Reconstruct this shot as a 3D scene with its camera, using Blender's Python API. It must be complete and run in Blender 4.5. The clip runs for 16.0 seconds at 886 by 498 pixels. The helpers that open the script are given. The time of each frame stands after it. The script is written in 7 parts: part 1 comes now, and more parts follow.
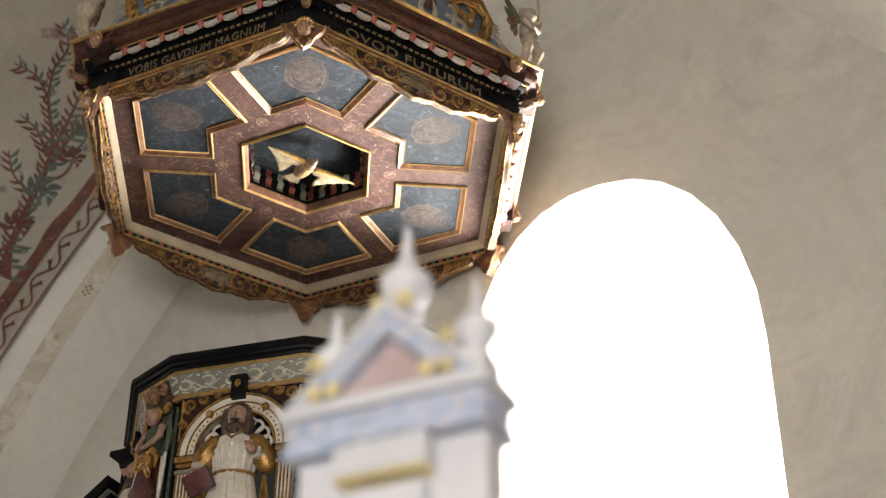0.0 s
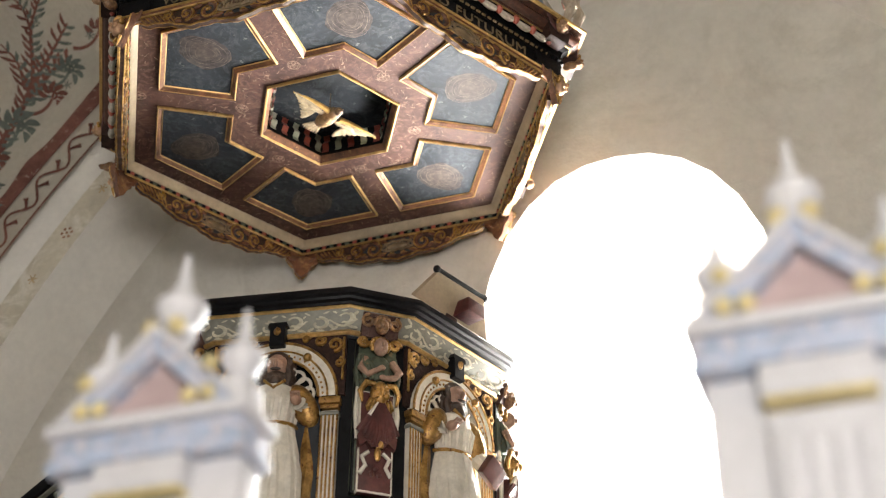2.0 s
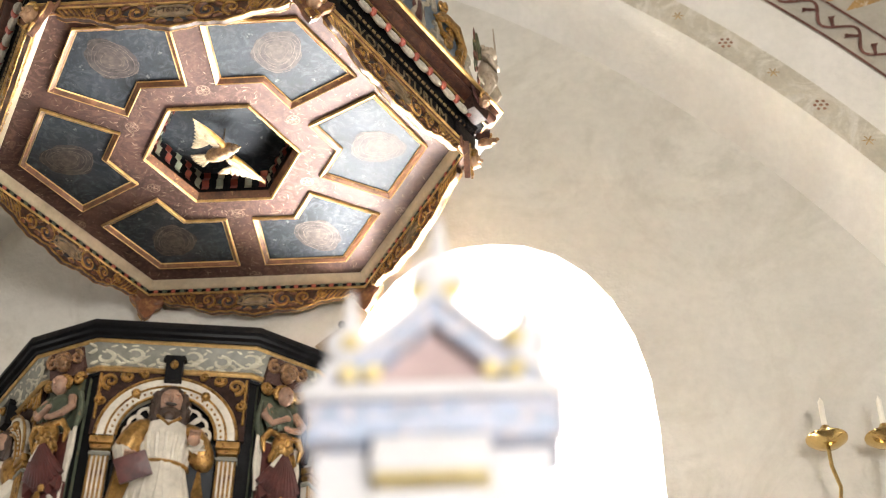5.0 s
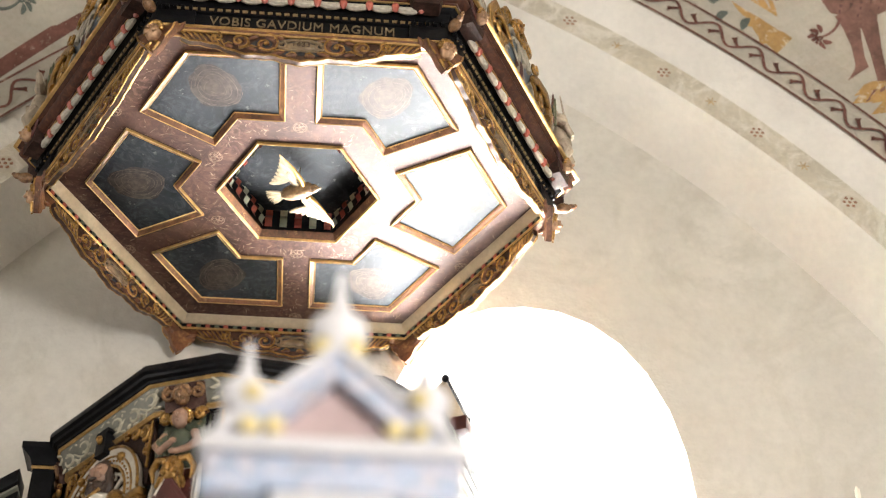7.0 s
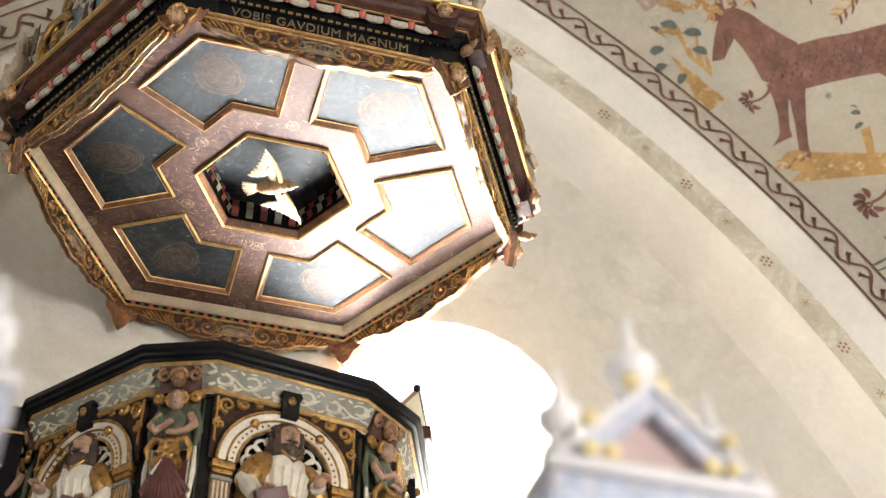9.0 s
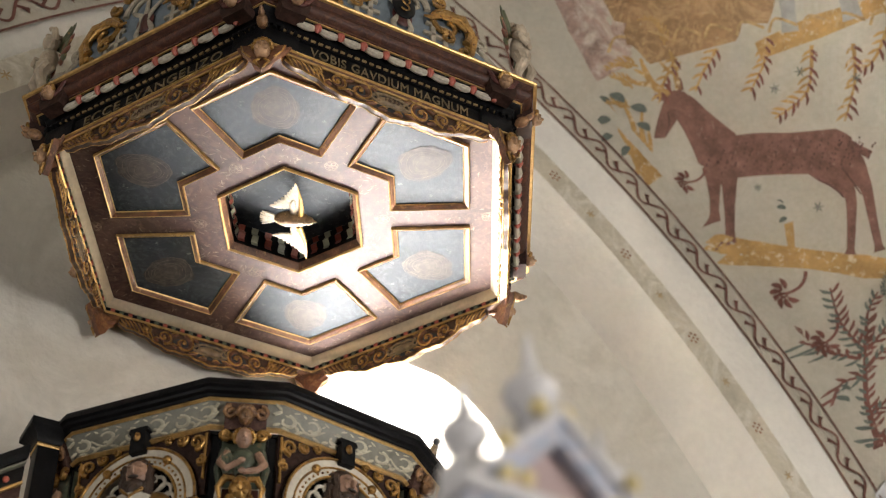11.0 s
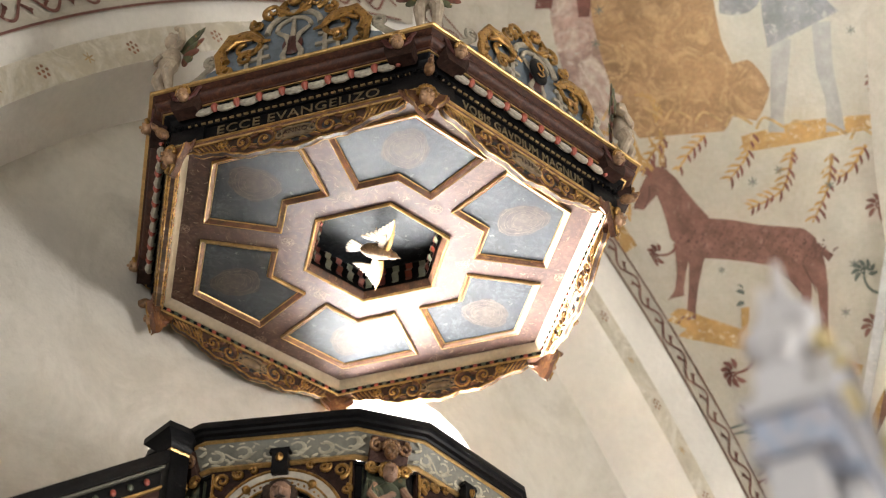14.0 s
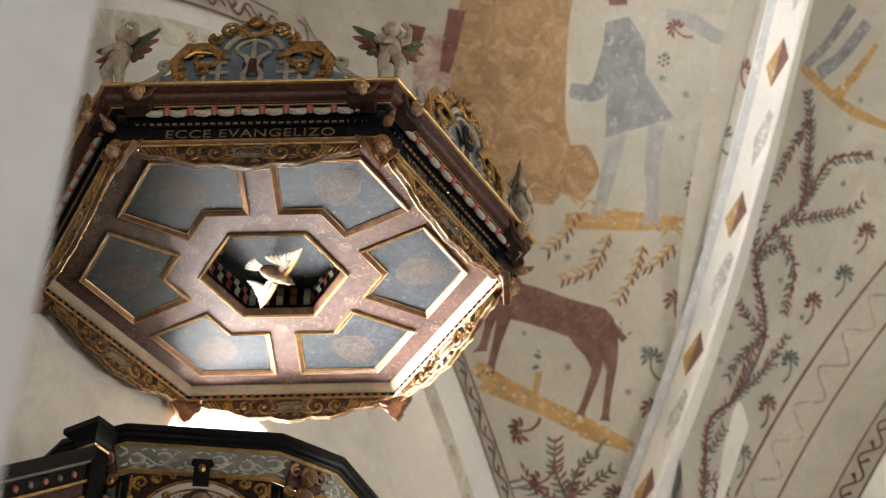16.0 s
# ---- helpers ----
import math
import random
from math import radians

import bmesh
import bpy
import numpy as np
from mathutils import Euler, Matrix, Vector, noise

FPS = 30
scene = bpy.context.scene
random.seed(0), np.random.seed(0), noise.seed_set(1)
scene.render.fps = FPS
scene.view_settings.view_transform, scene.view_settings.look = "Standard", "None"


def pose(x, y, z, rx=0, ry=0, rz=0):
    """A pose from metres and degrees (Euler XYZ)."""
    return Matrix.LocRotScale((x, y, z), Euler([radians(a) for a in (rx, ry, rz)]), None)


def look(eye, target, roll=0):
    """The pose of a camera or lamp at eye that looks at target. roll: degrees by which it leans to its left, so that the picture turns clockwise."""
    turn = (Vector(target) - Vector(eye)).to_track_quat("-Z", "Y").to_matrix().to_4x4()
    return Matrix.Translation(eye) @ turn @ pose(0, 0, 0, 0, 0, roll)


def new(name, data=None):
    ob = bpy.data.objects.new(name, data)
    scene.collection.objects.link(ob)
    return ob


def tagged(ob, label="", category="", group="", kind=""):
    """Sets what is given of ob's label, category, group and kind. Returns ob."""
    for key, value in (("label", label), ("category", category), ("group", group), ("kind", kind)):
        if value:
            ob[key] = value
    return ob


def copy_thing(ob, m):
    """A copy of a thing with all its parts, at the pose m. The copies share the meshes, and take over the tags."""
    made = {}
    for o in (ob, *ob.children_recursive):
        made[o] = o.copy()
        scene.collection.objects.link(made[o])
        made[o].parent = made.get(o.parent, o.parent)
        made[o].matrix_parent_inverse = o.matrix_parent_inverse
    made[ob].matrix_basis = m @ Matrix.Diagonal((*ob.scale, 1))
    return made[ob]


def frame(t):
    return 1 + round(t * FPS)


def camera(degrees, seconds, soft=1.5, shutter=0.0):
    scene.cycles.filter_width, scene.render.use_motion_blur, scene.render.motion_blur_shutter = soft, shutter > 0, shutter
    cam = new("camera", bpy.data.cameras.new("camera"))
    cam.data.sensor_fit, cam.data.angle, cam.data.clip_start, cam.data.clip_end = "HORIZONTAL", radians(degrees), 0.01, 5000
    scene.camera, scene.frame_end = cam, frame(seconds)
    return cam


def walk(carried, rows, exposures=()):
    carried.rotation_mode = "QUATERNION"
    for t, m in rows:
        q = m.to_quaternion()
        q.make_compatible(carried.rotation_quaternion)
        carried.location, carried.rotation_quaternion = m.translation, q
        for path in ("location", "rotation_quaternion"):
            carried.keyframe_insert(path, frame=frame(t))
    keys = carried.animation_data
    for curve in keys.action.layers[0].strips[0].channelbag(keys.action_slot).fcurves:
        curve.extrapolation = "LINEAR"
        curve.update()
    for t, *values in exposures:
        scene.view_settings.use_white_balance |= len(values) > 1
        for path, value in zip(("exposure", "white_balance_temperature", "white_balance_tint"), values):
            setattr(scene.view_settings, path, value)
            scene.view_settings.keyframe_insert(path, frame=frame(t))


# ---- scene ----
cam = camera(33.6, 16.0, soft=1.1)
PATH = [
    (0, (2.702, -4.2, 0.508), (1.978, -2.717, 1.637), 0.7),
    (0.5, (2.536, -4.257, 0.522), (1.873, -2.74, 1.644), 0.5),
    (1, (2.354, -4.261, 0.524), (1.731, -2.727, 1.646), 0.5),
    (1.5, (2.189, -4.267, 0.526), (1.594, -2.718, 1.643), 0.5),
    (2, (2.007, -4.269, 0.508), (1.455, -2.704, 1.624), 0.6),
    (2.5, (1.846, -4.267, 0.499), (1.348, -2.682, 1.612), 0.7),
    (3, (1.674, -4.238, 0.512), (1.247, -2.63, 1.623), 0.2),
    (3.5, (1.554, -4.203, 0.512), (1.2, -2.587, 1.635), 0.0),
    (4, (1.425, -4.21, 0.499), (1.169, -2.596, 1.653), -0.3),
    (4.2, (1.408, -4.194, 0.519), (1.175, -2.588, 1.687), -0.3),
    (6.3, (0.477, -4.136, 0.475), (0.56, -2.631, 1.789), 0.0),
    (6.5, (0.364, -4.136, 0.498), (0.473, -2.626, 1.805), -0.6),
    (7, (0.135, -4.143, 0.517), (0.287, -2.628, 1.813), -0.6),
    (7.5, (-0.053, -4.153, 0.492), (0.15, -2.642, 1.786), -0.7),
    (8, (-0.212, -4.201, 0.469), (0.058, -2.694, 1.757), -0.4),
    (8.5, (-0.363, -4.183, 0.447), (-0.018, -2.698, 1.742), -0.4),
    (8.7, (-0.419, -4.186, 0.444), (-0.045, -2.709, 1.74), -0.2),
    (10.8, (-1.534, -4.014, 0.53), (-0.794, -2.678, 1.82), -1.4),
    (11, (-1.624, -4.01, 0.531), (-0.863, -2.683, 1.819), -1.3),
    (11.5, (-1.819, -3.96, 0.533), (-1.02, -2.658, 1.824), -1.1),
    (12, (-2.03, -3.842, 0.5), (-1.193, -2.575, 1.802), -1.6),
    (12.5, (-2.213, -3.794, 0.516), (-1.341, -2.545, 1.813), -1.2),
    (13, (-2.436, -3.711, 0.512), (-1.514, -2.494, 1.804), -1.1),
    (13.5, (-2.652, -3.567, 0.525), (-1.672, -2.396, 1.817), -1.3),
    (14, (-2.872, -3.464, 0.538), (-1.827, -2.346, 1.825), -1.0),
    (14.5, (-3.105, -3.376, 0.536), (-1.987, -2.323, 1.815), -0.8),
    (15, (-3.386, -3.247, 0.504), (-2.179, -2.292, 1.78), -1.0),
    (15.5, (-3.594, -3.122, 0.453), (-2.322, -2.263, 1.736), -1.3),
    (16, (-3.706, -2.949, 0.492), (-2.38, -2.183, 1.778), -1.1),
]


EXPOSURES = [(0, 0.35), (1.5, 0.4), (3, 0.7), (4, 1.0), (6.5, 1.3), (8.5, 1.37), (10.8, 0.75), (11.5, 0.68), (12.5, 1.15), (13.5, 1.25), (15, 0.84), (16, 0.6)]
walk(cam, [(t, look(eye, target, roll)) for t, eye, target, roll in PATH], EXPOSURES)

# ---------- world, light ----------
cam.data.dof.use_dof = True
cam.data.dof.focus_distance = 5.3
cam.data.dof.aperture_fstop = 2.2

world = bpy.data.worlds.new("sky")
scene.world = world
world.use_nodes = True
wn, wl = world.node_tree.nodes, world.node_tree.links
sky = wn.new("ShaderNodeTexSky")
sky.sky_type, sky.sun_disc = "NISHITA", False
sky.sun_elevation, sky.sun_rotation = radians(38), radians(150)
wl.new(sky.outputs[0], wn["Background"].inputs[0])
wn["Background"].inputs[1].default_value = 0.12

sun = new("sun", bpy.data.lights.new("sun", "SUN"))
sun.data.energy, sun.data.angle, sun.data.color = 2.5, radians(0.6), (1, 0.95, 0.88)
sun.matrix_world = look((6, 14, 12), (0, 0, 0))


def area_lamp(name, eye, target, w, h, watts, color=(1, 1, 1)):
    lamp = new(name, bpy.data.lights.new(name, "AREA"))
    lamp.data.shape, lamp.data.size, lamp.data.size_y = "RECTANGLE", w, h
    lamp.data.energy, lamp.data.color = watts, color
    lamp.matrix_world = look(eye, target)
    return lamp


area_lamp("window_light_north", (1.0, 2.05, 3.1), (1.0, 0, 3.1), 1.7, 3.6, 1250, (1, 0.99, 0.97))
# Unseen westerly source, set free in the nave; no window is built there.
area_lamp("unseen_light_west", (-7.6, -4.2, 2.3), (1.0, 0.2, 3.6), 2.2, 2.8, 100, (1, 0.97, 0.92))
# Added low fill from an unseen source, brightening the north wall and pulpit.
area_lamp("low_fill_south", (3.4, -7.45, 1.2), (0.2, 0.4, 3.2), 1.6, 2.1, 205, (1, 0.97, 0.93))

# ---------- materials ----------


def node(nt, kind, **values):
    n = nt.nodes.new(kind)
    for key, value in values.items():
        n.inputs[key].default_value = value
    return n


def material(name, color, rough=0.6, metal=0.0, vary=0.12, scale=6.0, fine=60.0, bump=0.15, worn=None, worn_at=0.62,
             second=None, second_scale=9.0, spec=0.5):
    """Base colour with stains and grain at two scales, optional worn patches and marbling."""
    m = bpy.data.materials.new(name)
    m.use_nodes = True
    nt = m.node_tree
    b = nt.nodes["Principled BSDF"]
    tc = nt.nodes.new("ShaderNodeTexCoord")
    big = node(nt, "ShaderNodeTexNoise", Scale=scale, Detail=5.0, Roughness=0.6)
    small = node(nt, "ShaderNodeTexNoise", Scale=fine, Detail=3.0, Roughness=0.6)
    for n in (big, small):
        nt.links.new(tc.outputs["Object"], n.inputs["Vector"])
    c = (*color, 1)
    lo = tuple(max(0, v * (1 - 2 * vary)) for v in color) + (1,)
    hi = tuple(min(1, v * (1 + 1.2 * vary)) for v in color) + (1,)
    ramp = nt.nodes.new("ShaderNodeValToRGB")
    ramp.color_ramp.elements[0].position, ramp.color_ramp.elements[0].color = 0.3, lo
    ramp.color_ramp.elements[1].position, ramp.color_ramp.elements[1].color = 0.7, hi
    nt.links.new(big.outputs["Fac"], ramp.inputs[0])
    out = ramp.outputs[0]

    def mix(fac, a, bcol, mode="MIX"):
        x = nt.nodes.new("ShaderNodeMix")
        x.data_type, x.blend_type = "RGBA", mode
        if isinstance(fac, float):
            x.inputs[0].default_value = fac
        else:
            nt.links.new(fac, x.inputs[0])
        nt.links.new(a, x.inputs[6])
        if isinstance(bcol, tuple):
            x.inputs[7].default_value = bcol
        else:
            nt.links.new(bcol, x.inputs[7])
        return x.outputs[2]

    if second:
        vein = node(nt, "ShaderNodeTexNoise", Scale=second_scale, Detail=8.0, Roughness=0.7, Distortion=2.5)
        nt.links.new(tc.outputs["Object"], vein.inputs["Vector"])
        vr = nt.nodes.new("ShaderNodeValToRGB")
        vr.color_ramp.elements[0].position, vr.color_ramp.elements[1].position = 0.47, 0.62
        nt.links.new(vein.outputs["Fac"], vr.inputs[0])
        out = mix(vr.outputs[0], out, (*second, 1))
    g = nt.nodes.new("ShaderNodeMapRange")
    g.inputs[1].default_value, g.inputs[2].default_value = 0.3, 0.7
    g.inputs[3].default_value, g.inputs[4].default_value = 1 - vary, 1 + vary * 0.5
    nt.links.new(small.outputs["Fac"], g.inputs[0])
    out = mix(1.0, out, g.outputs[0], "MULTIPLY")
    if worn:
        wr = nt.nodes.new("ShaderNodeValToRGB")
        wr.color_ramp.elements[0].position, wr.color_ramp.elements[1].position = worn_at, worn_at + 0.05
        wnoise = node(nt, "ShaderNodeTexNoise", Scale=fine * 0.45, Detail=6.0, Roughness=0.75)
        nt.links.new(tc.outputs["Object"], wnoise.inputs["Vector"])
        nt.links.new(wnoise.outputs["Fac"], wr.inputs[0])
        out = mix(wr.outputs[0], out, (*worn, 1))
    nt.links.new(out, b.inputs["Base Color"])
    rr = nt.nodes.new("ShaderNodeMapRange")
    rr.inputs[3].default_value, rr.inputs[4].default_value = max(0.05, rough - 0.1), min(1, rough + 0.1)
    nt.links.new(small.outputs["Fac"], rr.inputs[0])
    nt.links.new(rr.outputs[0], b.inputs["Roughness"])
    b.inputs["Metallic"].default_value = metal
    b.inputs["Specular IOR Level"].default_value = spec
    if bump:
        bp = node(nt, "ShaderNodeBump", Strength=bump, Distance=0.01)
        addn = nt.nodes.new("ShaderNodeMath")
        addn.operation = "ADD"
        nt.links.new(big.outputs["Fac"], addn.inputs[0])
        nt.links.new(small.outputs["Fac"], addn.inputs[1])
        nt.links.new(addn.outputs[0], bp.inputs["Height"])
        nt.links.new(bp.outputs[0], b.inputs["Normal"])
    return m


PLASTER = material("lime_plaster", (0.63, 0.60, 0.54), 0.9, vary=0.06, scale=1.1, fine=26, bump=0.6, second=(0.55, 0.52, 0.46), second_scale=1.3)
SOFFIT = material("white_limewash", (0.76, 0.73, 0.68), 0.9, vary=0.05, scale=2.0, fine=30, bump=0.4)
BUFF = material("buff_limewash", (0.56, 0.51, 0.41), 0.9, vary=0.09, scale=4.0, fine=40, bump=0.4, second=(0.68, 0.64, 0.56), second_scale=5.0)
WEB = material("painted_vault_plaster", (0.47, 0.435, 0.365), 0.9, vary=0.08, scale=2.2, fine=35, bump=0.4, second=(0.44, 0.395, 0.325), second_scale=2.5)
OCHRE = material("red_ochre_fresco", (0.185, 0.078, 0.060), 0.9, vary=0.2, scale=9, fine=70, bump=0.1, worn=(0.36, 0.25, 0.20), worn_at=0.60)
BEAST = material("rust_fresco", (0.205, 0.105, 0.080), 0.9, vary=0.2, scale=12, fine=60, bump=0.1, worn=(0.27, 0.165, 0.13), worn_at=0.60)
YELLOW = material("yellow_ochre_fresco", (0.44, 0.27, 0.10), 0.9, vary=0.15, scale=6, fine=50, bump=0.1, worn=(0.56, 0.46, 0.32), worn_at=0.56)
GREYBLUE = material("grey_blue_fresco", (0.25, 0.25, 0.25), 0.9, vary=0.15, scale=10, fine=50, bump=0.1, worn=(0.40, 0.38, 0.34), worn_at=0.56)
GREENFR = material("green_grey_fresco", (0.13, 0.15, 0.13), 0.9, vary=0.15, scale=12, fine=60, bump=0.1, worn=(0.4, 0.38, 0.3), worn_at=0.6)
PALEFR = material("pale_grey_fresco", (0.36, 0.345, 0.32), 0.9, vary=0.1, scale=10, fine=50, bump=0.1)
MAUVE = material("mauve_fresco", (0.36, 0.25, 0.21), 0.9, vary=0.2, scale=5, fine=40, bump=0.1, second=(0.5, 0.42, 0.36), second_scale=4)
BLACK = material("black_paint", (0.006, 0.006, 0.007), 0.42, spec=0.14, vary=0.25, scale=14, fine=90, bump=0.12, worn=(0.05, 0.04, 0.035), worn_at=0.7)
GOLD = material("aged_gilding", (0.44, 0.25, 0.075), 0.32, metal=0.7, vary=0.28, scale=25, fine=120, bump=0.25, worn=(0.12, 0.05, 0.024), worn_at=0.57)
GOLDLINE = material("gold_line", (0.58, 0.37, 0.14), 0.36, metal=0.65, vary=0.18, scale=20, fine=120, bump=0.1, worn=(0.30, 0.17, 0.07), worn_at=0.67)
BROWN = material("brown_carved_wood", (0.155, 0.062, 0.025), 0.5, vary=0.3, scale=18, fine=90, bump=0.3, worn=(0.34, 0.18, 0.07), worn_at=0.60)
MARBLE = material("red_marbled_paint", (0.058, 0.028, 0.021), 0.64, spec=0.20, vary=0.25, scale=7, fine=80, bump=0.06, second=(0.094, 0.050, 0.038), second_scale=14, worn=(0.15, 0.098, 0.074), worn_at=0.60)
PANEL = material("slate_blue_paint", (0.015, 0.018, 0.023), 0.64, spec=0.20, vary=0.3, scale=5, fine=60, bump=0.10, second=(0.036, 0.042, 0.048), second_scale=10, worn=(0.095, 0.098, 0.095), worn_at=0.62)
FACEPAINT = material("faded_rose_painting", (0.044, 0.034, 0.030), 0.65, spec=0.20, vary=0.3, scale=14, fine=50, bump=0.10, second=(0.066, 0.050, 0.044), second_scale=16)
CREAM = material("cream_paint", (0.34, 0.27, 0.18), 0.55, vary=0.12, scale=9, fine=60, bump=0.1, worn=(0.4, 0.3, 0.2), worn_at=0.68)
RED = material("red_paint", (0.36, 0.085, 0.055), 0.4, vary=0.2, scale=14, fine=70, bump=0.1, worn=(0.20, 0.06, 0.04), worn_at=0.64)
TORUS = material("oxblood_marbled_paint", (0.052, 0.017, 0.010), 0.5, spec=0.3, vary=0.25, scale=12, fine=90, bump=0.1, second=(0.100, 0.036, 0.017), second_scale=22, worn=(0.22, 0.11, 0.07), worn_at=0.72)
GREEN = material("green_paint", (0.085, 0.10, 0.065), 0.45, vary=0.25, scale=14, fine=70, bump=0.1, worn=(0.2, 0.14, 0.07), worn_at=0.6)
PALEGREEN = material("pale_green_paint", (0.46, 0.49, 0.36), 0.4, vary=0.15, scale=14, fine=70, bump=0.1)
WHITE = material("ivory_paint", (0.62, 0.57, 0.48), 0.5, vary=0.12, scale=12, fine=70, bump=0.15, worn=(0.36, 0.29, 0.21), worn_at=0.66)
FLESH = material("aged_flesh_paint", (0.36, 0.215, 0.145), 0.5, vary=0.2, scale=20, fine=60, bump=0.2, worn=(0.24, 0.15, 0.10), worn_at=0.62)
FRIEZE = material("grey_green_paint", (0.19, 0.185, 0.15), 0.5, vary=0.15, scale=14, fine=60, bump=0.1)
STEEL = material("blue_grey_paint", (0.13, 0.165, 0.20), 0.5, vary=0.2, scale=12, fine=60, bump=0.15, worn=(0.3, 0.3, 0.28), worn_at=0.66)
DARKRED = material("wine_red_paint", (0.085, 0.022, 0.018), 0.45, vary=0.25, scale=14, fine=60, bump=0.15)
PEW = material("lilac_grey_pew_paint", (0.68, 0.67, 0.69), 0.45, vary=0.06, scale=5, fine=50, bump=0.08)
PEWBLUE = material("pale_blue_pew_paint", (0.40, 0.48, 0.63), 0.45, vary=0.16, scale=22, fine=60, bump=0.08, second=(0.70, 0.62, 0.62), second_scale=24)
PEWPINK = material("old_rose_pew_paint", (0.50, 0.38, 0.37), 0.45, vary=0.08, scale=8, fine=60, bump=0.08)
PEWGOLD = material("yellow_gold_pew_paint", (0.72, 0.60, 0.30), 0.4, metal=0.15, vary=0.12, scale=18, fine=60, bump=0.1)
OAK = material("dark_oak", (0.16, 0.09, 0.045), 0.5, vary=0.25, scale=5, fine=60, bump=0.2)
PAPER = material("lectern_board", (0.27, 0.20, 0.125), 0.55, vary=0.12, scale=6, fine=60, bump=0.05)
BRASS = material("polished_brass", (0.72, 0.52, 0.22), 0.18, metal=1.0, vary=0.1, scale=10, fine=60, bump=0.03)
WAX = material("candle_wax", (0.85, 0.80, 0.70), 0.5, vary=0.04, scale=12, fine=50, bump=0.04)
# Dark grey chosen so the unseen walls throw less light onto the vault.
DIM = material("low_bounce_plaster", (0.24, 0.22, 0.19), 0.9, vary=0.1, scale=1.2, fine=26, bump=0.4)
STONE = material("floor_tile_stone", (0.21, 0.175, 0.14), 0.75, vary=0.15, scale=2.0, fine=30, bump=0.2)
IRON = material("white_window_bar", (0.55, 0.53, 0.50), 0.6, vary=0.08, scale=9, fine=50, bump=0.05)
LETTER = material("dull_gold_lettering", (0.21, 0.155, 0.085), 0.45, metal=0.25, vary=0.25, scale=30, fine=120, bump=0.0)
INK = material("dark_brown_lettering", (0.06, 0.03, 0.02), 0.6, vary=0.15, scale=30, fine=120, bump=0.0)
CHERUB = material("worn_gilt_wood", (0.27, 0.145, 0.065), 0.45, metal=0.2, vary=0.3, scale=30, fine=90, bump=0.3, worn=(0.12, 0.06, 0.035), worn_at=0.55)
DARKWOOD = material("dark_carved_wood", (0.040, 0.020, 0.015), 0.6, spec=0.15, vary=0.3, scale=20, fine=80, bump=0.2)
TAN = material("tan_cartouche_paint", (0.21, 0.145, 0.08), 0.5, vary=0.2, scale=30, fine=90, bump=0.1, worn=(0.16, 0.10, 0.05), worn_at=0.6)
BAY = material("dark_blue_niche_paint", (0.02, 0.024, 0.03), 0.5, vary=0.2, scale=12, fine=60, bump=0.05)

glass = bpy.data.materials.new("old_window_glass")
glass.use_nodes = True
gb = glass.node_tree.nodes["Principled BSDF"]
gb.inputs["Transmission Weight"].default_value, gb.inputs["Roughness"].default_value, gb.inputs["IOR"].default_value = 1.0, 0.25, 1.1
gn = glass.node_tree.nodes.new("ShaderNodeTexNoise")
gn.inputs["Scale"].default_value = 7
gbump = glass.node_tree.nodes.new("ShaderNodeBump")
gbump.inputs["Strength"].default_value = 0.1
glass.node_tree.links.new(gn.outputs["Fac"], gbump.inputs["Height"])
glass.node_tree.links.new(gbump.outputs[0], gb.inputs["Normal"])

# ---------- building helpers ----------


def mesh_of(name, bm, mat, smooth=True):
    me = bpy.data.meshes.new(name)
    bmesh.ops.recalc_face_normals(bm, faces=bm.faces)
    bm.to_mesh(me)
    bm.free()
    for mm in (mat if isinstance(mat, (list, tuple)) else [mat]):
        me.materials.append(mm)
    if smooth:
        me.polygons.foreach_set("use_smooth", [True] * len(me.polygons))
        me.set_sharp_from_angle(angle=radians(32))
    return me


def part(name, bm, mat, parent=None, label="", m=None, smooth=True):
    ob = new(name, mesh_of(name, bm, mat, smooth))
    ob.parent = parent
    if m is not None:
        ob.matrix_basis = m
    if label:
        tagged(ob, label)
    return ob


def again(ob, m, parent=None):
    """One more object on the mesh of ob."""
    o = new(ob.name.split(".")[0], ob.data)
    o.parent = parent if parent is not None else ob.parent
    o.matrix_basis = m
    if "label" in ob:
        tagged(o, ob["label"])
    return o


def thing(name, label, category, m=None, group="", kind=""):
    e = new(name)
    e.empty_display_size = 0.1
    if m is not None:
        e.matrix_basis = m
    return tagged(e, label, category, group, kind)


def box(bm, x0, x1, y0, y1, z0, z1, bevel=0.0):
    r = bmesh.ops.create_cube(bm, size=1.0)
    vs = r["verts"]
    bmesh.ops.scale(bm, vec=(x1 - x0, y1 - y0, z1 - z0), verts=vs)
    bmesh.ops.translate(bm, vec=((x0 + x1) / 2, (y0 + y1) / 2, (z0 + z1) / 2), verts=vs)
    if bevel:
        es = list({e for v in vs for e in v.link_edges})
        vs = bmesh.ops.bevel(bm, geom=es, offset=bevel, segments=2, affect="EDGES", profile=0.6)["verts"]
    return vs


def ball(bm, c, r, u=12, v=8, m=None):
    """An ellipsoid; r may be three radii, m a turn."""
    vs = bmesh.ops.create_uvsphere(bm, u_segments=u, v_segments=v, radius=1.0)["verts"]
    r = r if isinstance(r, (tuple, list)) else (r, r, r)
    mm = Matrix.Translation(c) @ (m if m is not None else Matrix()) @ Matrix.Diagonal((*r, 1))
    bmesh.ops.transform(bm, matrix=mm, verts=vs)
    return vs


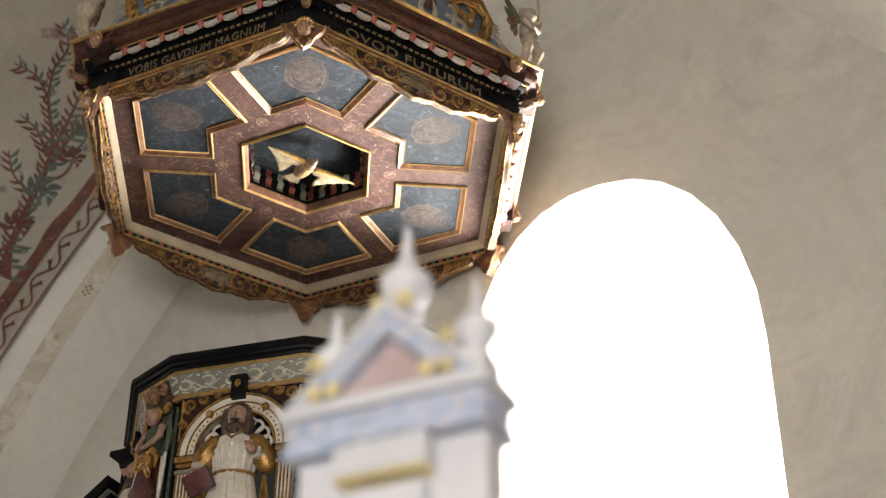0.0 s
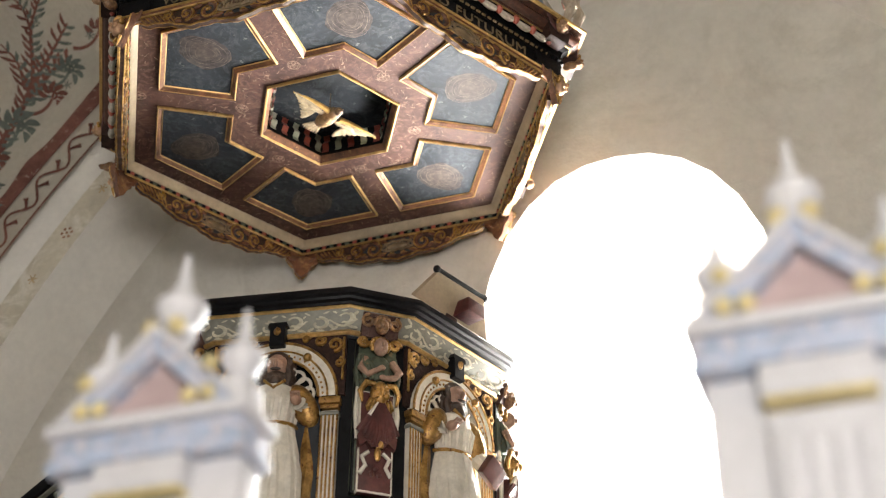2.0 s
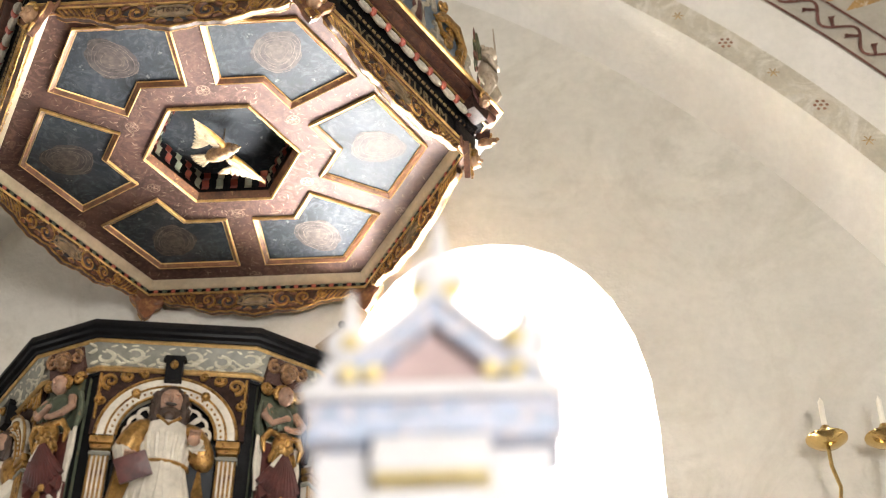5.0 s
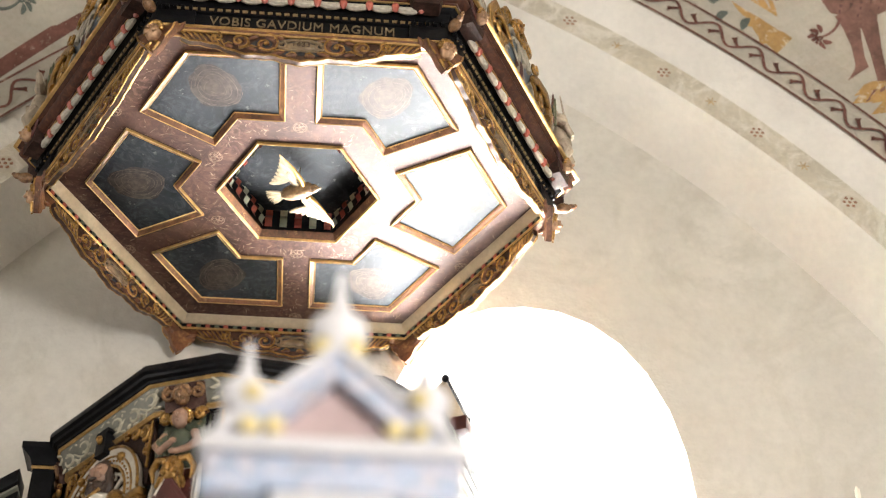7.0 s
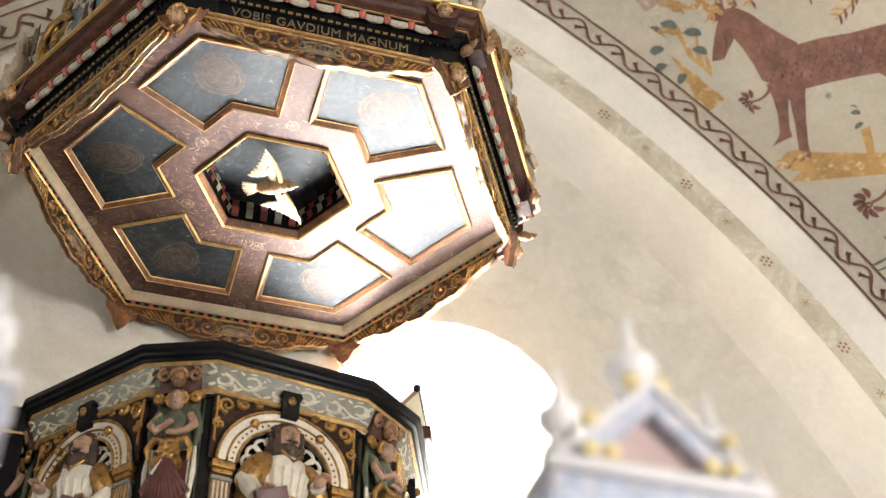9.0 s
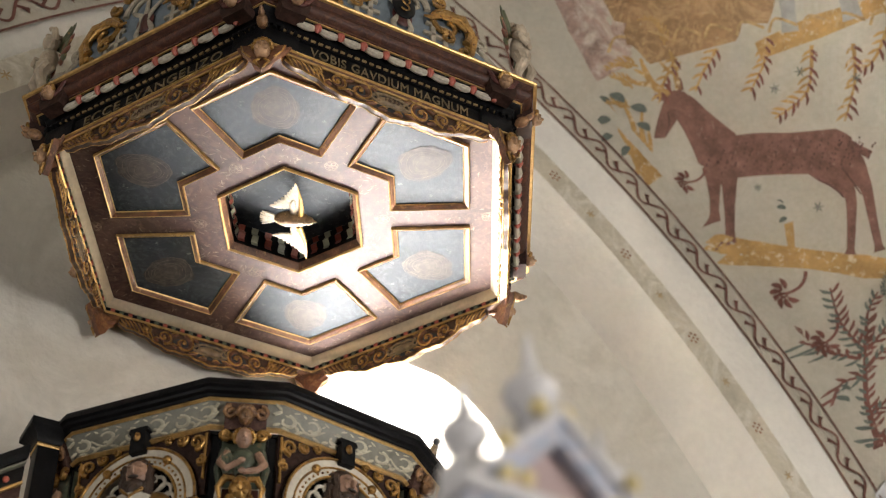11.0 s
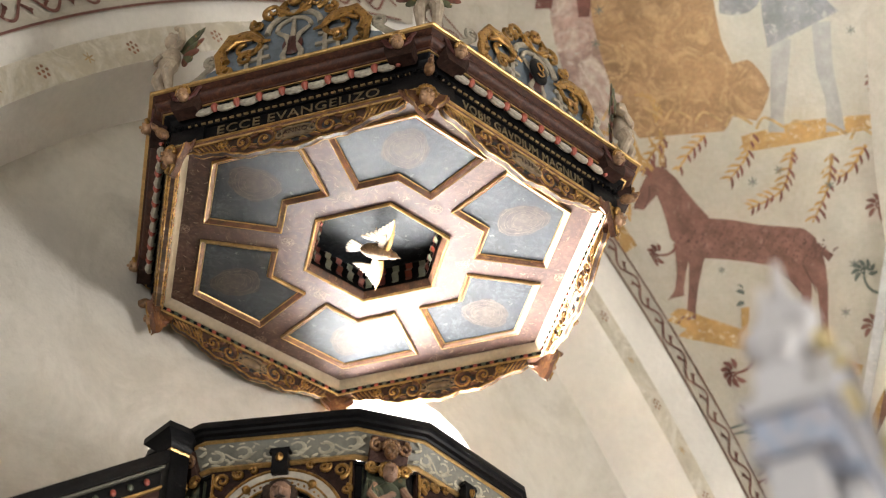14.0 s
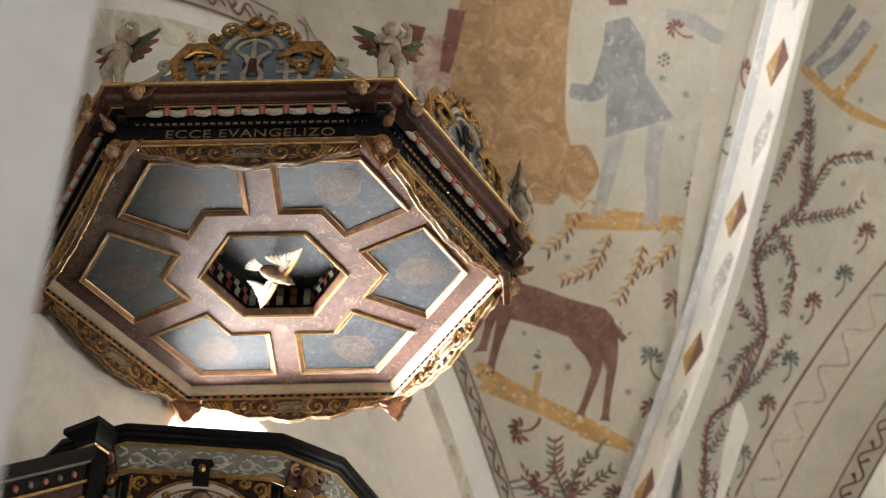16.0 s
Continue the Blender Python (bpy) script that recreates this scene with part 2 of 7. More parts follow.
def lathe(bm, prof, c=(0, 0, 0), n=16, m=None):
    """Turned shape from (radius, height) pairs."""
    rings = []
    for r, z in prof:
        rings.append([bm.verts.new((r * math.cos(2 * math.pi * i / n), r * math.sin(2 * math.pi * i / n), z)) for i in range(n)])
    for a, b in zip(rings, rings[1:]):
        for i in range(n):
            bm.faces.new((a[i], a[(i + 1) % n], b[(i + 1) % n], b[i]))
    bm.faces.new(rings[0][::-1])
    bm.faces.new(rings[-1])
    vs = [v for r in rings for v in r]
    bmesh.ops.transform(bm, matrix=Matrix.Translation(c) @ (m if m is not None else Matrix()), verts=vs)
    return vs


def tube(bm, pts, radii, n=8, flat=1.0, closed=False):
    """A bent rod through pts, with a radius at each; flat squeezes it along y."""
    pts = [Vector(p) for p in pts]
    if not isinstance(radii, (list, tuple)):
        radii = [radii] * len(pts)
    rings = []
    for i, p in enumerate(pts):
        d = (pts[min(i + 1, len(pts) - 1)] - pts[max(i - 1, 0)])
        d = d.normalized() if d.length > 1e-9 else Vector((0, 0, 1))
        side = d.cross(Vector((0, 1, 0)))
        side = side.normalized() if side.length > 1e-3 else Vector((1, 0, 0))
        up = side.cross(d).normalized()
        rings.append([bm.verts.new(p + radii[i] * (side * math.cos(2 * math.pi * k / n) + flat * up * math.sin(2 * math.pi * k / n))) for k in range(n)])
    for a, b in zip(rings, rings[1:]):
        for k in range(n):
            bm.faces.new((a[k], a[(k + 1) % n], b[(k + 1) % n], b[k]))
    bm.faces.new(rings[0][::-1])
    bm.faces.new(rings[-1])


def spiral(cx, cz, r0, r1, a0, turns, y=0.0, n=18):
    """Points of a scroll in the xz plane."""
    out = []
    for i in range(n + 1):
        f = i / n
        a = a0 + turns * 2 * math.pi * f
        r = r0 + (r1 - r0) * f
        out.append((cx + r * math.cos(a), y, cz + r * math.sin(a)))
    return out


def plate(bm, outline, y0, y1, bevel=0.0):
    """A board from an outline in xz, from y0 (front) to y1."""
    f = bm.faces.new([bm.verts.new((x, y0, z)) for x, z in outline])
    e = bmesh.ops.extrude_face_region(bm, geom=[f])
    bmesh.ops.translate(bm, vec=(0, y1 - y0, 0), verts=[v for v in e["geom"] if isinstance(v, bmesh.types.BMVert)])
    bmesh.ops.triangulate(bm, faces=[g for g in bm.faces if len(g.verts) > 4])


def offset_poly(poly, d):
    """A closed outline moved inwards by d (counter-clockwise outlines)."""
    n = len(poly)
    out = []
    for i in range(n):
        p0, p1, p2 = Vector(poly[i - 1]), Vector(poly[i]), Vector(poly[(i + 1) % n])
        d1, d2 = (p1 - p0).normalized(), (p2 - p1).normalized()
        n1, n2 = Vector((-d1.y, d1.x)), Vector((-d2.y, d2.x))
        out.append(tuple(p1 + (n1 + n2) * d / (1 + n1.dot(n2))))
    return out


def moulding(bm, poly, prof):
    """Sweeps (inset, height) pairs round a closed outline in xy."""
    rings = [[bm.verts.new((x, y, z)) for x, y in offset_poly(poly, d)] for d, z in prof]
    n = len(poly)
    for a, b in zip(rings, rings[1:]):
        for i in range(n):
            bm.faces.new((a[i], a[(i + 1) % n], b[(i + 1) % n], b[i]))


def ngon(r, n=6, turn=0.0):
    return [(r * math.cos(2 * math.pi * k / n + turn), r * math.sin(2 * math.pi * k / n + turn)) for k in range(n)]


def words(name, text, size, mat, parent, m, depth=0.002):
    """Raised lettering in the built-in font, as a mesh."""
    cu = bpy.data.curves.new(name, "FONT")
    cu.body, cu.size, cu.extrude, cu.align_x, cu.align_y = text, size, depth, "CENTER", "CENTER"
    cu.space_character = 1.08
    tmp = bpy.data.objects.new(name, cu)
    me = bpy.data.meshes.new_from_object(tmp)
    me.name = name
    bpy.data.objects.remove(tmp)
    me.materials.clear()
    me.materials.append(mat)
    ob = new(name, me)
    ob.parent, ob.matrix_basis = parent, m
    return ob


rnd = random.Random(7)

# ---------- the room ----------
XC = 0.55                     # middle of the bay
ARC_X, ARC_Z, ARC_R = -1.98, 1.39, 5.70
PROFILE = [(-0.30, 0.95), (-0.22, 0.93), (-0.16, 0.84), (-0.10, 0.68), (-0.07, 0.585), (0.075, 0.575), (0.11, 0.55), (0.22, 0.52),
           (0.27, 0.515), (0.45, 0.505), (0.62, 0.46), (0.75, 0.34), (0.87, 0.2), (0.95, -0.02), (1.03, -0.27), (1.12, -0.52),
           (1.2, -0.75), (1.26, -1.0), (1.3, -1.2), (1.335, -1.45), (1.36, -1.7), (1.375, -2.1), (1.38, -2.5), (1.38, -3.35)]
APEX = math.degrees(math.acos((XC - ARC_X) / ARC_R))


def arch_point(theta, u, y):
    """A point of the right half of the vault: angle on the arch in degrees, way out from it, depth."""
    r, a = ARC_R + u, radians(theta)
    x = ARC_X + r * math.cos(a)
    return Vector((x, y, ARC_Z + r * math.sin(a)))


def web_u(y):
    return float(np.interp(-y, [-p[1] for p in PROFILE[9:]], [p[0] for p in PROFILE[9:]]))


def rib_y(theta):
    return -0.04 - 0.0886 * (theta - 32.7)


def web_point(theta, y, lift=0.0):
    return arch_point(theta, web_u(y) - lift, y)


def theta_end(u):
    """Where the sweep meets the middle of the bay."""
    return math.degrees(math.acos(max(-1, min(1, (XC - ARC_X) / (ARC_R + u)))))


def arch_strip(i0, i1, steps=40, below=True):
    """The sweep of a stretch of the profile, from the floor to the middle of the bay."""
    bm = bmesh.new()
    rows = []
    for u, y in PROFILE[i0:i1 + 1]:
        row = []
        if below:
            row.append(bm.verts.new((ARC_X + ARC_R + u, y, 0.0)))
        for k in range(steps + 1):
            row.append(bm.verts.new(arch_point(theta_end(u) * k / steps, u, y)))
        rows.append(row)
    for a, b in zip(rows, rows[1:]):
        for k in range(len(a) - 1):
            bm.faces.new((a[k], a[k + 1], b[k + 1], b[k]))
    return bm


MIRROR_X = Matrix.Translation((2 * XC, 0, 0)) @ Matrix.Diagonal((-1, 1, 1, 1))
LEFT = Matrix.Translation((0.08, 0, -0.06)) @ MIRROR_X
LEFT_WEB = Matrix.Translation((0.10, 0, -0.20)) @ MIRROR_X
CY = XC - 3.9                 # middle of the bay in depth
MIRROR_Y = Matrix.Translation((0, 2 * CY, 0)) @ Matrix.Diagonal((1, -1, 1, 1))
SWAP = Matrix(((0, 1, 0, 3.9), (1, 0, 0, -3.9), (0, 0, 1, 0), (0, 0, 0, 1)))


def web_mesh(steps=44, rows=72, past=0.12):
    bm = bmesh.new()
    grid = []
    for k in range(steps + 1):
        th0 = 8 + (APEX + 8 - 8) * k / steps
        line = []
        yr = min(0.5, rib_y(th0)) - past
        for j in range(rows + 1):
            y = 0.505 + (yr - 0.505) * j / rows
            u = web_u(y)
            th = min(th0, theta_end(u))
            line.append(bm.verts.new(arch_point(th, u, y)))
        grid.append(line)
    for a, b in zip(grid, grid[1:]):
        for j in range(rows):
            bm.faces.new((a[j], a[j + 1], b[j + 1], b[j]))
    bmesh.ops.remove_doubles(bm, verts=bm.verts, dist=0.0005)
    return bm


floor = part("floor", (lambda b: (box(b, -13, 6.2, -8.6, 1.7, -0.2, 0.0), b)[1])(bmesh.new()), STONE)
tagged(floor, "worn stone tile floor of the nave", "floor", kind="structure")

# arch, its painted band and the vault webs
copies = {}
wall_arch = part("wall_arch", arch_strip(0, 4), SOFFIT)
tagged(wall_arch, "white limewashed splay of the wall arch", "arch", kind="structure")
arch_band = part("arch_band", arch_strip(4, 5), BUFF)
tagged(arch_band, "buff band of the wall arch with red dot flowers", "arch band", kind="structure")
arch_step = part("arch_step", arch_strip(5, 8), SOFFIT)
tagged(arch_step, "white limewashed step of the wall arch", "arch", kind="structure")
arch_border = part("arch_border", arch_strip(8, 9), WEB)
tagged(arch_border, "painted vine border beside the wall arch", "painted border", kind="structure")
vault_web = part("vault_web", web_mesh(), WEB)
tagged(vault_web, "painted lime plaster web of a groin vault", "vault", kind="structure")
trimmed = mesh_of('vault_web', web_mesh(past=0.05), WEB)
rib_bm = bmesh.new()
RIB = [(0.15, -0.01), (0.145, 0.03), (0.05, 0.065), (0.04, 0.075), (-0.11, 0.125), (-0.14, 0.115), (-0.150, 0.0), (-0.155, -0.15), (-0.16, -0.35), (-0.165, -0.40)]
rib_rows = []
for k in range(61):
    th = 14 + (APEX + 7 - 14) * k / 60
    y = min(0.40, rib_y(th))
    row = []
    for dy, lift in RIB:
        u = web_u(y) - lift
        row.append(rib_bm.verts.new(arch_point(min(th, theta_end(u)), u, y + dy - (0.34 * min(1, max(0, (38 - th) / 3)) if lift < -0.39 else 0))))
    rib_rows.append(row)
for a, b in zip(rib_rows, rib_rows[1:]):
    for j in range(len(RIB) - 1):
        rib_bm.faces.new((a[j], a[j + 1], b[j + 1], b[j]))
vault_rib = part("vault_rib", rib_bm, SOFFIT)
tagged(vault_rib, "whitewashed diagonal rib of the vault", "vault rib", kind="structure")
for ob in (wall_arch, arch_band, arch_step, arch_border, vault_web, vault_rib):
    for mm in ((LEFT_WEB,) if ob is vault_rib else (LEFT_WEB if ob in (arch_border, vault_web) else LEFT, SWAP, MIRROR_Y, MIRROR_Y @ MIRROR_X, SWAP @ MIRROR_X, MIRROR_X @ SWAP, MIRROR_X @ SWAP @ MIRROR_X)):
        c = new(ob.name, trimmed if ob is vault_web and mm is not LEFT_WEB else ob.data)
        c.matrix_basis = mm
        copies.setdefault(ob, []).append(c)
        tagged(c, ob["label"], ob["category"], kind="structure")

for m_, x0 in ((Matrix(), 3.74), (MIRROR_X, 3.74)):
    b = bmesh.new()
    box(b, x0, 5.0, 0.04, 0.9, 0, 5.25, 0.03)
    tagged(part("corner_pier", b, SOFFIT, m=m_), "whitewashed pier in the corner of the bay", "pier", kind="structure")

# north wall with its pointed window opening
WIN_X, WIN_HALF, WIN_SPRING, WIN_TOP, WIN_SILL = 1.0, 0.66, 3.55, 4.52, 1.7


def window_outline(inset=0.0, top=WIN_TOP, half=WIN_HALF, sill=WIN_SILL, x=WIN_X, spring=WIN_SPRING, n=14):
    pts = [(x - half + inset, sill + inset), (x + half - inset, sill + inset)]
    h, rise = half - inset, top - inset - spring
    for i in range(n + 1):
        a = math.pi * i / n
        sx = math.cos(a)
        pts.append((x + h * sx, spring + rise * (max(0.0, 1 - abs(sx) ** 2.25)) ** (1 / 2.05)))
    return pts


def pierced(name, x0, x1, z0, z1, y, outline, mat, label):
    """A sheet of wall in one plane with one opening."""
    bm = bmesh.new()
    outer = [(x0, z0), (x1, z0), (x1, z1), (x0, z1)]
    es = []
    for loop in (outer, outline):
        vs = [bm.verts.new((px, y, pz)) for px, pz in loop]
        es += [bm.edges.new((vs[i], vs[(i + 1) % len(vs)])) for i in range(len(vs))]
    bmesh.ops.triangle_fill(bm, use_beauty=True, use_dissolve=False, edges=es)
    return bm


north = pierced("wall_north", -13, 6, 0, 9.5, 0.90, window_outline(), PLASTER, "")
inner, outer_l, outer_b = window_outline(), window_outline(0.0, 4.12, 0.47, 1.95, 1.0, 3.45), window_outline(0.0, 4.21, 0.56, 1.86, 1.0, 3.45)
loops = []
for loop, y in ((inner, 0.90), (outer_l, 1.62), (outer_b, 1.9)):
    loops.append([north.verts.new((px, y, pz)) for px, pz in loop])
for a, b in zip(loops, loops[1:]):
    for i in range(len(a)):
        north.faces.new((a[i], a[(i + 1) % len(a)], b[(i + 1) % len(b)], b[i]))
bmesh.ops.remove_doubles(north, verts=north.verts, dist=0.0005)
wall_north = part("wall_north", north, PLASTER, smooth=False)
tagged(wall_north, "uneven lime-washed church wall with a deep splayed window", "wall", kind="structure")
back = pierced("wall_north_outer", -13, 6, 0, 9.5, 1.9, outer_b, PLASTER, "")
part("outer_face", back, PLASTER, wall_north, smooth=False)

window_1 = thing("window_1", "tall pointed church window blown out by daylight", "window", kind="structure")
fr = bmesh.new()
a_l, b_l = window_outline(0.0, 4.19, 0.54, 1.88, 1.0, 3.45), window_outline(0.0, 4.16, 0.51, 1.91, 1.0, 3.45)
rings = [[fr.verts.new((px, y, pz)) for px, pz in l] for l, y in ((a_l, 1.80), (b_l, 1.80), (b_l, 1.86), (a_l, 1.86))]
for a, b in zip(rings, rings[1:] + rings[:1]):
    for i in range(len(a)):
        fr.faces.new((a[i], a[(i + 1) % len(a)], b[(i + 1) % len(b)], b[i]))
part("window_frame", fr, IRON, window_1)
pane = bmesh.new()
pane.faces.new([pane.verts.new((px, 1.83, pz)) for px, pz in b_l])
po = part("pane", pane, glass, window_1, smooth=False)
po.visible_shadow = False

# plain unseen walls that close the nave, toned dark to limit bounced light
for nm, x0, x1, y0, y1, lab in (("wall_east", 4.85, 5.2, -8.6, 0.9, "plain unseen east wall, darkened to cut bounced light"),
                                ("wall_west", -13.2, -12.9, -8.6, 1.9, "plain unseen west wall, darkened to cut bounced light")):
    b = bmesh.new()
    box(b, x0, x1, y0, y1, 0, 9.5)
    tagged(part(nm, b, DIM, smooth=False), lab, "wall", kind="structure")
# The doorway is added to go with the low south fill lamp.
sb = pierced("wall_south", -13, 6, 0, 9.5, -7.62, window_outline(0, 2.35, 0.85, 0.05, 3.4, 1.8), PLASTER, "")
tagged(part("wall_south", sb, DIM, smooth=False), "plain unseen south wall, darkened to cut bounce, with an added doorway", "wall", kind="structure")
cb = bmesh.new()
box(cb, -13.2, 6, -8.6, 1.9, 9.4, 9.7)
tagged(part("ceiling", cb, PLASTER, smooth=False), "plain plaster above the vaults", "ceiling", kind="structure")

# ---------- sounding board ----------
ZC = 4.30
C30 = math.cos(radians(30))
board = thing("sounding_board", "carved and painted hexagonal wooden sounding board over the pulpit", "sounding board", pose(0, 0, ZC))


def turn(k):
    return pose(0, 0, 0, 0, 0, 60 * k)


HEX = ngon(1.0)


def hexring(prof):
    """Sweeps (corner radius, height) pairs round the hexagon."""
    bm = bmesh.new()
    rings = [[bm.verts.new((r * x, r * y, z)) for x, y in HEX] for r, z in prof]
    for a, b in zip(rings, rings[1:]):
        for i in range(6):
            bm.faces.new((a[i], a[(i + 1) % 6], b[(i + 1) % 6], b[i]))
    return bm


def side_strip(prof, end=0.0):
    """One side of the hexagon, facing -y, mitred at its ends."""
    bm = bmesh.new()
    rows = []
    for r, z in prof:
        rows.append([bm.verts.new((-r / 2 + end, -r * C30, z)), bm.verts.new((r / 2 - end, -r * C30, z))])
    for a, b in zip(rows, rows[1:]):
        bm.faces.new((a[0], a[1], b[1], b[0]))
    return bm


def six(ob):
    for k in range(1, 6):
        again(ob, turn(k) @ ob.matrix_basis)


# field with its hexagonal opening and six cut-outs
n30, t30 = Vector((C30, 0.5)), Vector((-0.5, C30))
A = 0.693 * n30 - 0.053 * t30
B = 0.385 * n30 - 0.053 * t30
PAN = [(0.80, 0.0), tuple(A), tuple(B), (0.445, 0.0), (B.x, -B.y), (A.x, -A.y)]
fb = bmesh.new()
loops = [[(0.905 * x, 0.905 * y) for x, y in HEX], [(0.30 * x, 0.30 * y) for x, y in HEX]]
for k in range(6):
    loops.append([tuple(Matrix.Rotation(radians(60 * k), 2) @ Vector(p)) for p in offset_poly(PAN, 0.004)])
es = []
for loop in loops:
    vs = [fb.verts.new((x, y, 0.0)) for x, y in loop]
    es += [fb.edges.new((vs[i], vs[(i + 1) % len(vs)])) for i in range(len(vs))]
bmesh.ops.triangle_fill(fb, use_beauty=True, use_dissolve=False, edges=es)
part("field_board", fb, MARBLE, board, "reddish marbled painted board", smooth=False)

# six painted panels in gilt frames, one at each corner
frb = bmesh.new()
moulding(frb, PAN, [(0.0, 0.0), (0.0, -0.009), (0.003, -0.012), (0.007, -0.009)])
gilt = part("gilt_bead", frb, GOLDLINE, board, "gilt bead of the panel frame")
frb = bmesh.new()
moulding(frb, PAN, [(0.006, -0.010), (0.010, -0.007), (0.015, -0.004), (0.020, 0.001), (0.024, 0.008)])
wood = part("panel_moulding", frb, BROWN, board, "brown profiled moulding")
frb = bmesh.new()
moulding(frb, PAN, [(0.0195, 0.002), (0.0220, -0.001), (0.0245, 0.003)])
inner_line = part("inner_bead", frb, GOLDLINE, board, "thin gilt inner bead")
pb = bmesh.new()
f = pb.faces.new([pb.verts.new((x, y, 0.006)) for x, y in offset_poly(PAN, 0.022)])
painted = part("painted_panel", pb, PANEL, board, "slate blue painted panel with faint scrollwork", smooth=False)
# faded medallion: plain soft-edged patches of paint
mb = bmesh.new()
for rx, ry, ox, oy, z in ((0.105, 0.088, 0.0, 0.0, 0.0048), (0.058, 0.046, 0.006, 0.004, 0.0042)):
    vs = []
    for i in range(36):
        a = 2 * math.pi * i / 36
        wob = 1 + 0.05 * math.sin(3 * a + 1) + 0.04 * math.sin(5 * a) + 0.03 * math.sin(9 * a + 2)
        vs.append(mb.verts.new((0.606 + ox + rx * wob * math.cos(a), oy + ry * wob * math.sin(a), z)))
    mb.faces.new(vs)
for i in range(15):
    a0 = 2.4 * i
    r0 = 0.030 + 0.0052 * i
    pts = [(0.606 + (r0 + 0.007 * math.sin(2.3 * f + i)) * math.cos(a0 + f), (r0 + 0.007 * math.sin(2.3 * f + i)) * 0.84 * math.sin(a0 + f)) for f in [0.17 * j for j in range(12)]]
    for p, q in zip(pts, pts[1:]):
        d = Vector((q[0] - p[0], q[1] - p[1])).normalized().orthogonal() * 0.0012
        mb.faces.new([mb.verts.new((x, y, 0.0034)) for x, y in ((p[0] - d.x, p[1] - d.y), (p[0] + d.x, p[1] + d.y), (q[0] + d.x, q[1] + d.y), (q[0] - d.x, q[1] - d.y))])
for k_, f_ in enumerate(mb.faces):
    f_.material_index = 0 if k_ == 0 else (1 if k_ == 1 else 2)
ROSE2 = material("faded_rose_light", (0.060, 0.045, 0.038), 0.65, spec=0.20, vary=0.3, scale=22, fine=60, bump=0.03)
ROSE3 = material("faded_rose_line", (0.100, 0.074, 0.060), 0.65, spec=0.20, vary=0.3, scale=22, fine=60, bump=0.0)
medallion = part("faded_medallion", mb, [FACEPAINT, ROSE2, ROSE3], board, "faded rose-brown painted medallion", smooth=False)
SCROLLPAINT = material("faint_scroll_paint", (0.055, 0.060, 0.060), 0.65, spec=0.20, vary=0.3, scale=20, fine=60, bump=0.0)
scrolls = []
sb_ = bmesh.new()
for i in range(34):
    cx, cy = rnd.uniform(0.445, 0.735), rnd.uniform(-0.19, 0.19)
    lim = min(0.53 * (cx - 0.40) + 0.055, 0.577 * (0.80 - cx) + 0.02) if cx > 0.47 else 0.04
    if abs(cy) > min(lim, 0.19) - 0.028 or ((cx - 0.606) / 0.112) ** 2 + (cy / 0.096) ** 2 < 1:
        continue
    a0, sw, r = rnd.uniform(0, 6.3), rnd.uniform(1.6, 3.6) * rnd.choice((-1, 1)), rnd.uniform(0.009, 0.019)
    pts = [(cx + r * (1 - 0.6 * j / 11) * math.cos(a0 + sw * j / 11), cy + r * (1 - 0.6 * j / 11) * math.sin(a0 + sw * j / 11)) for j in range(12)]
    rows = []
    for j, p in enumerate(pts):
        u, v = pts[max(j - 1, 0)], pts[min(j + 1, 11)]
        nrm = Vector((v[0] - u[0], v[1] - u[1])).normalized().orthogonal() * 0.0022 * math.sin(math.pi * (j + 0.7) / 12.4)
        rows.append((sb_.verts.new((p[0] - nrm.x, p[1] - nrm.y, 0.0045)), sb_.verts.new((p[0] + nrm.x, p[1] + nrm.y, 0.0045))))
    for u, v in zip(rows, rows[1:]):
        sb_.faces.new((u[0], u[1], v[1], v[0]))
scrolls.append(part("painted_scrollwork", sb_, SCROLLPAINT, board, "faint pale scroll painting", smooth=False))
for ob in (gilt, wood, inner_line, painted, medallion, *scrolls):
    for k in range(1, 6):
        again(ob, turn(k))

# painted rosettes on the bars and white flecks
rb = bmesh.new()
def flat_line(bm, pts, w):
    rows = []
    for j, p in enumerate(pts):
        u, v = pts[max(j - 1, 0)], pts[min(j + 1, len(pts) - 1)]
        q = Vector((v[0] - u[0], v[1] - u[1])).normalized().orthogonal() * w
        rows.append((bm.verts.new((p[0] - q.x, p[1] - q.y, 0)), bm.verts.new((p[0] + q.x, p[1] + q.y, 0))))
    for u, v in zip(rows, rows[1:]):
        bm.faces.new((u[0], u[1], v[1], v[0]))


flat_line(rb, [(0.025 * math.cos(a), 0.025 * math.sin(a)) for a in [2 * math.pi * i / 24 for i in range(25)]], 0.0013)
for i in range(5):
    a = 2 * math.pi * i / 5
    c = Vector((0.0135 * math.cos(a), 0.0135 * math.sin(a)))
    flat_line(rb, [(c.x + 0.0075 * math.cos(f), c.y + 0.0075 * math.sin(f)) for f in [2 * math.pi * j / 12 for j in range(13)]], 0.0013)
rb.faces.new([rb.verts.new((0.0045 * math.cos(a), 0.0045 * math.sin(a), 0)) for a in [2 * math.pi * i / 10 for i in range(10)]])
PALEPINK = material("pale_rose_paint", (0.200, 0.140, 0.105), 0.66, spec=0.20, vary=0.3, scale=30, fine=80, bump=0.0)
first = None
for k in range(6):
    for r in (0.335 * 1.0, 0.745):
        d = -90 + 60 * k
        mm = pose((r + 0.02) * math.cos(radians(d)), (r + 0.02) * math.sin(radians(d)), -0.003, 0, 0, 13 * k)
        if first is None:
            first = part("painted_rosette", rb, PALEPINK, board, "small painted rosette", mm, smooth=False)
        else:
            again(first, mm)
flecks = bmesh.new()
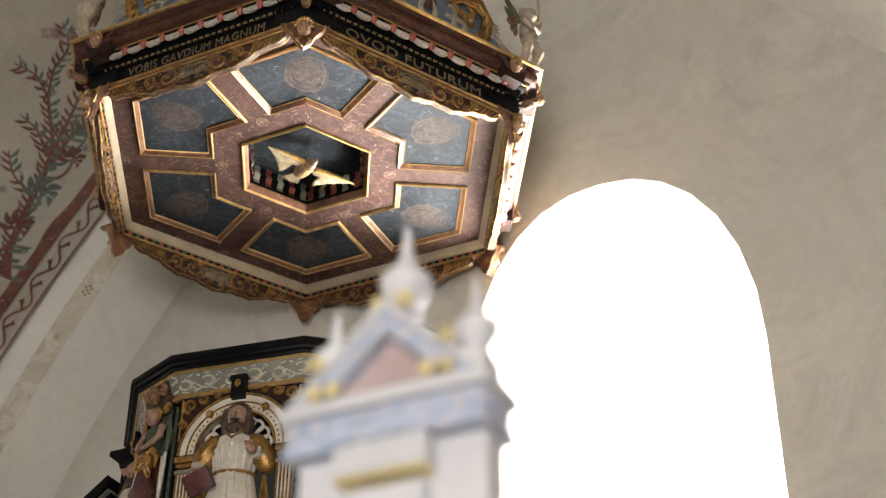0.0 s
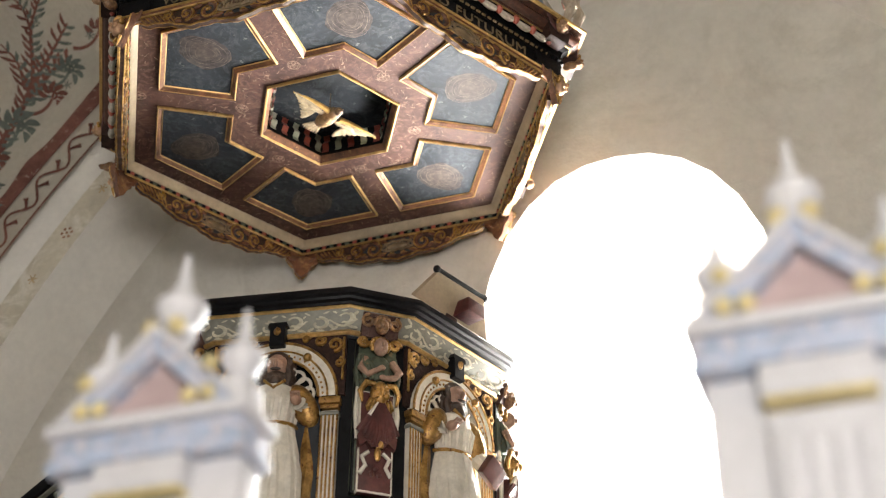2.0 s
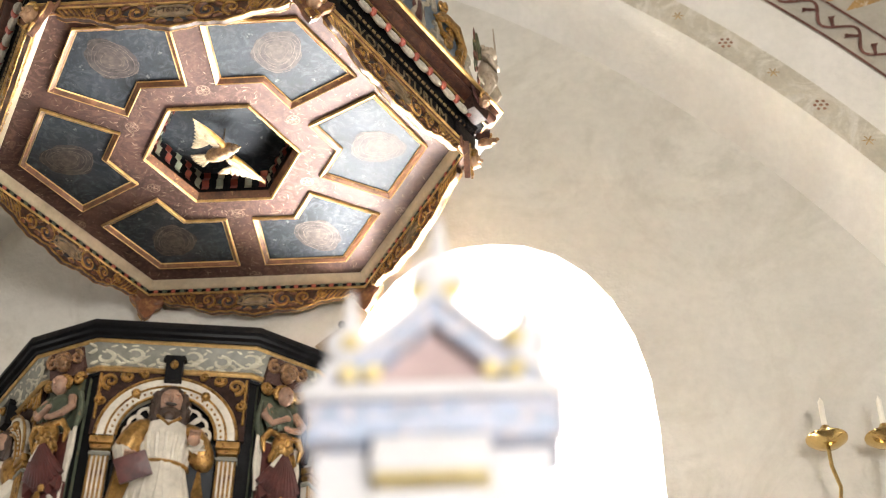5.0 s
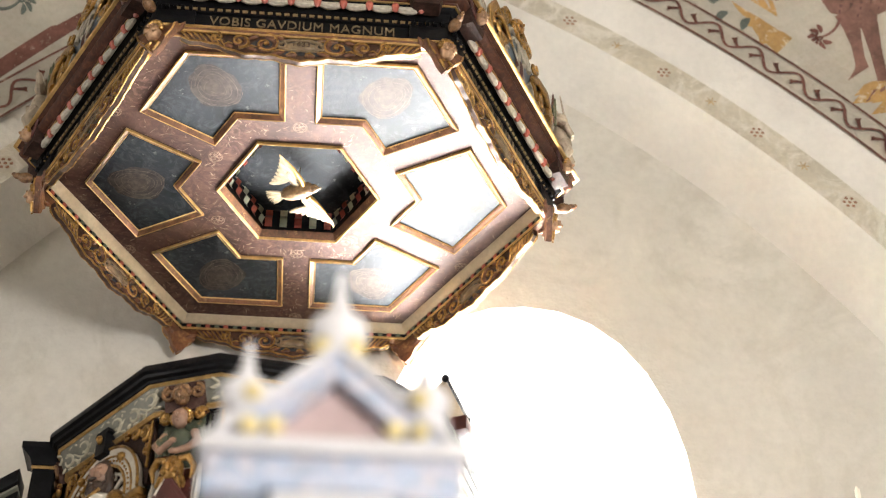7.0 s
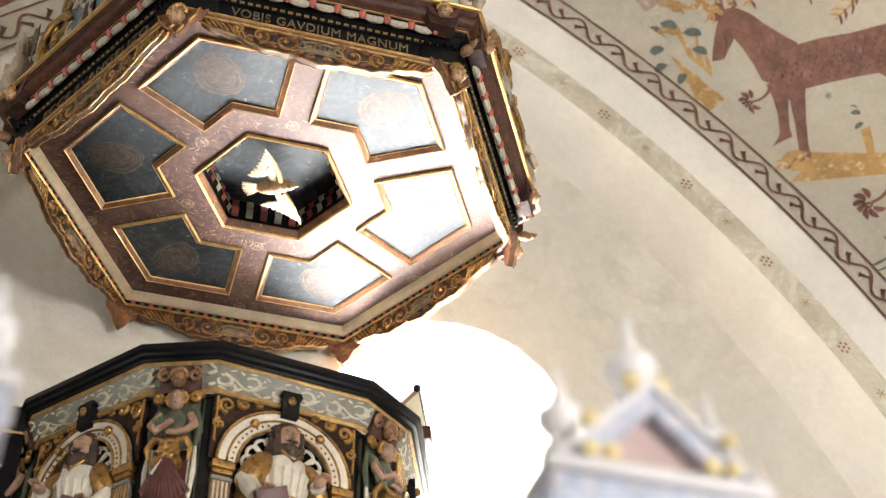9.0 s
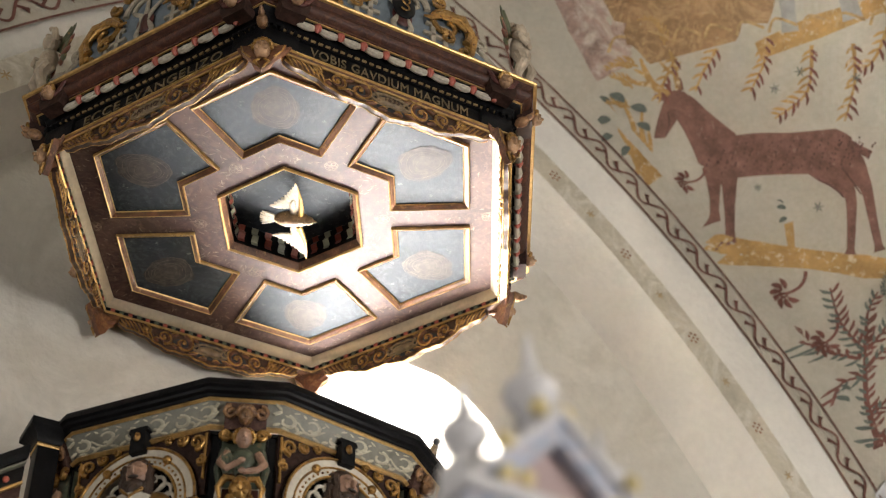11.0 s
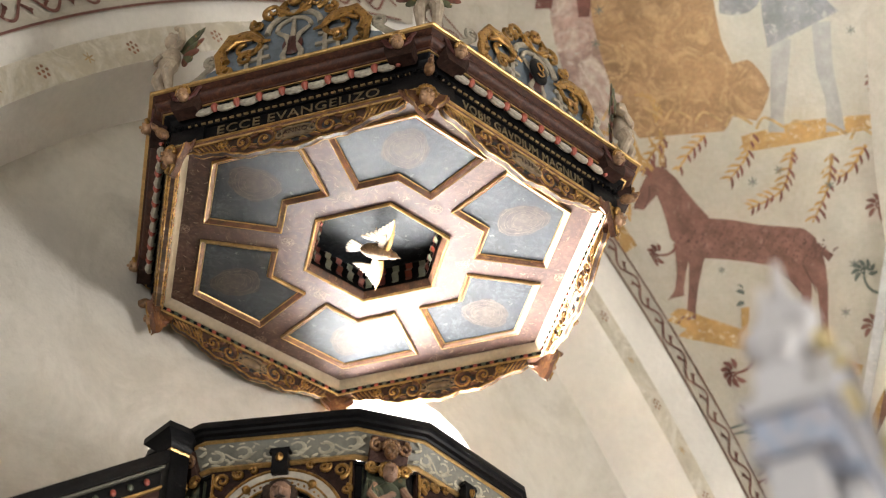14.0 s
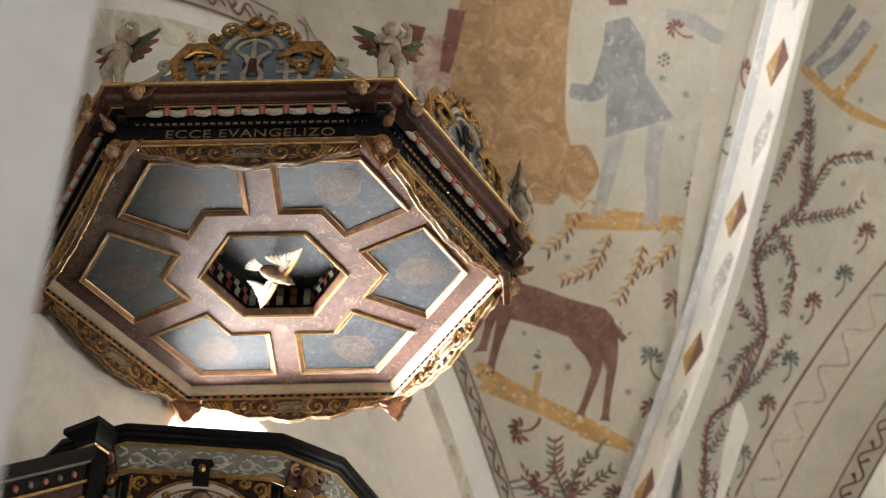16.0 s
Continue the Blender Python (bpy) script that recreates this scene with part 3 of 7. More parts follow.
for i in range(900):
    r, a = rnd.uniform(0.32, 0.9), rnd.uniform(0, 2 * math.pi)
    p = Vector((r * math.cos(a), r * math.sin(a)))
    d = Vector((1, 0)); d.rotate(Matrix.Rotation(rnd.uniform(0, 6.3), 2))
    apo = max(p.dot(Vector((math.cos(radians(30 + 60 * k)), math.sin(radians(30 + 60 * k))))) for k in range(6))
    kk = round((math.degrees(a) - 30) / 60) * 60 + 30
    side = abs(p.dot(Vector((-math.sin(radians(kk)), math.cos(radians(kk))))))
    if apo > 0.77 or (0.385 < apo < 0.70 and side > 0.05):
        continue
    if apo < 0.275:
        continue
    L, w = rnd.uniform(0.008, 0.034), rnd.uniform(0.0005, 0.0013)
    q = d.orthogonal() * w
    m1 = p + d * L * 0.5 + q * 3
    flecks.faces.new([flecks.verts.new((v.x, v.y, -0.0022)) for v in (p - q, p + q, m1 + q, p + d * L)])
tagged(part("marbling", flecks, PALEPINK, board, "fine pale marbling veins", smooth=False), kind="stuff")

# opening with its rim, recess and ribbons
part("opening_rim", hexring([(0.310, 0.0), (0.310, -0.010), (0.305, -0.013), (0.299, -0.009), (0.297, -0.004)]), GOLDLINE, board, "gilt rim of the hexagonal opening")
part("opening_splay", hexring([(0.298, -0.006), (0.292, 0.002), (0.284, 0.012), (0.281, 0.022)]), BROWN, board, "brown splay of the opening")
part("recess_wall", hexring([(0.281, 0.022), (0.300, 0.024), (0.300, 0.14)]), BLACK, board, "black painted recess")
tb = bmesh.new()
tb.faces.new([tb.verts.new((0.305 * x, 0.305 * y, 0.135)) for x, y in HEX])
part("recess_ceiling", tb, PANEL, board, "slate blue boarded recess ceiling", smooth=False)
rb_ = bmesh.new()
prof = [(0, 0.130), (-0.016, 0.116), (-0.006, 0.096), (-0.024, 0.070), (-0.012, 0.046), (-0.020, 0.026)]
rows = [(rb_.verts.new((-0.014, y, z)), rb_.verts.new((0.014, y, z))) for y, z in prof]
for a, b in zip(rows, rows[1:]):
    rb_.faces.new((a[0], a[1], b[1], b[0]))
bmesh.ops.solidify(rb_, geom=rb_.faces[:], thickness=0.003)
rib_red = part("ribbon", rb_.copy(), RED, board, "red curled ribbon slat", pose(0, 0, -5))
rib_green = part("ribbon", rb_, PALEGREEN, board, "pale green curled ribbon slat", pose(0, 0, -5))
made = 0
for k in range(6):
    for i in range(5):
        src = (rib_red, rib_green)[(k * 5 + i) % 2]
        mm = turn(k) @ pose(-0.116 + 0.058 * i, 0.250, 0)
        if made < 2:
            src.matrix_basis = mm
        else:
            again(src, mm)
        made += 1

# inner cream cavetto and its red and green block strip
part("cream_moulding", hexring([(0.898, -0.001), (0.901, -0.010), (0.908, -0.016), (0.918, -0.034), (0.925, -0.038), (0.931, -0.036)]), CREAM, board, "cream painted cavetto moulding")
part("block_bed", hexring([(0.931, -0.034), (0.934, -0.052), (0.940, -0.054)]), BLACK, board, "black strip with coloured blocks")
part("inner_gilt_line", hexring([(0.930, -0.052), (0.928, -0.058), (0.934, -0.062), (0.938, -0.058)]), GOLDLINE, board, "gilt line")
blk = bmesh.new()
box(blk, -0.009, 0.009, -0.003, 0.003, -0.007, 0.007, 0.001)
bl1 = part("block", blk.copy(), RED, board, "small red block", pose(0, 0, -5))
bl2 = part("block", blk, GREEN, board, "small green block", pose(0, 0, -5))
made = 0
for k in range(6):
    for i in range(24):
        src = (bl1, bl2)[i % 2]
        mm = turn(k) @ pose(-0.437 + 0.038 * i, 0.929 * C30, -0.044)
        if made < 2:
            src.matrix_basis = mm
        else:
            again(src, mm)
        made += 1

# entablature, side by side
arch_ = part("architrave", side_strip([(0.940, -0.060), (0.968, -0.066), (0.970, -0.058), (0.974, -0.050), (0.976, -0.046)]), BROWN, board, "reddish brown architrave")
arch_g = part("gilt_fillet", side_strip([(0.966, -0.068), (0.973, -0.069), (0.975, -0.062), (0.970, -0.058)]), GOLDLINE, board, "gilt fillet")
arch_t = part("gilt_fillet", side_strip([(0.974, -0.050), (0.981, -0.048), (0.981, -0.043), (0.968, -0.041)]), GOLDLINE, board, "gilt fillet")
frz = part("inscription_frieze", side_strip([(0.968, -0.042), (0.968, 0.024)]), BLACK, board, "black frieze with gilt Latin lettering")
bed = part("dentil_bed", side_strip([(0.968, 0.022), (0.980, 0.023), (0.980, 0.044), (0.985, 0.046)]), BLACK, board)
cov = part("garland_cove", side_strip([(0.985, 0.044), (0.984, 0.060), (0.994, 0.078), (1.018, 0.086), (1.022, 0.090)]), BLACK, board)
fil = part("thin_gilt_fillet", side_strip([(1.020, 0.088), (1.027, 0.087), (1.028, 0.092)]), GOLDLINE, board, "thin gilt fillet")
tor = part("torus_moulding", side_strip([(1.026, 0.092), (1.033, 0.094), (1.035, 0.099), (1.052, 0.104), (1.063, 0.112), (1.067, 0.122), (1.064, 0.133), (1.056, 0.140), (1.064, 0.145), (1.080, 0.154)]), TORUS, board, "dark red marbled torus moulding")
top_f = part("gilt_top_fillet", side_strip([(1.078, 0.153), (1.090, 0.154), (1.094, 0.158), (1.093, 0.164), (1.080, 0.167)]), GOLDLINE, board, "gilt top fillet")
for ob in (arch_, arch_g, arch_t, frz, bed, cov, fil, tor, top_f):
    six(ob)
part("top_board", hexring([(1.085, 0.165), (0.4, 0.19), (0.01, 0.20)]), OAK, board, "plain dark top boards")
DENTIL = material("ochre_paint", (0.24, 0.165, 0.075), 0.5, vary=0.2, scale=20, fine=90, bump=0.1)
dt = bmesh.new()
box(dt, -0.0085, 0.0085, 0.000, 0.008, -0.0040, 0.0045, 0.001)
dent = None
for k in range(6):
    for i in range(31):
        mm = turn(k) @ pose(-0.42 + 0.028 * i, -0.983 * C30 - 0.004, 0.034)
        if dent is None:
            dent = part("dentil", dt, DENTIL, board, "small ochre dentil", mm)
        else:
            again(dent, mm)
# garland of white swags with red drops
gb_ = bmesh.new()
tube(gb_, [(-0.040, -0.002, 0.012), (-0.030, -0.010, 0.002), (-0.015, -0.014, -0.007), (0.0, -0.016, -0.010), (0.015, -0.014, -0.007), (0.030, -0.010, 0.002), (0.040, -0.002, 0.012)], [0.006, 0.011, 0.013, 0.014, 0.013, 0.011, 0.006], 8)
STRAPWHITE = material("aged_white_paint", (0.48, 0.44, 0.36), 0.5, vary=0.18, scale=30, fine=80, bump=0.2, worn=(0.28, 0.25, 0.19), worn_at=0.60)
swag = None
lf = bmesh.new()
ball(lf, (0, -0.004, 0.004), (0.013, 0.006, 0.012), 8, 6)
leaf = None
db_ = bmesh.new()
lathe(db_, [(0.001, -0.024), (0.010, -0.014), (0.0155, 0.0), (0.013, 0.011), (0.003, 0.015)], n=10)
drop = None
for k in range(6):
    for i in range(9):
        x = -0.352 + 0.088 * i
        mm = turn(k) @ pose(x, -1.0 * C30 - 0.002, 0.066)
        if swag is None:
            swag = part("garland_swag", gb_, STRAPWHITE, board, "white carved swag", mm)
            leaf = part("garland_leaf", lf, GREEN, board, "green carved leaf", mm @ pose(0.018, -0.004, 0.008))
        else:
            again(swag, mm)
            again(leaf, mm @ pose(0.018, -0.004, 0.008))
        md = turn(k) @ pose(x + 0.044, -1.0 * C30 - 0.018, 0.070)
        if drop is None:
            drop = part("garland_drop", db_, RED, board, "small red carved drop", md)
        else:
            again(drop, md)

# lettering on the faces that are seen
for k, text in ((-1, "ECCE EVANGELIZO"), (0, "VOBIS GAVDIUM MAGNUM"), (1, "QVOD FUTURUM")):
    wob = words("lettering", text, 0.058, LETTER, board, turn(k) @ pose(0, -0.968 * C30 - 0.003, -0.010, 90))
    w = max(v.co.x for v in wob.data.vertices) - min(v.co.x for v in wob.data.vertices)
    s = 0.62 / w
    for v in wob.data.vertices:
        v.co.x *= s

# corner breaks, cherub-head brackets and pendants: plain carved shapes
brk = bmesh.new()
box(brk, -0.066, 0.066, -0.012, 0.02, -0.042, 0.024, 0.002)
for i in range(5):
    box(brk, -0.056 + 0.026 * i - 0.006, -0.056 + 0.026 * i + 0.006, -0.024, -0.006, 0.026, 0.041, 0.001)
corner_break = None
hb = bmesh.new()
plate(hb, [(-0.052, 0.06), (0.052, 0.06), (0.050, 0.0), (0.040, -0.032), (-0.040, -0.032), (-0.050, 0.0)], -0.020, 0.03)
bracket = None
CHERUBFACE = material("gilt_flesh_paint", (0.42, 0.25, 0.14), 0.42, metal=0.25, vary=0.25, scale=30, fine=90, bump=0.25, worn=(0.55, 0.33, 0.11), worn_at=0.58)


def painted_faces(bm, index, start):
    bm.faces.ensure_lookup_table()
    for f_ in bm.faces[start:]:
        f_.material_index = index


hh = bmesh.new()
ball(hh, (0, -0.034, 0.018), (0.021, 0.022, 0.027), 12, 8)
for sgn in (-1, 1):
    ball(hh, (0.011 * sgn, -0.046, 0.010), (0.008, 0.008, 0.009), 8, 6)
    ball(hh, (0.009 * sgn, -0.051, 0.026), (0.006, 0.004, 0.003), 6, 5)
ball(hh, (0, -0.057, 0.016), (0.004, 0.006, 0.007), 6, 5)
ball(hh, (0, -0.052, 0.003), (0.007, 0.004, 0.003), 6, 5)
n0 = len(hh.faces)
for sgn in (-1, 1):
    for j in range(4):
        ball(hh, (sgn * (0.026 + 0.009 * j), -0.022, 0.016 + 0.014 * j), (0.024 - 0.002 * j, 0.005, 0.009), 8, 6, pose(0, 0, 0, 0, -sgn * (30 + 14 * j), 0))
painted_faces(hh, 1, n0)
n0 = len(hh.faces)
for j in range(9):
    a = math.pi * j / 8
    ball(hh, (0.021 * math.cos(a), -0.036 - 0.006 * math.sin(a), 0.024 + 0.022 * math.sin(a)), 0.0075, 7, 5)
painted_faces(hh, 2, n0)
head = None
for k in range(6):
    for sgn in (-1, 1):
        mb_ = turn(k) @ pose(sgn * 0.425, -0.968 * C30, 0)
        mh = turn(k) @ pose(sgn * 0.412, -1.043 * C30, 0.092) @ Matrix.Scale(1.12, 4)
        if corner_break is None:
            corner_break = part("corner_block", brk, BLACK, board, "black corner break of the frieze", mb_)
            bracket = part("cherub_bracket", hb, DARKWOOD, board, "dark carved bracket", mh)
            head = part("cherub_head", hh, [CHERUBFACE, DARKRED, GOLD], bracket, "worn gilt carved mask")
        else:
            again(corner_break, mb_)
            nb = again(bracket, mh)
            nh = new("cherub_head", head.data)
            nh.parent = nb
            tagged(nh, head["label"])

# carved hanging valance between the corner pendants
VALGROUND = material("dark_brown_valance_paint", (0.050, 0.022, 0.012), 0.55, vary=0.35, scale=20, fine=90, bump=0.25, second=(0.085, 0.034, 0.016), second_scale=18)
VALBLUE = material("slate_ground_paint", (0.035, 0.040, 0.046), 0.55, vary=0.3, scale=20, fine=90, bump=0.15)
VALWOOD = material("red_brown_acanthus_paint", (0.155, 0.060, 0.026), 0.5, vary=0.35, scale=24, fine=90, bump=0.3, worn=(0.30, 0.17, 0.06), worn_at=0.58)


def valance_drop(f):
    """How far the valance hangs, f from -1 to 1 along its side."""
    return 0.026 + 0.082 * max(0.0, math.cos(f * math.pi / 2)) ** 0.9 + 0.007 * math.cos(f * 13) + 0.003 * math.cos(f * 41)


VAL = pose(0, -0.952 * C30, 0)
VAL_BACK = pose(0, -0.952 * C30, 0, 0, 0, 180)
val = bmesh.new()
low = [(0.40 * (-1 + i / 24), -0.060 - valance_drop(-1 + i / 24)) for i in range(49)]
plate(val, [(-0.40, -0.058)] + low + [(0.40, -0.058)], -0.008, 0.008)
valance = part("valance_board", val, VALGROUND, board, "dark brown carved valance", VAL)
fl = bmesh.new()
plate(fl, [(0.165 * math.cos(a), -0.104 + 0.042 * math.sin(a) * (1 if math.sin(a) < 0 else 0.9)) for a in [2 * math.pi * i / 28 for i in range(28)]], -0.0105, -0.008)
vfield = part("valance_field", fl, VALBLUE, board, "slate-painted ground of the cartouche", VAL)
# leafage in red-brown, scroll edges in gold
wd, sc = bmesh.new(), bmesh.new()
tube(sc, [(x, -0.010, z + 0.003) for x, z in low], 0.0042, 6)
for sgn in (-1, 1):
    for cx, cz, r0, a0, tr, rad in ((0.118, -0.104, 0.040, math.pi / 2, 1.3, 0.012), (0.205, -0.098, 0.028, -math.pi / 2, -1.3, 0.010), (0.285, -0.086, 0.018, math.pi / 2, 1.2, 0.008)):
        pts = spiral(sgn * cx, cz, r0, 0.006, a0 if sgn > 0 else math.pi - a0, sgn * tr, -0.011, 22)
        tube(wd, pts, [rad * (1.1 - 0.6 * i / len(pts)) for i in range(len(pts))], 6, 0.6)
        pts = spiral(sgn * cx, cz, r0 + rad * 0.75, 0.005, a0 if sgn > 0 else math.pi - a0, sgn * tr, -0.016, 24)
        tube(sc, pts, [0.0044 * (1.15 - 0.5 * i / len(pts)) for i in range(len(pts))], 6)
    for j in range(7):
        x = 0.245 + 0.020 * j
        d = valance_drop(x / 0.40)
        tube(wd, [(sgn * x, -0.010, -0.060 - d * 0.92), (sgn * (x + 0.014), -0.014, -0.062 - d * 0.55), (sgn * (x + 0.034), -0.012, -0.064)], [0.004, 0.008, 0.003], 6, 0.7)
        tube(sc, [(sgn * (x + 0.006), -0.014, -0.060 - d * 0.86), (sgn * (x + 0.021), -0.019, -0.062 - d * 0.5), (sgn * (x + 0.038), -0.014, -0.066)], [0.002, 0.0034, 0.0018], 6)
    for x, z, an, L in ((0.075, -0.140, 20, 0.026), (0.165, -0.128, -20, 0.024), (0.160, -0.072, 25, 0.022), (0.072, -0.070, -15, 0.022), (0.240, -0.118, -25, 0.018), (0.030, -0.148, 5, 0.020)):
        ball(wd, (sgn * x, -0.011, z), (L, 0.008, 0.0085), 8, 6, pose(0, 0, 0, 0, sgn * an, 0))
        tube(sc, [(sgn * (x - L * 0.8), -0.018, z + 0.003), (sgn * x, -0.021, z + 0.005), (sgn * (x + L * 0.8), -0.017, z - 0.003)], [0.0015, 0.003, 0.0012], 5)
    for x, z in ((0.118, -0.104), (0.205, -0.098), (0.285, -0.086)):
        ball(sc, (sgn * x, -0.017, z), (0.007, 0.006, 0.007), 8, 6)
vwood = part("valance_leafage", wd, VALWOOD, board, "red-brown carved acanthus leafage", VAL)
vsc = part("valance_gilding", sc, GOLD, board, "gilt carved scroll edges", VAL)
ct = bmesh.new()
ball(ct, (0, -0.012, -0.106), (0.054, 0.011, 0.019), 18, 10)
for sgn in (-1, 1):
    tube(ct, spiral(sgn * 0.066, -0.106, 0.020, 0.005, math.pi / 2, sgn * 1.1, -0.015, 14), 0.0055, 6)
    tube(ct, [(-0.060, -0.014, -0.106 + sgn * 0.018), (-0.025, -0.017, -0.106 + sgn * 0.026), (0.0, -0.017, -0.106 + sgn * 0.022), (0.025, -0.017, -0.106 + sgn * 0.026), (0.060, -0.014, -0.106 + sgn * 0.018)], 0.0055, 6)
cart = part("cartouche", ct, TAN, board, "tan strapwork cartouche", VAL)
backs = [again(o, VAL_BACK) for o in (vfield, vwood, vsc, cart)]
for ob in (valance, vfield, vwood, vsc, cart, *backs):
    six(ob)
words("cartouche_lettering", "ANNO", 0.030, INK, board, turn(-1) @ pose(0, -0.952 * C30 - 0.0235, -0.106, 90), 0.001)
words("cartouche_lettering", "1633", 0.030, INK, board, pose(0, -0.952 * C30 - 0.0235, -0.106, 90), 0.001)
pn = bmesh.new()
ball(pn, (0, -0.016, -0.028), (0.024, 0.024, 0.031), 12, 8)
for sgn in (-1, 1):
    ball(pn, (0.012 * sgn, -0.034, -0.034), (0.009, 0.008, 0.010), 8, 6)
    ball(pn, (0.010 * sgn, -0.037, -0.018), (0.006, 0.004, 0.003), 6, 5)
ball(pn, (0, -0.042, -0.028), (0.0045, 0.007, 0.008), 6, 5)
n0 = len(pn.faces)
for sgn in (-1, 1):
    for j in range(4):
        ball(pn, (sgn * (0.030 + 0.011 * j), 0.004 + 0.005 * j, -0.030 + 0.010 * j), (0.024, 0.007, 0.009), 8, 6, pose(0, 0, 0, 0, -sgn * (10 + 15 * j), 0))
plate(pn, [(-0.066, 0.0), (0.066, 0.0), (0.058, -0.028), (0.034, -0.050), (0.022, -0.078), (0.0, -0.098), (-0.022, -0.078), (-0.034, -0.050), (-0.058, -0.028)], -0.006, 0.012)
painted_faces(pn, 1, n0)
n0 = len(pn.faces)
for j in range(9):
    a = math.pi * j / 8
    ball(pn, (0.025 * math.cos(a), -0.018 - 0.006 * math.sin(a), -0.020 + 0.026 * math.sin(a)), 0.009, 7, 5)
for sgn in (-1, 1):
    tube(pn, [(0.006 * sgn, -0.012, -0.060), (0.020 * sgn, -0.012, -0.072), (0.004 * sgn, -0.012, -0.096)], [0.004, 0.006, 0.003], 6)
    tube(pn, [(0.062 * sgn, -0.009, -0.006), (0.056 * sgn, -0.009, -0.028), (0.034 * sgn, -0.009, -0.050)], 0.003, 5)
painted_faces(pn, 2, n0)
pend = part("corner_pendant", pn, [CHERUBFACE, VALWOOD, GOLD], board, "gilt and brown carved corner pendant", pose(0.955, 0, -0.058, 0, 0, 90) @ Matrix.Scale(1.18, 4))
for k in range(1, 6):
    again(pend, turn(k) @ pend.matrix_basis)
# gilt ears at the top corners
er = bmesh.new()
ball(er, (0.0, 0, 0), (0.030, 0.020, 0.022), 10, 6)
ball(er, (0.03, 0, 0.008), (0.018, 0.012, 0.014), 8, 6)
ball(er, (0.045, 0, 0.016), (0.010, 0.007, 0.008), 8, 6)
ear = part("corner_knob", er, CHERUB, board, "gilt carved corner knob", pose(1.02, 0, 0.0))
for k in range(1, 6):
    again(ear, turn(k) @ ear.matrix_basis)

# strapwork crests over the sides
CREST = Matrix.Diagonal((1.2, 1.0, 1.12, 1))
cr = bmesh.new()
outline = [(-0.30, 0.0), (0.30, 0.0), (0.285, 0.05), (0.235, 0.075), (0.225, 0.13), (0.19, 0.185), (0.14, 0.20), (0.115, 0.255), (0.06, 0.30), (0.0, 0.325)]
outline = outline + [(-x, z) for x, z in outline[::-1][1:-2]] + [(-0.285, 0.05)]
plate(cr, outline, -0.008, 0.008)
crest = part("crest_board", cr, STEEL, board, "blue-grey strapwork crest", pose(0, -1.045 * C30, 0.166) @ CREST)
cw = bmesh.new()
for sgn in (-1, 1):
    for x0, x1, z0, z1 in ((0.098, 0.114, 0.0, 0.128), (0.142, 0.156, 0.018, 0.108), (0.074, 0.178, 0.052, 0.066), (0.082, 0.170, 0.100, 0.114), (0.06, 0.20, 0.0, 0.014)):
        box(cw, min(sgn * x0, sgn * x1), max(sgn * x0, sgn * x1), -0.020, -0.006, z0, z1, 0.002)
    tube(cw, [(sgn * (0.262 + 0.115 * i / 12), -0.006, 0.092 * (1 - i / 12) ** 2 + 0.010) for i in range(13)], 0.013, 8, 0.6)
    tube(cw, spiral(sgn * 0.272, 0.108, 0.026, 0.006, math.pi * 1.4 if sgn > 0 else -math.pi * 0.4, sgn * 1.2, -0.008, 16), 0.009, 7)
    tube(cw, [(sgn * 0.022, -0.016, 0.0), (sgn * 0.030, -0.018, 0.045), (sgn * 0.012, -0.020, 0.085), (sgn * 0.020, -0.018, 0.13), (sgn * 0.052, -0.016, 0.160)], [0.012, 0.010, 0.009, 0.010, 0.008], 8, 0.6)
for r, w in ((0.088, 0.011), (0.056, 0.008)):
    tube(cw, [(r * math.cos(a), -0.014, 0.165 + 0.92 * r * math.sin(a)) for a in [math.pi * i / 16 for i in range(17)]], w, 8)
tube(cw, [(0.0, -0.020, 0.08), (0.0, -0.018, 0.16), (0, -0.016, 0.24)], [0.012, 0.009, 0.005], 8, 0.6)
STRAP = material("dull_ivory_paint", (0.36, 0.32, 0.25), 0.5, vary=0.2, scale=16, fine=70, bump=0.2, worn=(0.2, 0.16, 0.11), worn_at=0.60)
straps = part("strapwork", cw, STRAP, board, "ivory strapwork bands", pose(0, -1.045 * C30, 0.166) @ CREST)
cg = bmesh.new()
for sgn in (-1, 1):
    pts = spiral(sgn * 0.155, 0.125, 0.082, 0.012, math.pi * (0.5 - 0.72 * sgn) + (math.pi if sgn < 0 else 0) * 0, sgn * 1.35, -0.020, 26)
    tube(cg, pts, [0.013 * (1.1 - 0.55 * i / len(pts)) for i in range(len(pts))], 7)
    pts = spiral(sgn * 0.075, 0.275, 0.034, 0.006, -math.pi / 2, sgn * 1.3, -0.016, 18)
    tube(cg, pts, [0.009 * (1.1 - 0.5 * i / len(pts)) for i in range(len(pts))], 7)
    pts = spiral(sgn * 0.215, 0.035, 0.026, 0.005, math.pi / 2, -sgn * 1.3, -0.016, 16)
    tube(cg, pts, 0.008, 7)
    tube(cg, [(sgn * 0.235, -0.014, 0.02), (sgn * 0.242, -0.014, 0.08), (sgn * 0.225, -0.014, 0.14), (sgn * 0.185, -0.014, 0.20)], [0.008, 0.011, 0.010, 0.007], 7)
    for cx, cz, r, a0, tr in ((0.150, 0.065, 0.030, 2.4, -1.2), (0.205, 0.150, 0.022, 0.6, 1.2), (0.120, 0.215, 0.024, 1.2, -1.3), (0.040, 0.250, 0.018, 2.0, 1.2)):
        pts = spiral(sgn * cx, cz, r, 0.004, a0 if sgn > 0 else math.pi - a0, sgn * tr, -0.024, 14)
        tube(cg, pts, [0.009 * (1.15 - 0.7 * i / len(pts)) for i in range(len(pts))], 6)
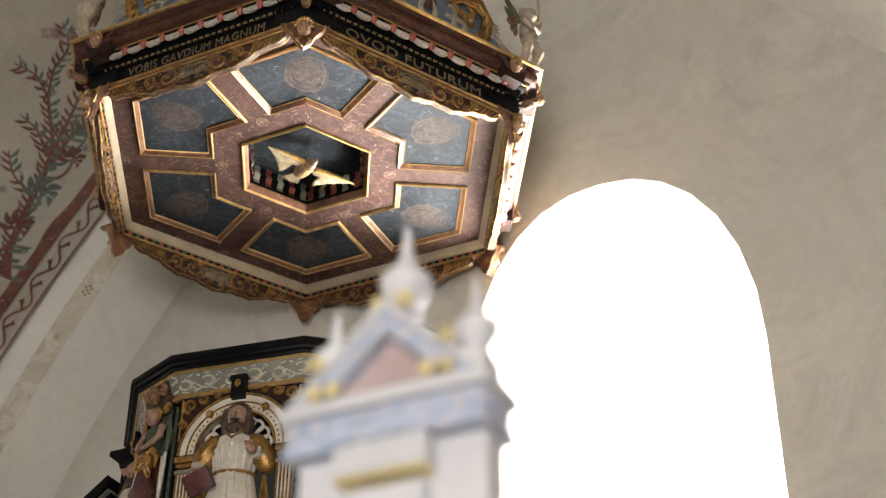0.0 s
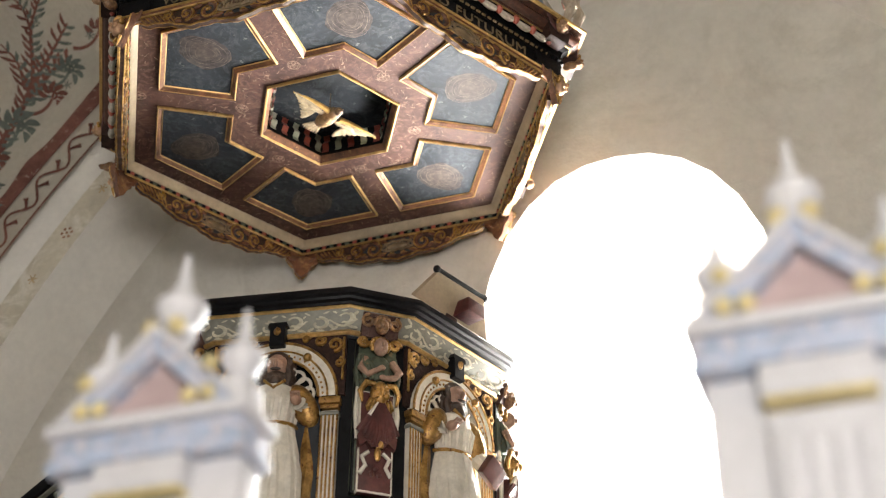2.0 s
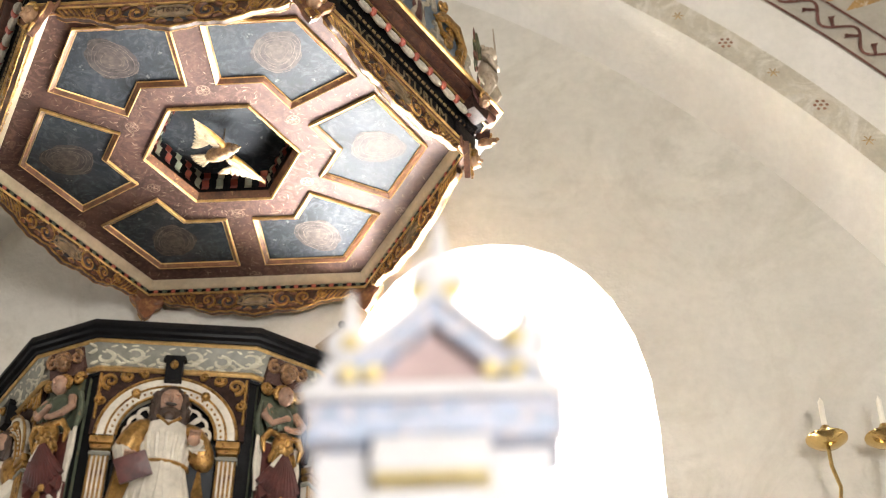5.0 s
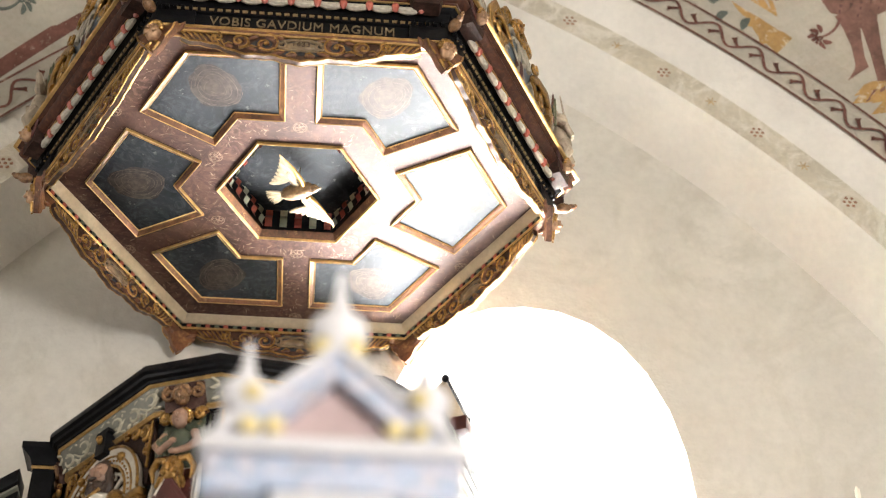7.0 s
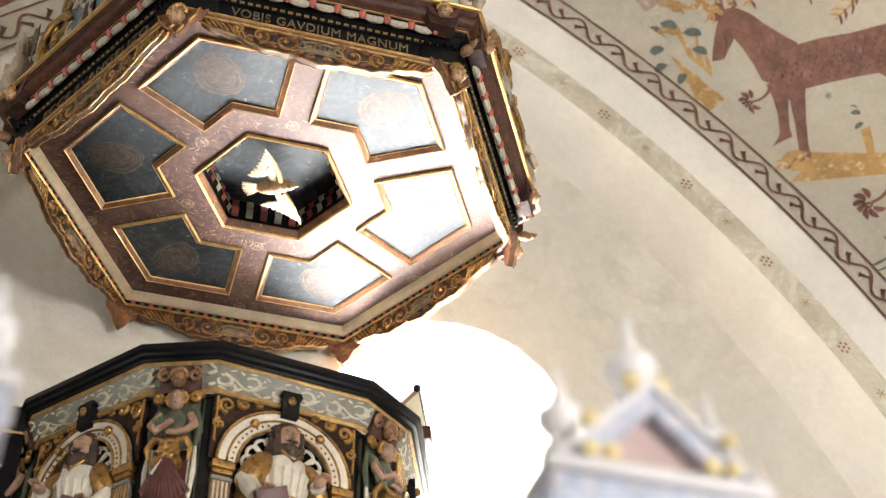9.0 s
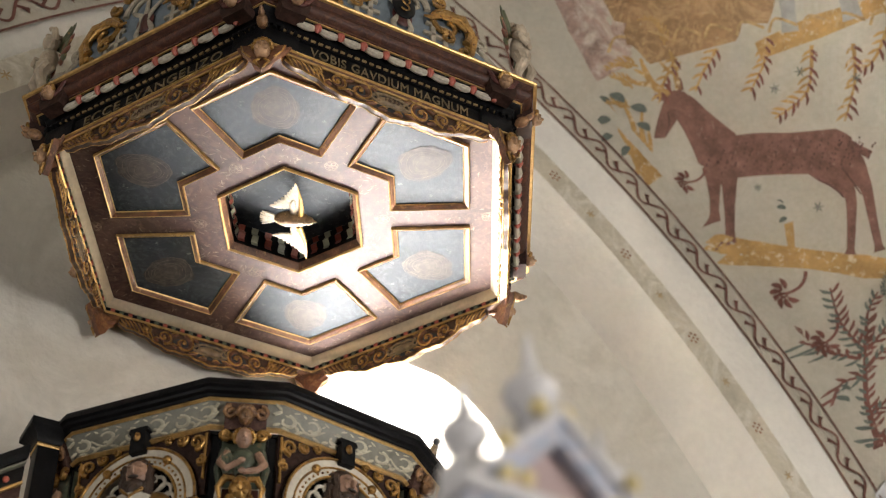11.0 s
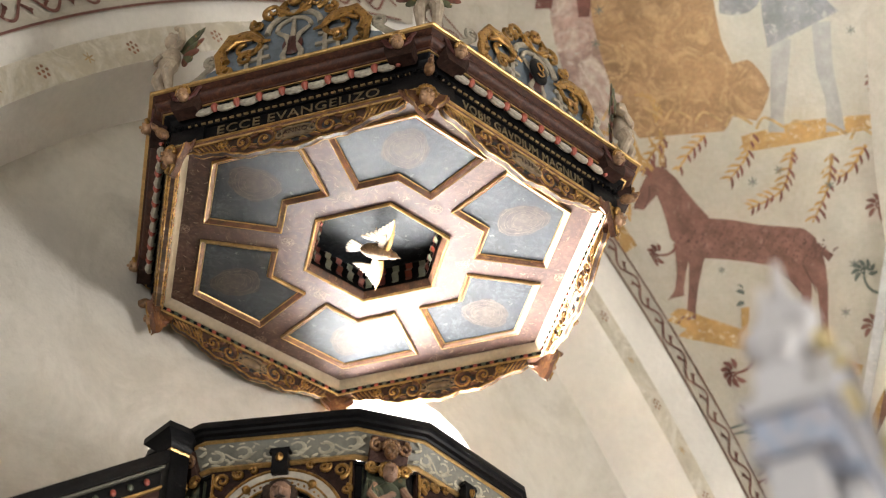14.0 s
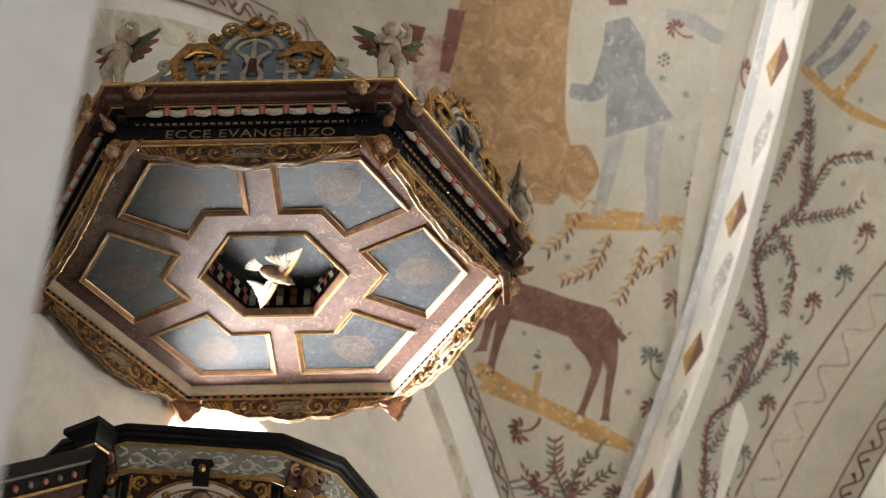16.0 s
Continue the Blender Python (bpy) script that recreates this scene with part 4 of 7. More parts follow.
for sgn in (-1, 1):
    tube(cg, [(sgn * 0.238, -0.022, 0.030), (sgn * 0.246, -0.026, 0.110), (sgn * 0.205, -0.028, 0.178), (sgn * 0.140, -0.030, 0.168), (sgn * 0.098, -0.030, 0.125), (sgn * 0.070, -0.028, 0.122)], [0.008, 0.015, 0.019, 0.016, 0.011, 0.005], 8, 0.55)
    tube(cg, [(sgn * 0.215, -0.030, 0.120), (sgn * 0.180, -0.034, 0.146), (sgn * 0.130, -0.034, 0.138)], [0.006, 0.009, 0.004], 7)
    tube(cg, [(sgn * 0.028, -0.022, 0.300), (sgn * 0.050, -0.024, 0.265), (sgn * 0.020, -0.026, 0.235), (0, -0.026, 0.225)], [0.010, 0.012, 0.009, 0.004], 7)
ball(cg, (0, -0.026, 0.300), (0.026, 0.018, 0.028), 10, 8)
ball(cg, (0, -0.044, 0.298), (0.005, 0.006, 0.008), 6, 5)
gilt_sc = part("gilt_scroll", cg, GOLD, board, "gilt carved scrolls", pose(0, -1.045 * C30, 0.166) @ CREST)
cd = bmesh.new()
ball(cd, (0, -0.018, 0.085), (0.034, 0.012, 0.046), 4, 8)
diamond = part("crest_boss", cd, DARKRED, board, "wine-red boss", pose(0, -1.045 * C30, 0.166) @ CREST)
for ob in (crest, straps, gilt_sc, diamond):
    six(ob)
ov = bmesh.new()
ball(ov, (0, -0.030, 0.125), (0.040, 0.010, 0.060), 16, 10)
oval = part("oval_shield", ov, BLACK, board, "black oval shield with a gilt monogram", pose(0, -1.045 * C30, 0.166) @ CREST)
sm = bmesh.new()
tube(sm, spiral(0, 0.142, 0.016, 0.012, -0.8, 0.65, -0.042, 10) + spiral(0, 0.110, 0.012, 0.016, math.pi * 0.5, -0.65, -0.042, 10), 0.003, 6)
part("monogram", sm, GOLD, oval, "gilt monogram stroke", pose(0, 0, 0))


# carved corner figures: one plain mesh each
PUTTO = material("pale_flesh_paint", (0.44, 0.36, 0.27), 0.5, vary=0.18, scale=16, fine=60, bump=0.2, worn=(0.26, 0.19, 0.13), worn_at=0.62)
WING_A = material("dull_red_wing_paint", (0.20, 0.07, 0.045), 0.5, vary=0.25, scale=20, fine=60, bump=0.2, worn=(0.42, 0.26, 0.09), worn_at=0.58)
WING_B = material("dull_green_wing_paint", (0.11, 0.12, 0.06), 0.5, vary=0.25, scale=20, fine=60, bump=0.2, worn=(0.42, 0.26, 0.09), worn_at=0.58)
def putto(label, m, lance=False):
    bm = bmesh.new()
    ball(bm, (0, 0, 0.215), (0.043, 0.036, 0.062), 14, 10)
    ball(bm, (0, -0.012, 0.175), (0.038, 0.034, 0.036), 12, 8)
    ball(bm, (0.004, -0.004, 0.308), (0.033, 0.034, 0.038), 14, 10)
    for j in range(9):
        a = 2 * math.pi * j / 9
        ball(bm, (0.004 + 0.029 * math.cos(a), 0.004 + 0.026 * math.sin(a), 0.325 + 0.008 * math.sin(3 * a)), 0.013, 8, 6)
    tube(bm, [(0.022, -0.008, 0.160), (0.030, -0.030, 0.105), (0.026, -0.012, 0.055), (0.030, -0.006, 0.012)], [0.028, 0.025, 0.017, 0.013], 10)
    tube(bm, [(-0.020, -0.006, 0.160), (-0.036, -0.020, 0.105), (-0.030, 0.006, 0.055), (-0.034, 0.004, 0.012)], [0.028, 0.024, 0.017, 0.013], 10)
    for x in (0.030, -0.034):
        ball(bm, (x, -0.014, 0.008), (0.014, 0.024, 0.009), 8, 6)
    tube(bm, [(0.036, -0.004, 0.258), (0.066, -0.012, 0.270), (0.070, -0.022, 0.318), (0.040, -0.026, 0.345)], [0.018, 0.016, 0.013, 0.011], 8)
    tube(bm, [(-0.036, -0.004, 0.258), (-0.060, -0.020, 0.225), (-0.034, -0.042, 0.200), (-0.004, -0.044, 0.208)], [0.018, 0.015, 0.012, 0.010], 8)
    if lance:
        tube(bm, [(0.052, -0.030, 0.30), (0.050, -0.028, 0.40), (0.060, -0.020, 0.52)], [0.006, 0.005, 0.003], 6)
    body_faces = len(bm.faces)
    for sgn in (-1, 1):
        for j in range(5):
            L = 0.125 - 0.016 * j
            an = radians(28 - 26 * j)
            c = (sgn * (0.030 + 0.5 * L * math.cos(an)), 0.030 + 0.002 * j, 0.262 + 0.5 * L * math.sin(an) - 0.004 * j)
            ball(bm, c, (L * 0.56, 0.007, 0.019), 12, 6, pose(0, 0, 0, 0, -sgn * math.degrees(an), 0))
        tube(bm, [(sgn * 0.026, 0.030, 0.262), (sgn * 0.070, 0.026, 0.292), (sgn * 0.125, 0.024, 0.312)], [0.014, 0.013, 0.006], 8)
    bm.faces.ensure_lookup_table()
    for f_ in bm.faces[body_faces:]:
        f_.material_index = 1 + (f_.index // 60) % 2
    ob = part("carved_putto_figure", bm, [PUTTO, WING_A, WING_B], None)
    ob.matrix_basis = m
    return tagged(ob, label, "carved figure", "figures on the sounding board")


for k, tz in ((3, 8), (4, -10), (5, 14), (0, -6), (2, 0), (1, 5)):
    a = radians(60 * k)
    putto("small pale carved wooden winged figure standing on the cornice", Matrix.Translation((1.03 * math.cos(a), 1.03 * math.sin(a), ZC + 0.166)) @ pose(0, 0, 0, 0, 0, 60 * k + 90 + tz), k == 0)

# dove figure hung in the opening
dv = bmesh.new()
tail, hd = Vector((-0.112, 0.040, 4.312)), Vector((0.066, -0.040, 4.290))
ax = (hd - tail).normalized()
back_way = Vector((-ax.x, -ax.y, 0)).normalized()
bd = pose(-0.004, -0.008, 4.302, 0, 0, math.degrees(math.atan2(ax.y, ax.x)))
ball(dv, (-0.004, 0, 0), (0.064, 0.033, 0.031), 16, 10)
ball(dv, (0.034, 0, 0.000), (0.036, 0.028, 0.028), 14, 8)
ball(dv, (0.066, 0, -0.006), (0.021, 0.018, 0.018), 12, 8)
lathe(dv, [(0.007, 0), (0.004, 0.010), (0.0008, 0.017)], (0.083, 0, -0.009), 8, pose(0, 0, 0, 0, 100, 0))
bmesh.ops.transform(dv, matrix=bd, verts=dv.verts)
n0 = len(dv.faces)
for j in range(7):
    q = Matrix.Rotation(radians(9 * (j - 3)), 4, "Z") @ back_way
    p0 = Vector((-0.040, 0.012, 4.308))
    ball(dv, p0 + q * 0.042, (0.044, 0.0085, 0.004), 10, 6, pose(0, 0, 0.001 * (j % 2), 0, 0, math.degrees(math.atan2(q.y, q.x))))
for tip, root in ((Vector((-0.073, -0.194, 4.312)), Vector((0.022, -0.034, 4.304))), (Vector((0.141, 0.171, 4.292)), Vector((0.038, 0.016, 4.302)))):
    d = tip - root
    for j in range(9):
        p0 = root + d * (0.10 + 0.02 * j) + back_way * 0.0045 * j
        p1 = root + d * (1 - 0.085 * j) + back_way * (0.0095 * j + 0.0006 * j * j)
        e = p1 - p0
        ball(dv, (p0 + p1) / 2 + Vector((0, 0, 0.0012 * (j % 2))), (e.length / 2, 0.0135, 0.0042), 10, 6, pose(0, 0, 0, 0, 0, math.degrees(math.atan2(e.y, e.x))))
    for j in range(6):
        p0 = root + d * (0.06 + 0.07 * j) + back_way * 0.012
        ball(dv, p0 + back_way * 0.012 + Vector((0, 0, -0.004)), (0.024, 0.011, 0.0045), 8, 6, pose(0, 0, 0, 0, 0, math.degrees(math.atan2(d.y, d.x)) + 25))
painted_faces(dv, 1, n0)
n0 = len(dv.faces)
for tip, root in ((Vector((-0.073, -0.194, 4.310)), Vector((0.022, -0.034, 4.302))), (Vector((0.141, 0.171, 4.290)), Vector((0.038, 0.016, 4.300)))):
    d = tip - root
    tube(dv, [root + d * f - back_way * 0.010 * math.sin(math.pi * f) for f in (0, 0.25, 0.5, 0.75, 1.0)], [0.013, 0.011, 0.008, 0.005, 0.002], 8)
painted_faces(dv, 2, n0)
tube(dv, [(0, 0, 4.31), (0, 0, 4.437)], 0.0022, 6)
DOVE = material("dove_brown_gilt_paint", (0.20, 0.12, 0.055), 0.5, vary=0.3, scale=30, fine=90, bump=0.3, worn=(0.42, 0.28, 0.13), worn_at=0.58)
DOVEWING = material("dove_ivory_paint", (0.29, 0.225, 0.135), 0.5, vary=0.22, scale=30, fine=90, bump=0.25, worn=(0.34, 0.19, 0.06), worn_at=0.60)
DOVEGILT = material("dove_gilt_edge", (0.50, 0.30, 0.09), 0.36, metal=0.6, vary=0.2, scale=30, fine=90, bump=0.2)
tagged(part("carved_dove_figure", dv, [DOVE, DOVEWING, DOVEGILT]), "ivory and gilt carved wooden dove hanging in the hexagonal opening", "carved figure")

# ---------- pulpit ----------
pulpit = thing("pulpit", "richly carved and painted wooden pulpit with gilt figures on the wall", "pulpit", pose(-0.036, 0.212, 0, 0, 0, 9))


def chamfered(d, s):
    """Outline of a hexagon with cut corners: way to the long sides, length of the short ones."""
    half = (d - s) / C30 / 2
    pts = []
    for k in range(6):
        a = radians(-90 + 60 * k)
        nrm, tan = Vector((math.cos(a), math.sin(a))), Vector((-math.sin(a), math.cos(a)))
        pts += [tuple(nrm * d - tan * half), tuple(nrm * d + tan * half)]
    return pts


RIM = chamfered(0.695, 0.25)
BODY_D = 0.60


def rim_ring(name, prof, mat, label=""):
    bm = bmesh.new()
    moulding(bm, RIM, prof)
    return part(name, bm, mat, pulpit, label)


rim_ring("rim_cornice", [(0.13, 3.150), (0.02, 3.168), (0.004, 3.164), (0.0, 3.156), (0.0, 3.140), (0.010, 3.134), (0.014, 3.126), (0.026, 3.121), (0.030, 3.114), (0.036, 3.112)], BLACK, "black moulded rim cornice")
rim_ring("gilt_line", [(0.034, 3.113), (0.032, 3.107), (0.038, 3.101), (0.044, 3.104)], GOLDLINE, "gilt line under the rim")
rim_ring("rim_frieze", [(0.040, 3.104), (0.048, 3.085), (0.062, 3.055), (0.076, 3.035)], FRIEZE, "grey-green frieze with pale scrollwork")
rim_ring("gilt_line", [(0.072, 3.037), (0.066, 3.028), (0.076, 3.020), (0.088, 3.024)], GOLDLINE, "gilt line under the frieze")
rim_ring("black_fillet", [(0.086, 3.022), (0.088, 3.012), (0.110, 3.010)], BLACK)
bb = bmesh.new()
out = chamfered(BODY_D, 0.20)
moulding(bb, out, [(0.0, 3.012), (0.0, 2.12), (-0.04, 2.10), (-0.05, 2.05), (0.0, 2.02), (0.12, 1.86), (0.30, 1.72), (0.42, 1.70)])
part("body", bb, BLACK, pulpit, "black painted pulpit body")
bp = bmesh.new()
lathe(bp, [(0.20, 0.0), (0.20, 0.06), (0.13, 0.10), (0.11, 0.8), (0.12, 1.5), (0.20, 1.72)], n=16)
part("post", bp, BLACK, pulpit, "plain dark post under the pulpit")

# one arched bay, facing -y
PALEFRIEZE = material("pale_frieze_paint", (0.47, 0.43, 0.32), 0.5, vary=0.2, scale=16, fine=70, bump=0.1, worn=(0.3, 0.29, 0.22), worn_at=0.6)
fz = bmesh.new()
NW = 3
tube(fz, [(-0.268 + 0.536 * j / 60, 0, 0.034 * math.sin(j / 60 * NW * 2 * math.pi)) for j in range(61)], 0.0075, 6, 0.3)
for i in range(2 * NW):
    cx = -0.268 + 0.536 * (i + 0.5) / (2 * NW)
    sg_ = 1 if i % 2 == 0 else -1
    pts = spiral(cx + 0.004, -sg_ * 0.012, 0.034, 0.004, sg_ * math.pi * 0.5, -1.2 * sg_, 0, 18)
    tube(fz, pts, [0.0115 * (1.1 - 0.75 * j / len(pts)) for j in range(len(pts))], 6, 0.3)
    for dx, dz, an, L in ((-0.034, sg_ * 0.044, 40, 0.020), (0.030, sg_ * 0.046, -30, 0.018), (0.006, -sg_ * 0.052, 10, 0.016), (-0.028, -sg_ * 0.044, -45, 0.016), (0.044, -sg_ * 0.030, 60, 0.015), (0.0, sg_ * 0.014, 30, 0.012)):
        ball(fz, (cx + dx, 0, dz), (L, 0.003, 0.0075), 8, 5, pose(0, 0, 0, 0, an * sg_, 0))
frieze_sc = part("frieze_scroll", fz, PALEFRIEZE, pulpit, "pale carved frieze scrollwork", pose(0, 0, -9))
ks = bmesh.new()
plate(ks, [(-0.030, 0.045), (-0.036, 0.030), (-0.026, 0.028), (-0.026, -0.045), (0.026, -0.045), (0.026, 0.028), (0.036, 0.030), (0.030, 0.045)], -0.050, 0.0)
key_b = part("keystone", ks, BLACK, pulpit, "black keystone bracket", pose(0, 0, -9))
kg = bmesh.new()
ball(kg, (0, -0.054, 0.008), (0.013, 0.013, 0.016), 4, 6)
key_g = part("keystone_boss", kg, GOLD, key_b, "gilt diamond boss")
av = bmesh.new()


def half_ring(bm, r0, r1, y0, y1, zc, n=22):
    rows = []
    for i in range(n + 1):
        a = math.pi * i / n
        c, s = math.cos(a), math.sin(a)
        rows.append([bm.verts.new((r * c, y, zc + r * s)) for r, y in ((r0, y1), (r0, y0), (r1, y0), (r1, y1))])
    for a, b in zip(rows, rows[1:]):
        for j in range(3):
            bm.faces.new((a[j], a[j + 1], b[j + 1], b[j]))


SPR = 2.785
half_ring(av, 0.142, 0.192, -0.030, 0.0, SPR)
archiv = part("archivolt", av, WHITE, pulpit, "ivory archivolt of the niche", pose(0, 0, -9))
ag = bmesh.new()
for r in (0.138, 0.167, 0.196):
    tube(ag, [(r * math.cos(math.pi * i / 26), -0.031, SPR + r * math.sin(math.pi * i / 26)) for i in range(27)], 0.0048 if r != 0.167 else 0.0035, 6)
for i in range(25):
    a = math.pi * (i + 0.5) / 25
    ball(ag, (0.1525 * math.cos(a), -0.031, SPR + 0.1525 * math.sin(a)), 0.0040, 6, 5)
for a in (0.95, math.pi - 0.95):
    ball(ag, (0.168 * math.cos(a), -0.034, SPR + 0.168 * math.sin(a)), 0.014, 10, 8)
arch_gold = part("archivolt_gilding", ag, GOLD, pulpit, "gilt beads of the archivolt", pose(0, 0, -9))
sp = bmesh.new()
for sgn in (-1, 1):
    pts = [(sgn * 0.215, 3.005), (sgn * 0.215, SPR + 0.01)] + [(sgn * 0.194 * math.cos(a), SPR + 0.194 * math.sin(a)) for a in [0.05 + (math.pi / 2 - 0.10) * i / 10 for i in range(11)]] + [(sgn * 0.01, 3.005)]
    plate(sp, pts if sgn < 0 else pts[::-1], -0.012, 0.0)
spand = part("spandrel", sp, DARKWOOD, pulpit, "dark brown spandrel", pose(0, 0, -9))
spand_gs = []
for sgn in (-1, 1):
    sg = bmesh.new()
    for cx, cz, r, a0, tr in ((0.178, 0.185, 0.026, -1.6, 1.4), (0.130, 0.202, 0.016, 0.5, -1.4), (0.196, 0.120, 0.015, 1.5, -1.3), (0.085, 0.210, 0.010, 0.0, 1.3)):
        pts = spiral(sgn * cx, SPR + cz, r, 0.004, a0 if sgn > 0 else math.pi - a0, sgn * tr, -0.017, 16)
        tube(sg, pts, [0.0068 * (1.15 - 0.6 * j / len(pts)) for j in range(len(pts))], 6)
    tube(sg, [(sgn * 0.207, -0.016, SPR + 0.06 + 0.15 * j / 8 + 0.004 * math.sin(j * 2)) for j in range(9)], 0.0045, 6)
    spand_gs.append(part("spandrel_scroll", sg, GOLD, pulpit, "gilt carved foliage", pose(0, 0, -9)))
spand_g, spand_h = spand_gs
pl = bmesh.new()
box(pl, -0.028, 0.028, -0.022, 0.0, 2.12, SPR - 0.05, 0.002)
pilaster = part("pilaster", pl, WHITE, pulpit, "ivory fluted pilaster", pose(0, 0, -9))
pg = bmesh.new()
for x in (-0.026, -0.013, 0.0, 0.013, 0.026):
    tube(pg, [(x, -0.022, 2.14), (x, -0.023, SPR - 0.055)], 0.0036, 6)
pil_g = part("pilaster_gilding", pg, GOLD, pilaster, "gilt flutes")
cp = bmesh.new()
box(cp, -0.036, 0.036, -0.036, 0.0, SPR - 0.028, SPR - 0.004, 0.004)
box(cp, -0.031, 0.031, -0.029, 0.0, SPR - 0.044, SPR - 0.030, 0.003)
capital = part("capital", cp, GOLD, pulpit, "gilt capital", pose(0, 0, -9))
cq = bmesh.new()
box(cq, -0.033, 0.033, -0.030, 0.0, SPR - 0.068, SPR - 0.056, 0.002)
neck = part("capital_neck", cq, FRIEZE, capital, "grey necking")
nb = bmesh.new()
half_ring(nb, 0.0005, 0.140, 0.003, 0.006, SPR)
box(nb, -0.140, 0.140, -0.004, 0.006, 2.12, SPR)
niche = part("niche_ground", nb, BAY, pulpit, "dark blue niche ground", pose(0, 0, -9))
sh_ = bmesh.new()
for i in range(9):
    a = math.pi * (i + 0.5) / 9
    d = Vector((math.cos(a), 0, math.sin(a)))
    o = Vector((0, -0.016, SPR))
    side = Vector((-d.z, 0, d.x))
    loop = []
    for j in range(13):
        b_ = -1.25 + 2.5 * j / 12
        loop.append(o + d * (0.098 + 0.024 * math.cos(b_)) + side * 0.024 * math.sin(b_))
    tube(sh_, [o + d * 0.035] + loop + [o + d * 0.035], 0.0055, 6, 0.8)
shell = part("niche_shell", sh_, WHITE, pulpit, "pale carved shell flutes", pose(0, 0, -9))
protos = (frieze_sc, key_b, archiv, arch_gold, spand, spand_g, spand_h, niche, shell)
SEEN = (-1, 0, 1, 2, -2)
for n_, k in enumerate(SEEN):
    base = turn(k) @ pose(0, -BODY_D, 0)
    for ob in protos:
        mm = base
        if ob is frieze_sc:
            mm = turn(k) @ pose(0, -0.637, 3.068, 24) @ Matrix.Diagonal((1, 1, 0.60, 1))
        if ob in (archiv, arch_gold, spand, spand_g, spand_h, niche, shell):
            mm = base @ Matrix.Translation((0, 0, SPR)) @ Matrix.Scale(1.08, 4) @ Matrix.Translation((0, 0, -SPR))
        if ob is key_b:
            mm = turn(k) @ pose(0, -0.605, 3.022)
        if n_ == 0:
            ob.matrix_basis = mm
        else:
            c = again(ob, mm)
            if ob is key_b:
                g_ = new("keystone_boss", key_g.data)
                g_.parent = c
                tagged(g_, key_g["label"])
    for sgn in (-1, 1):
        mp = base @ pose(sgn * 0.188, 0, 0)
        if n_ == 0 and sgn < 0:
            pilaster.matrix_basis = mp
            capital.matrix_basis = mp
        else:
            for src, sub in ((pilaster, pil_g), (capital, neck)):
                c = again(src, mp)
                g_ = new(sub.name.split(".")[0], sub.data)
                g_.parent = c
                tagged(g_, sub["label"])


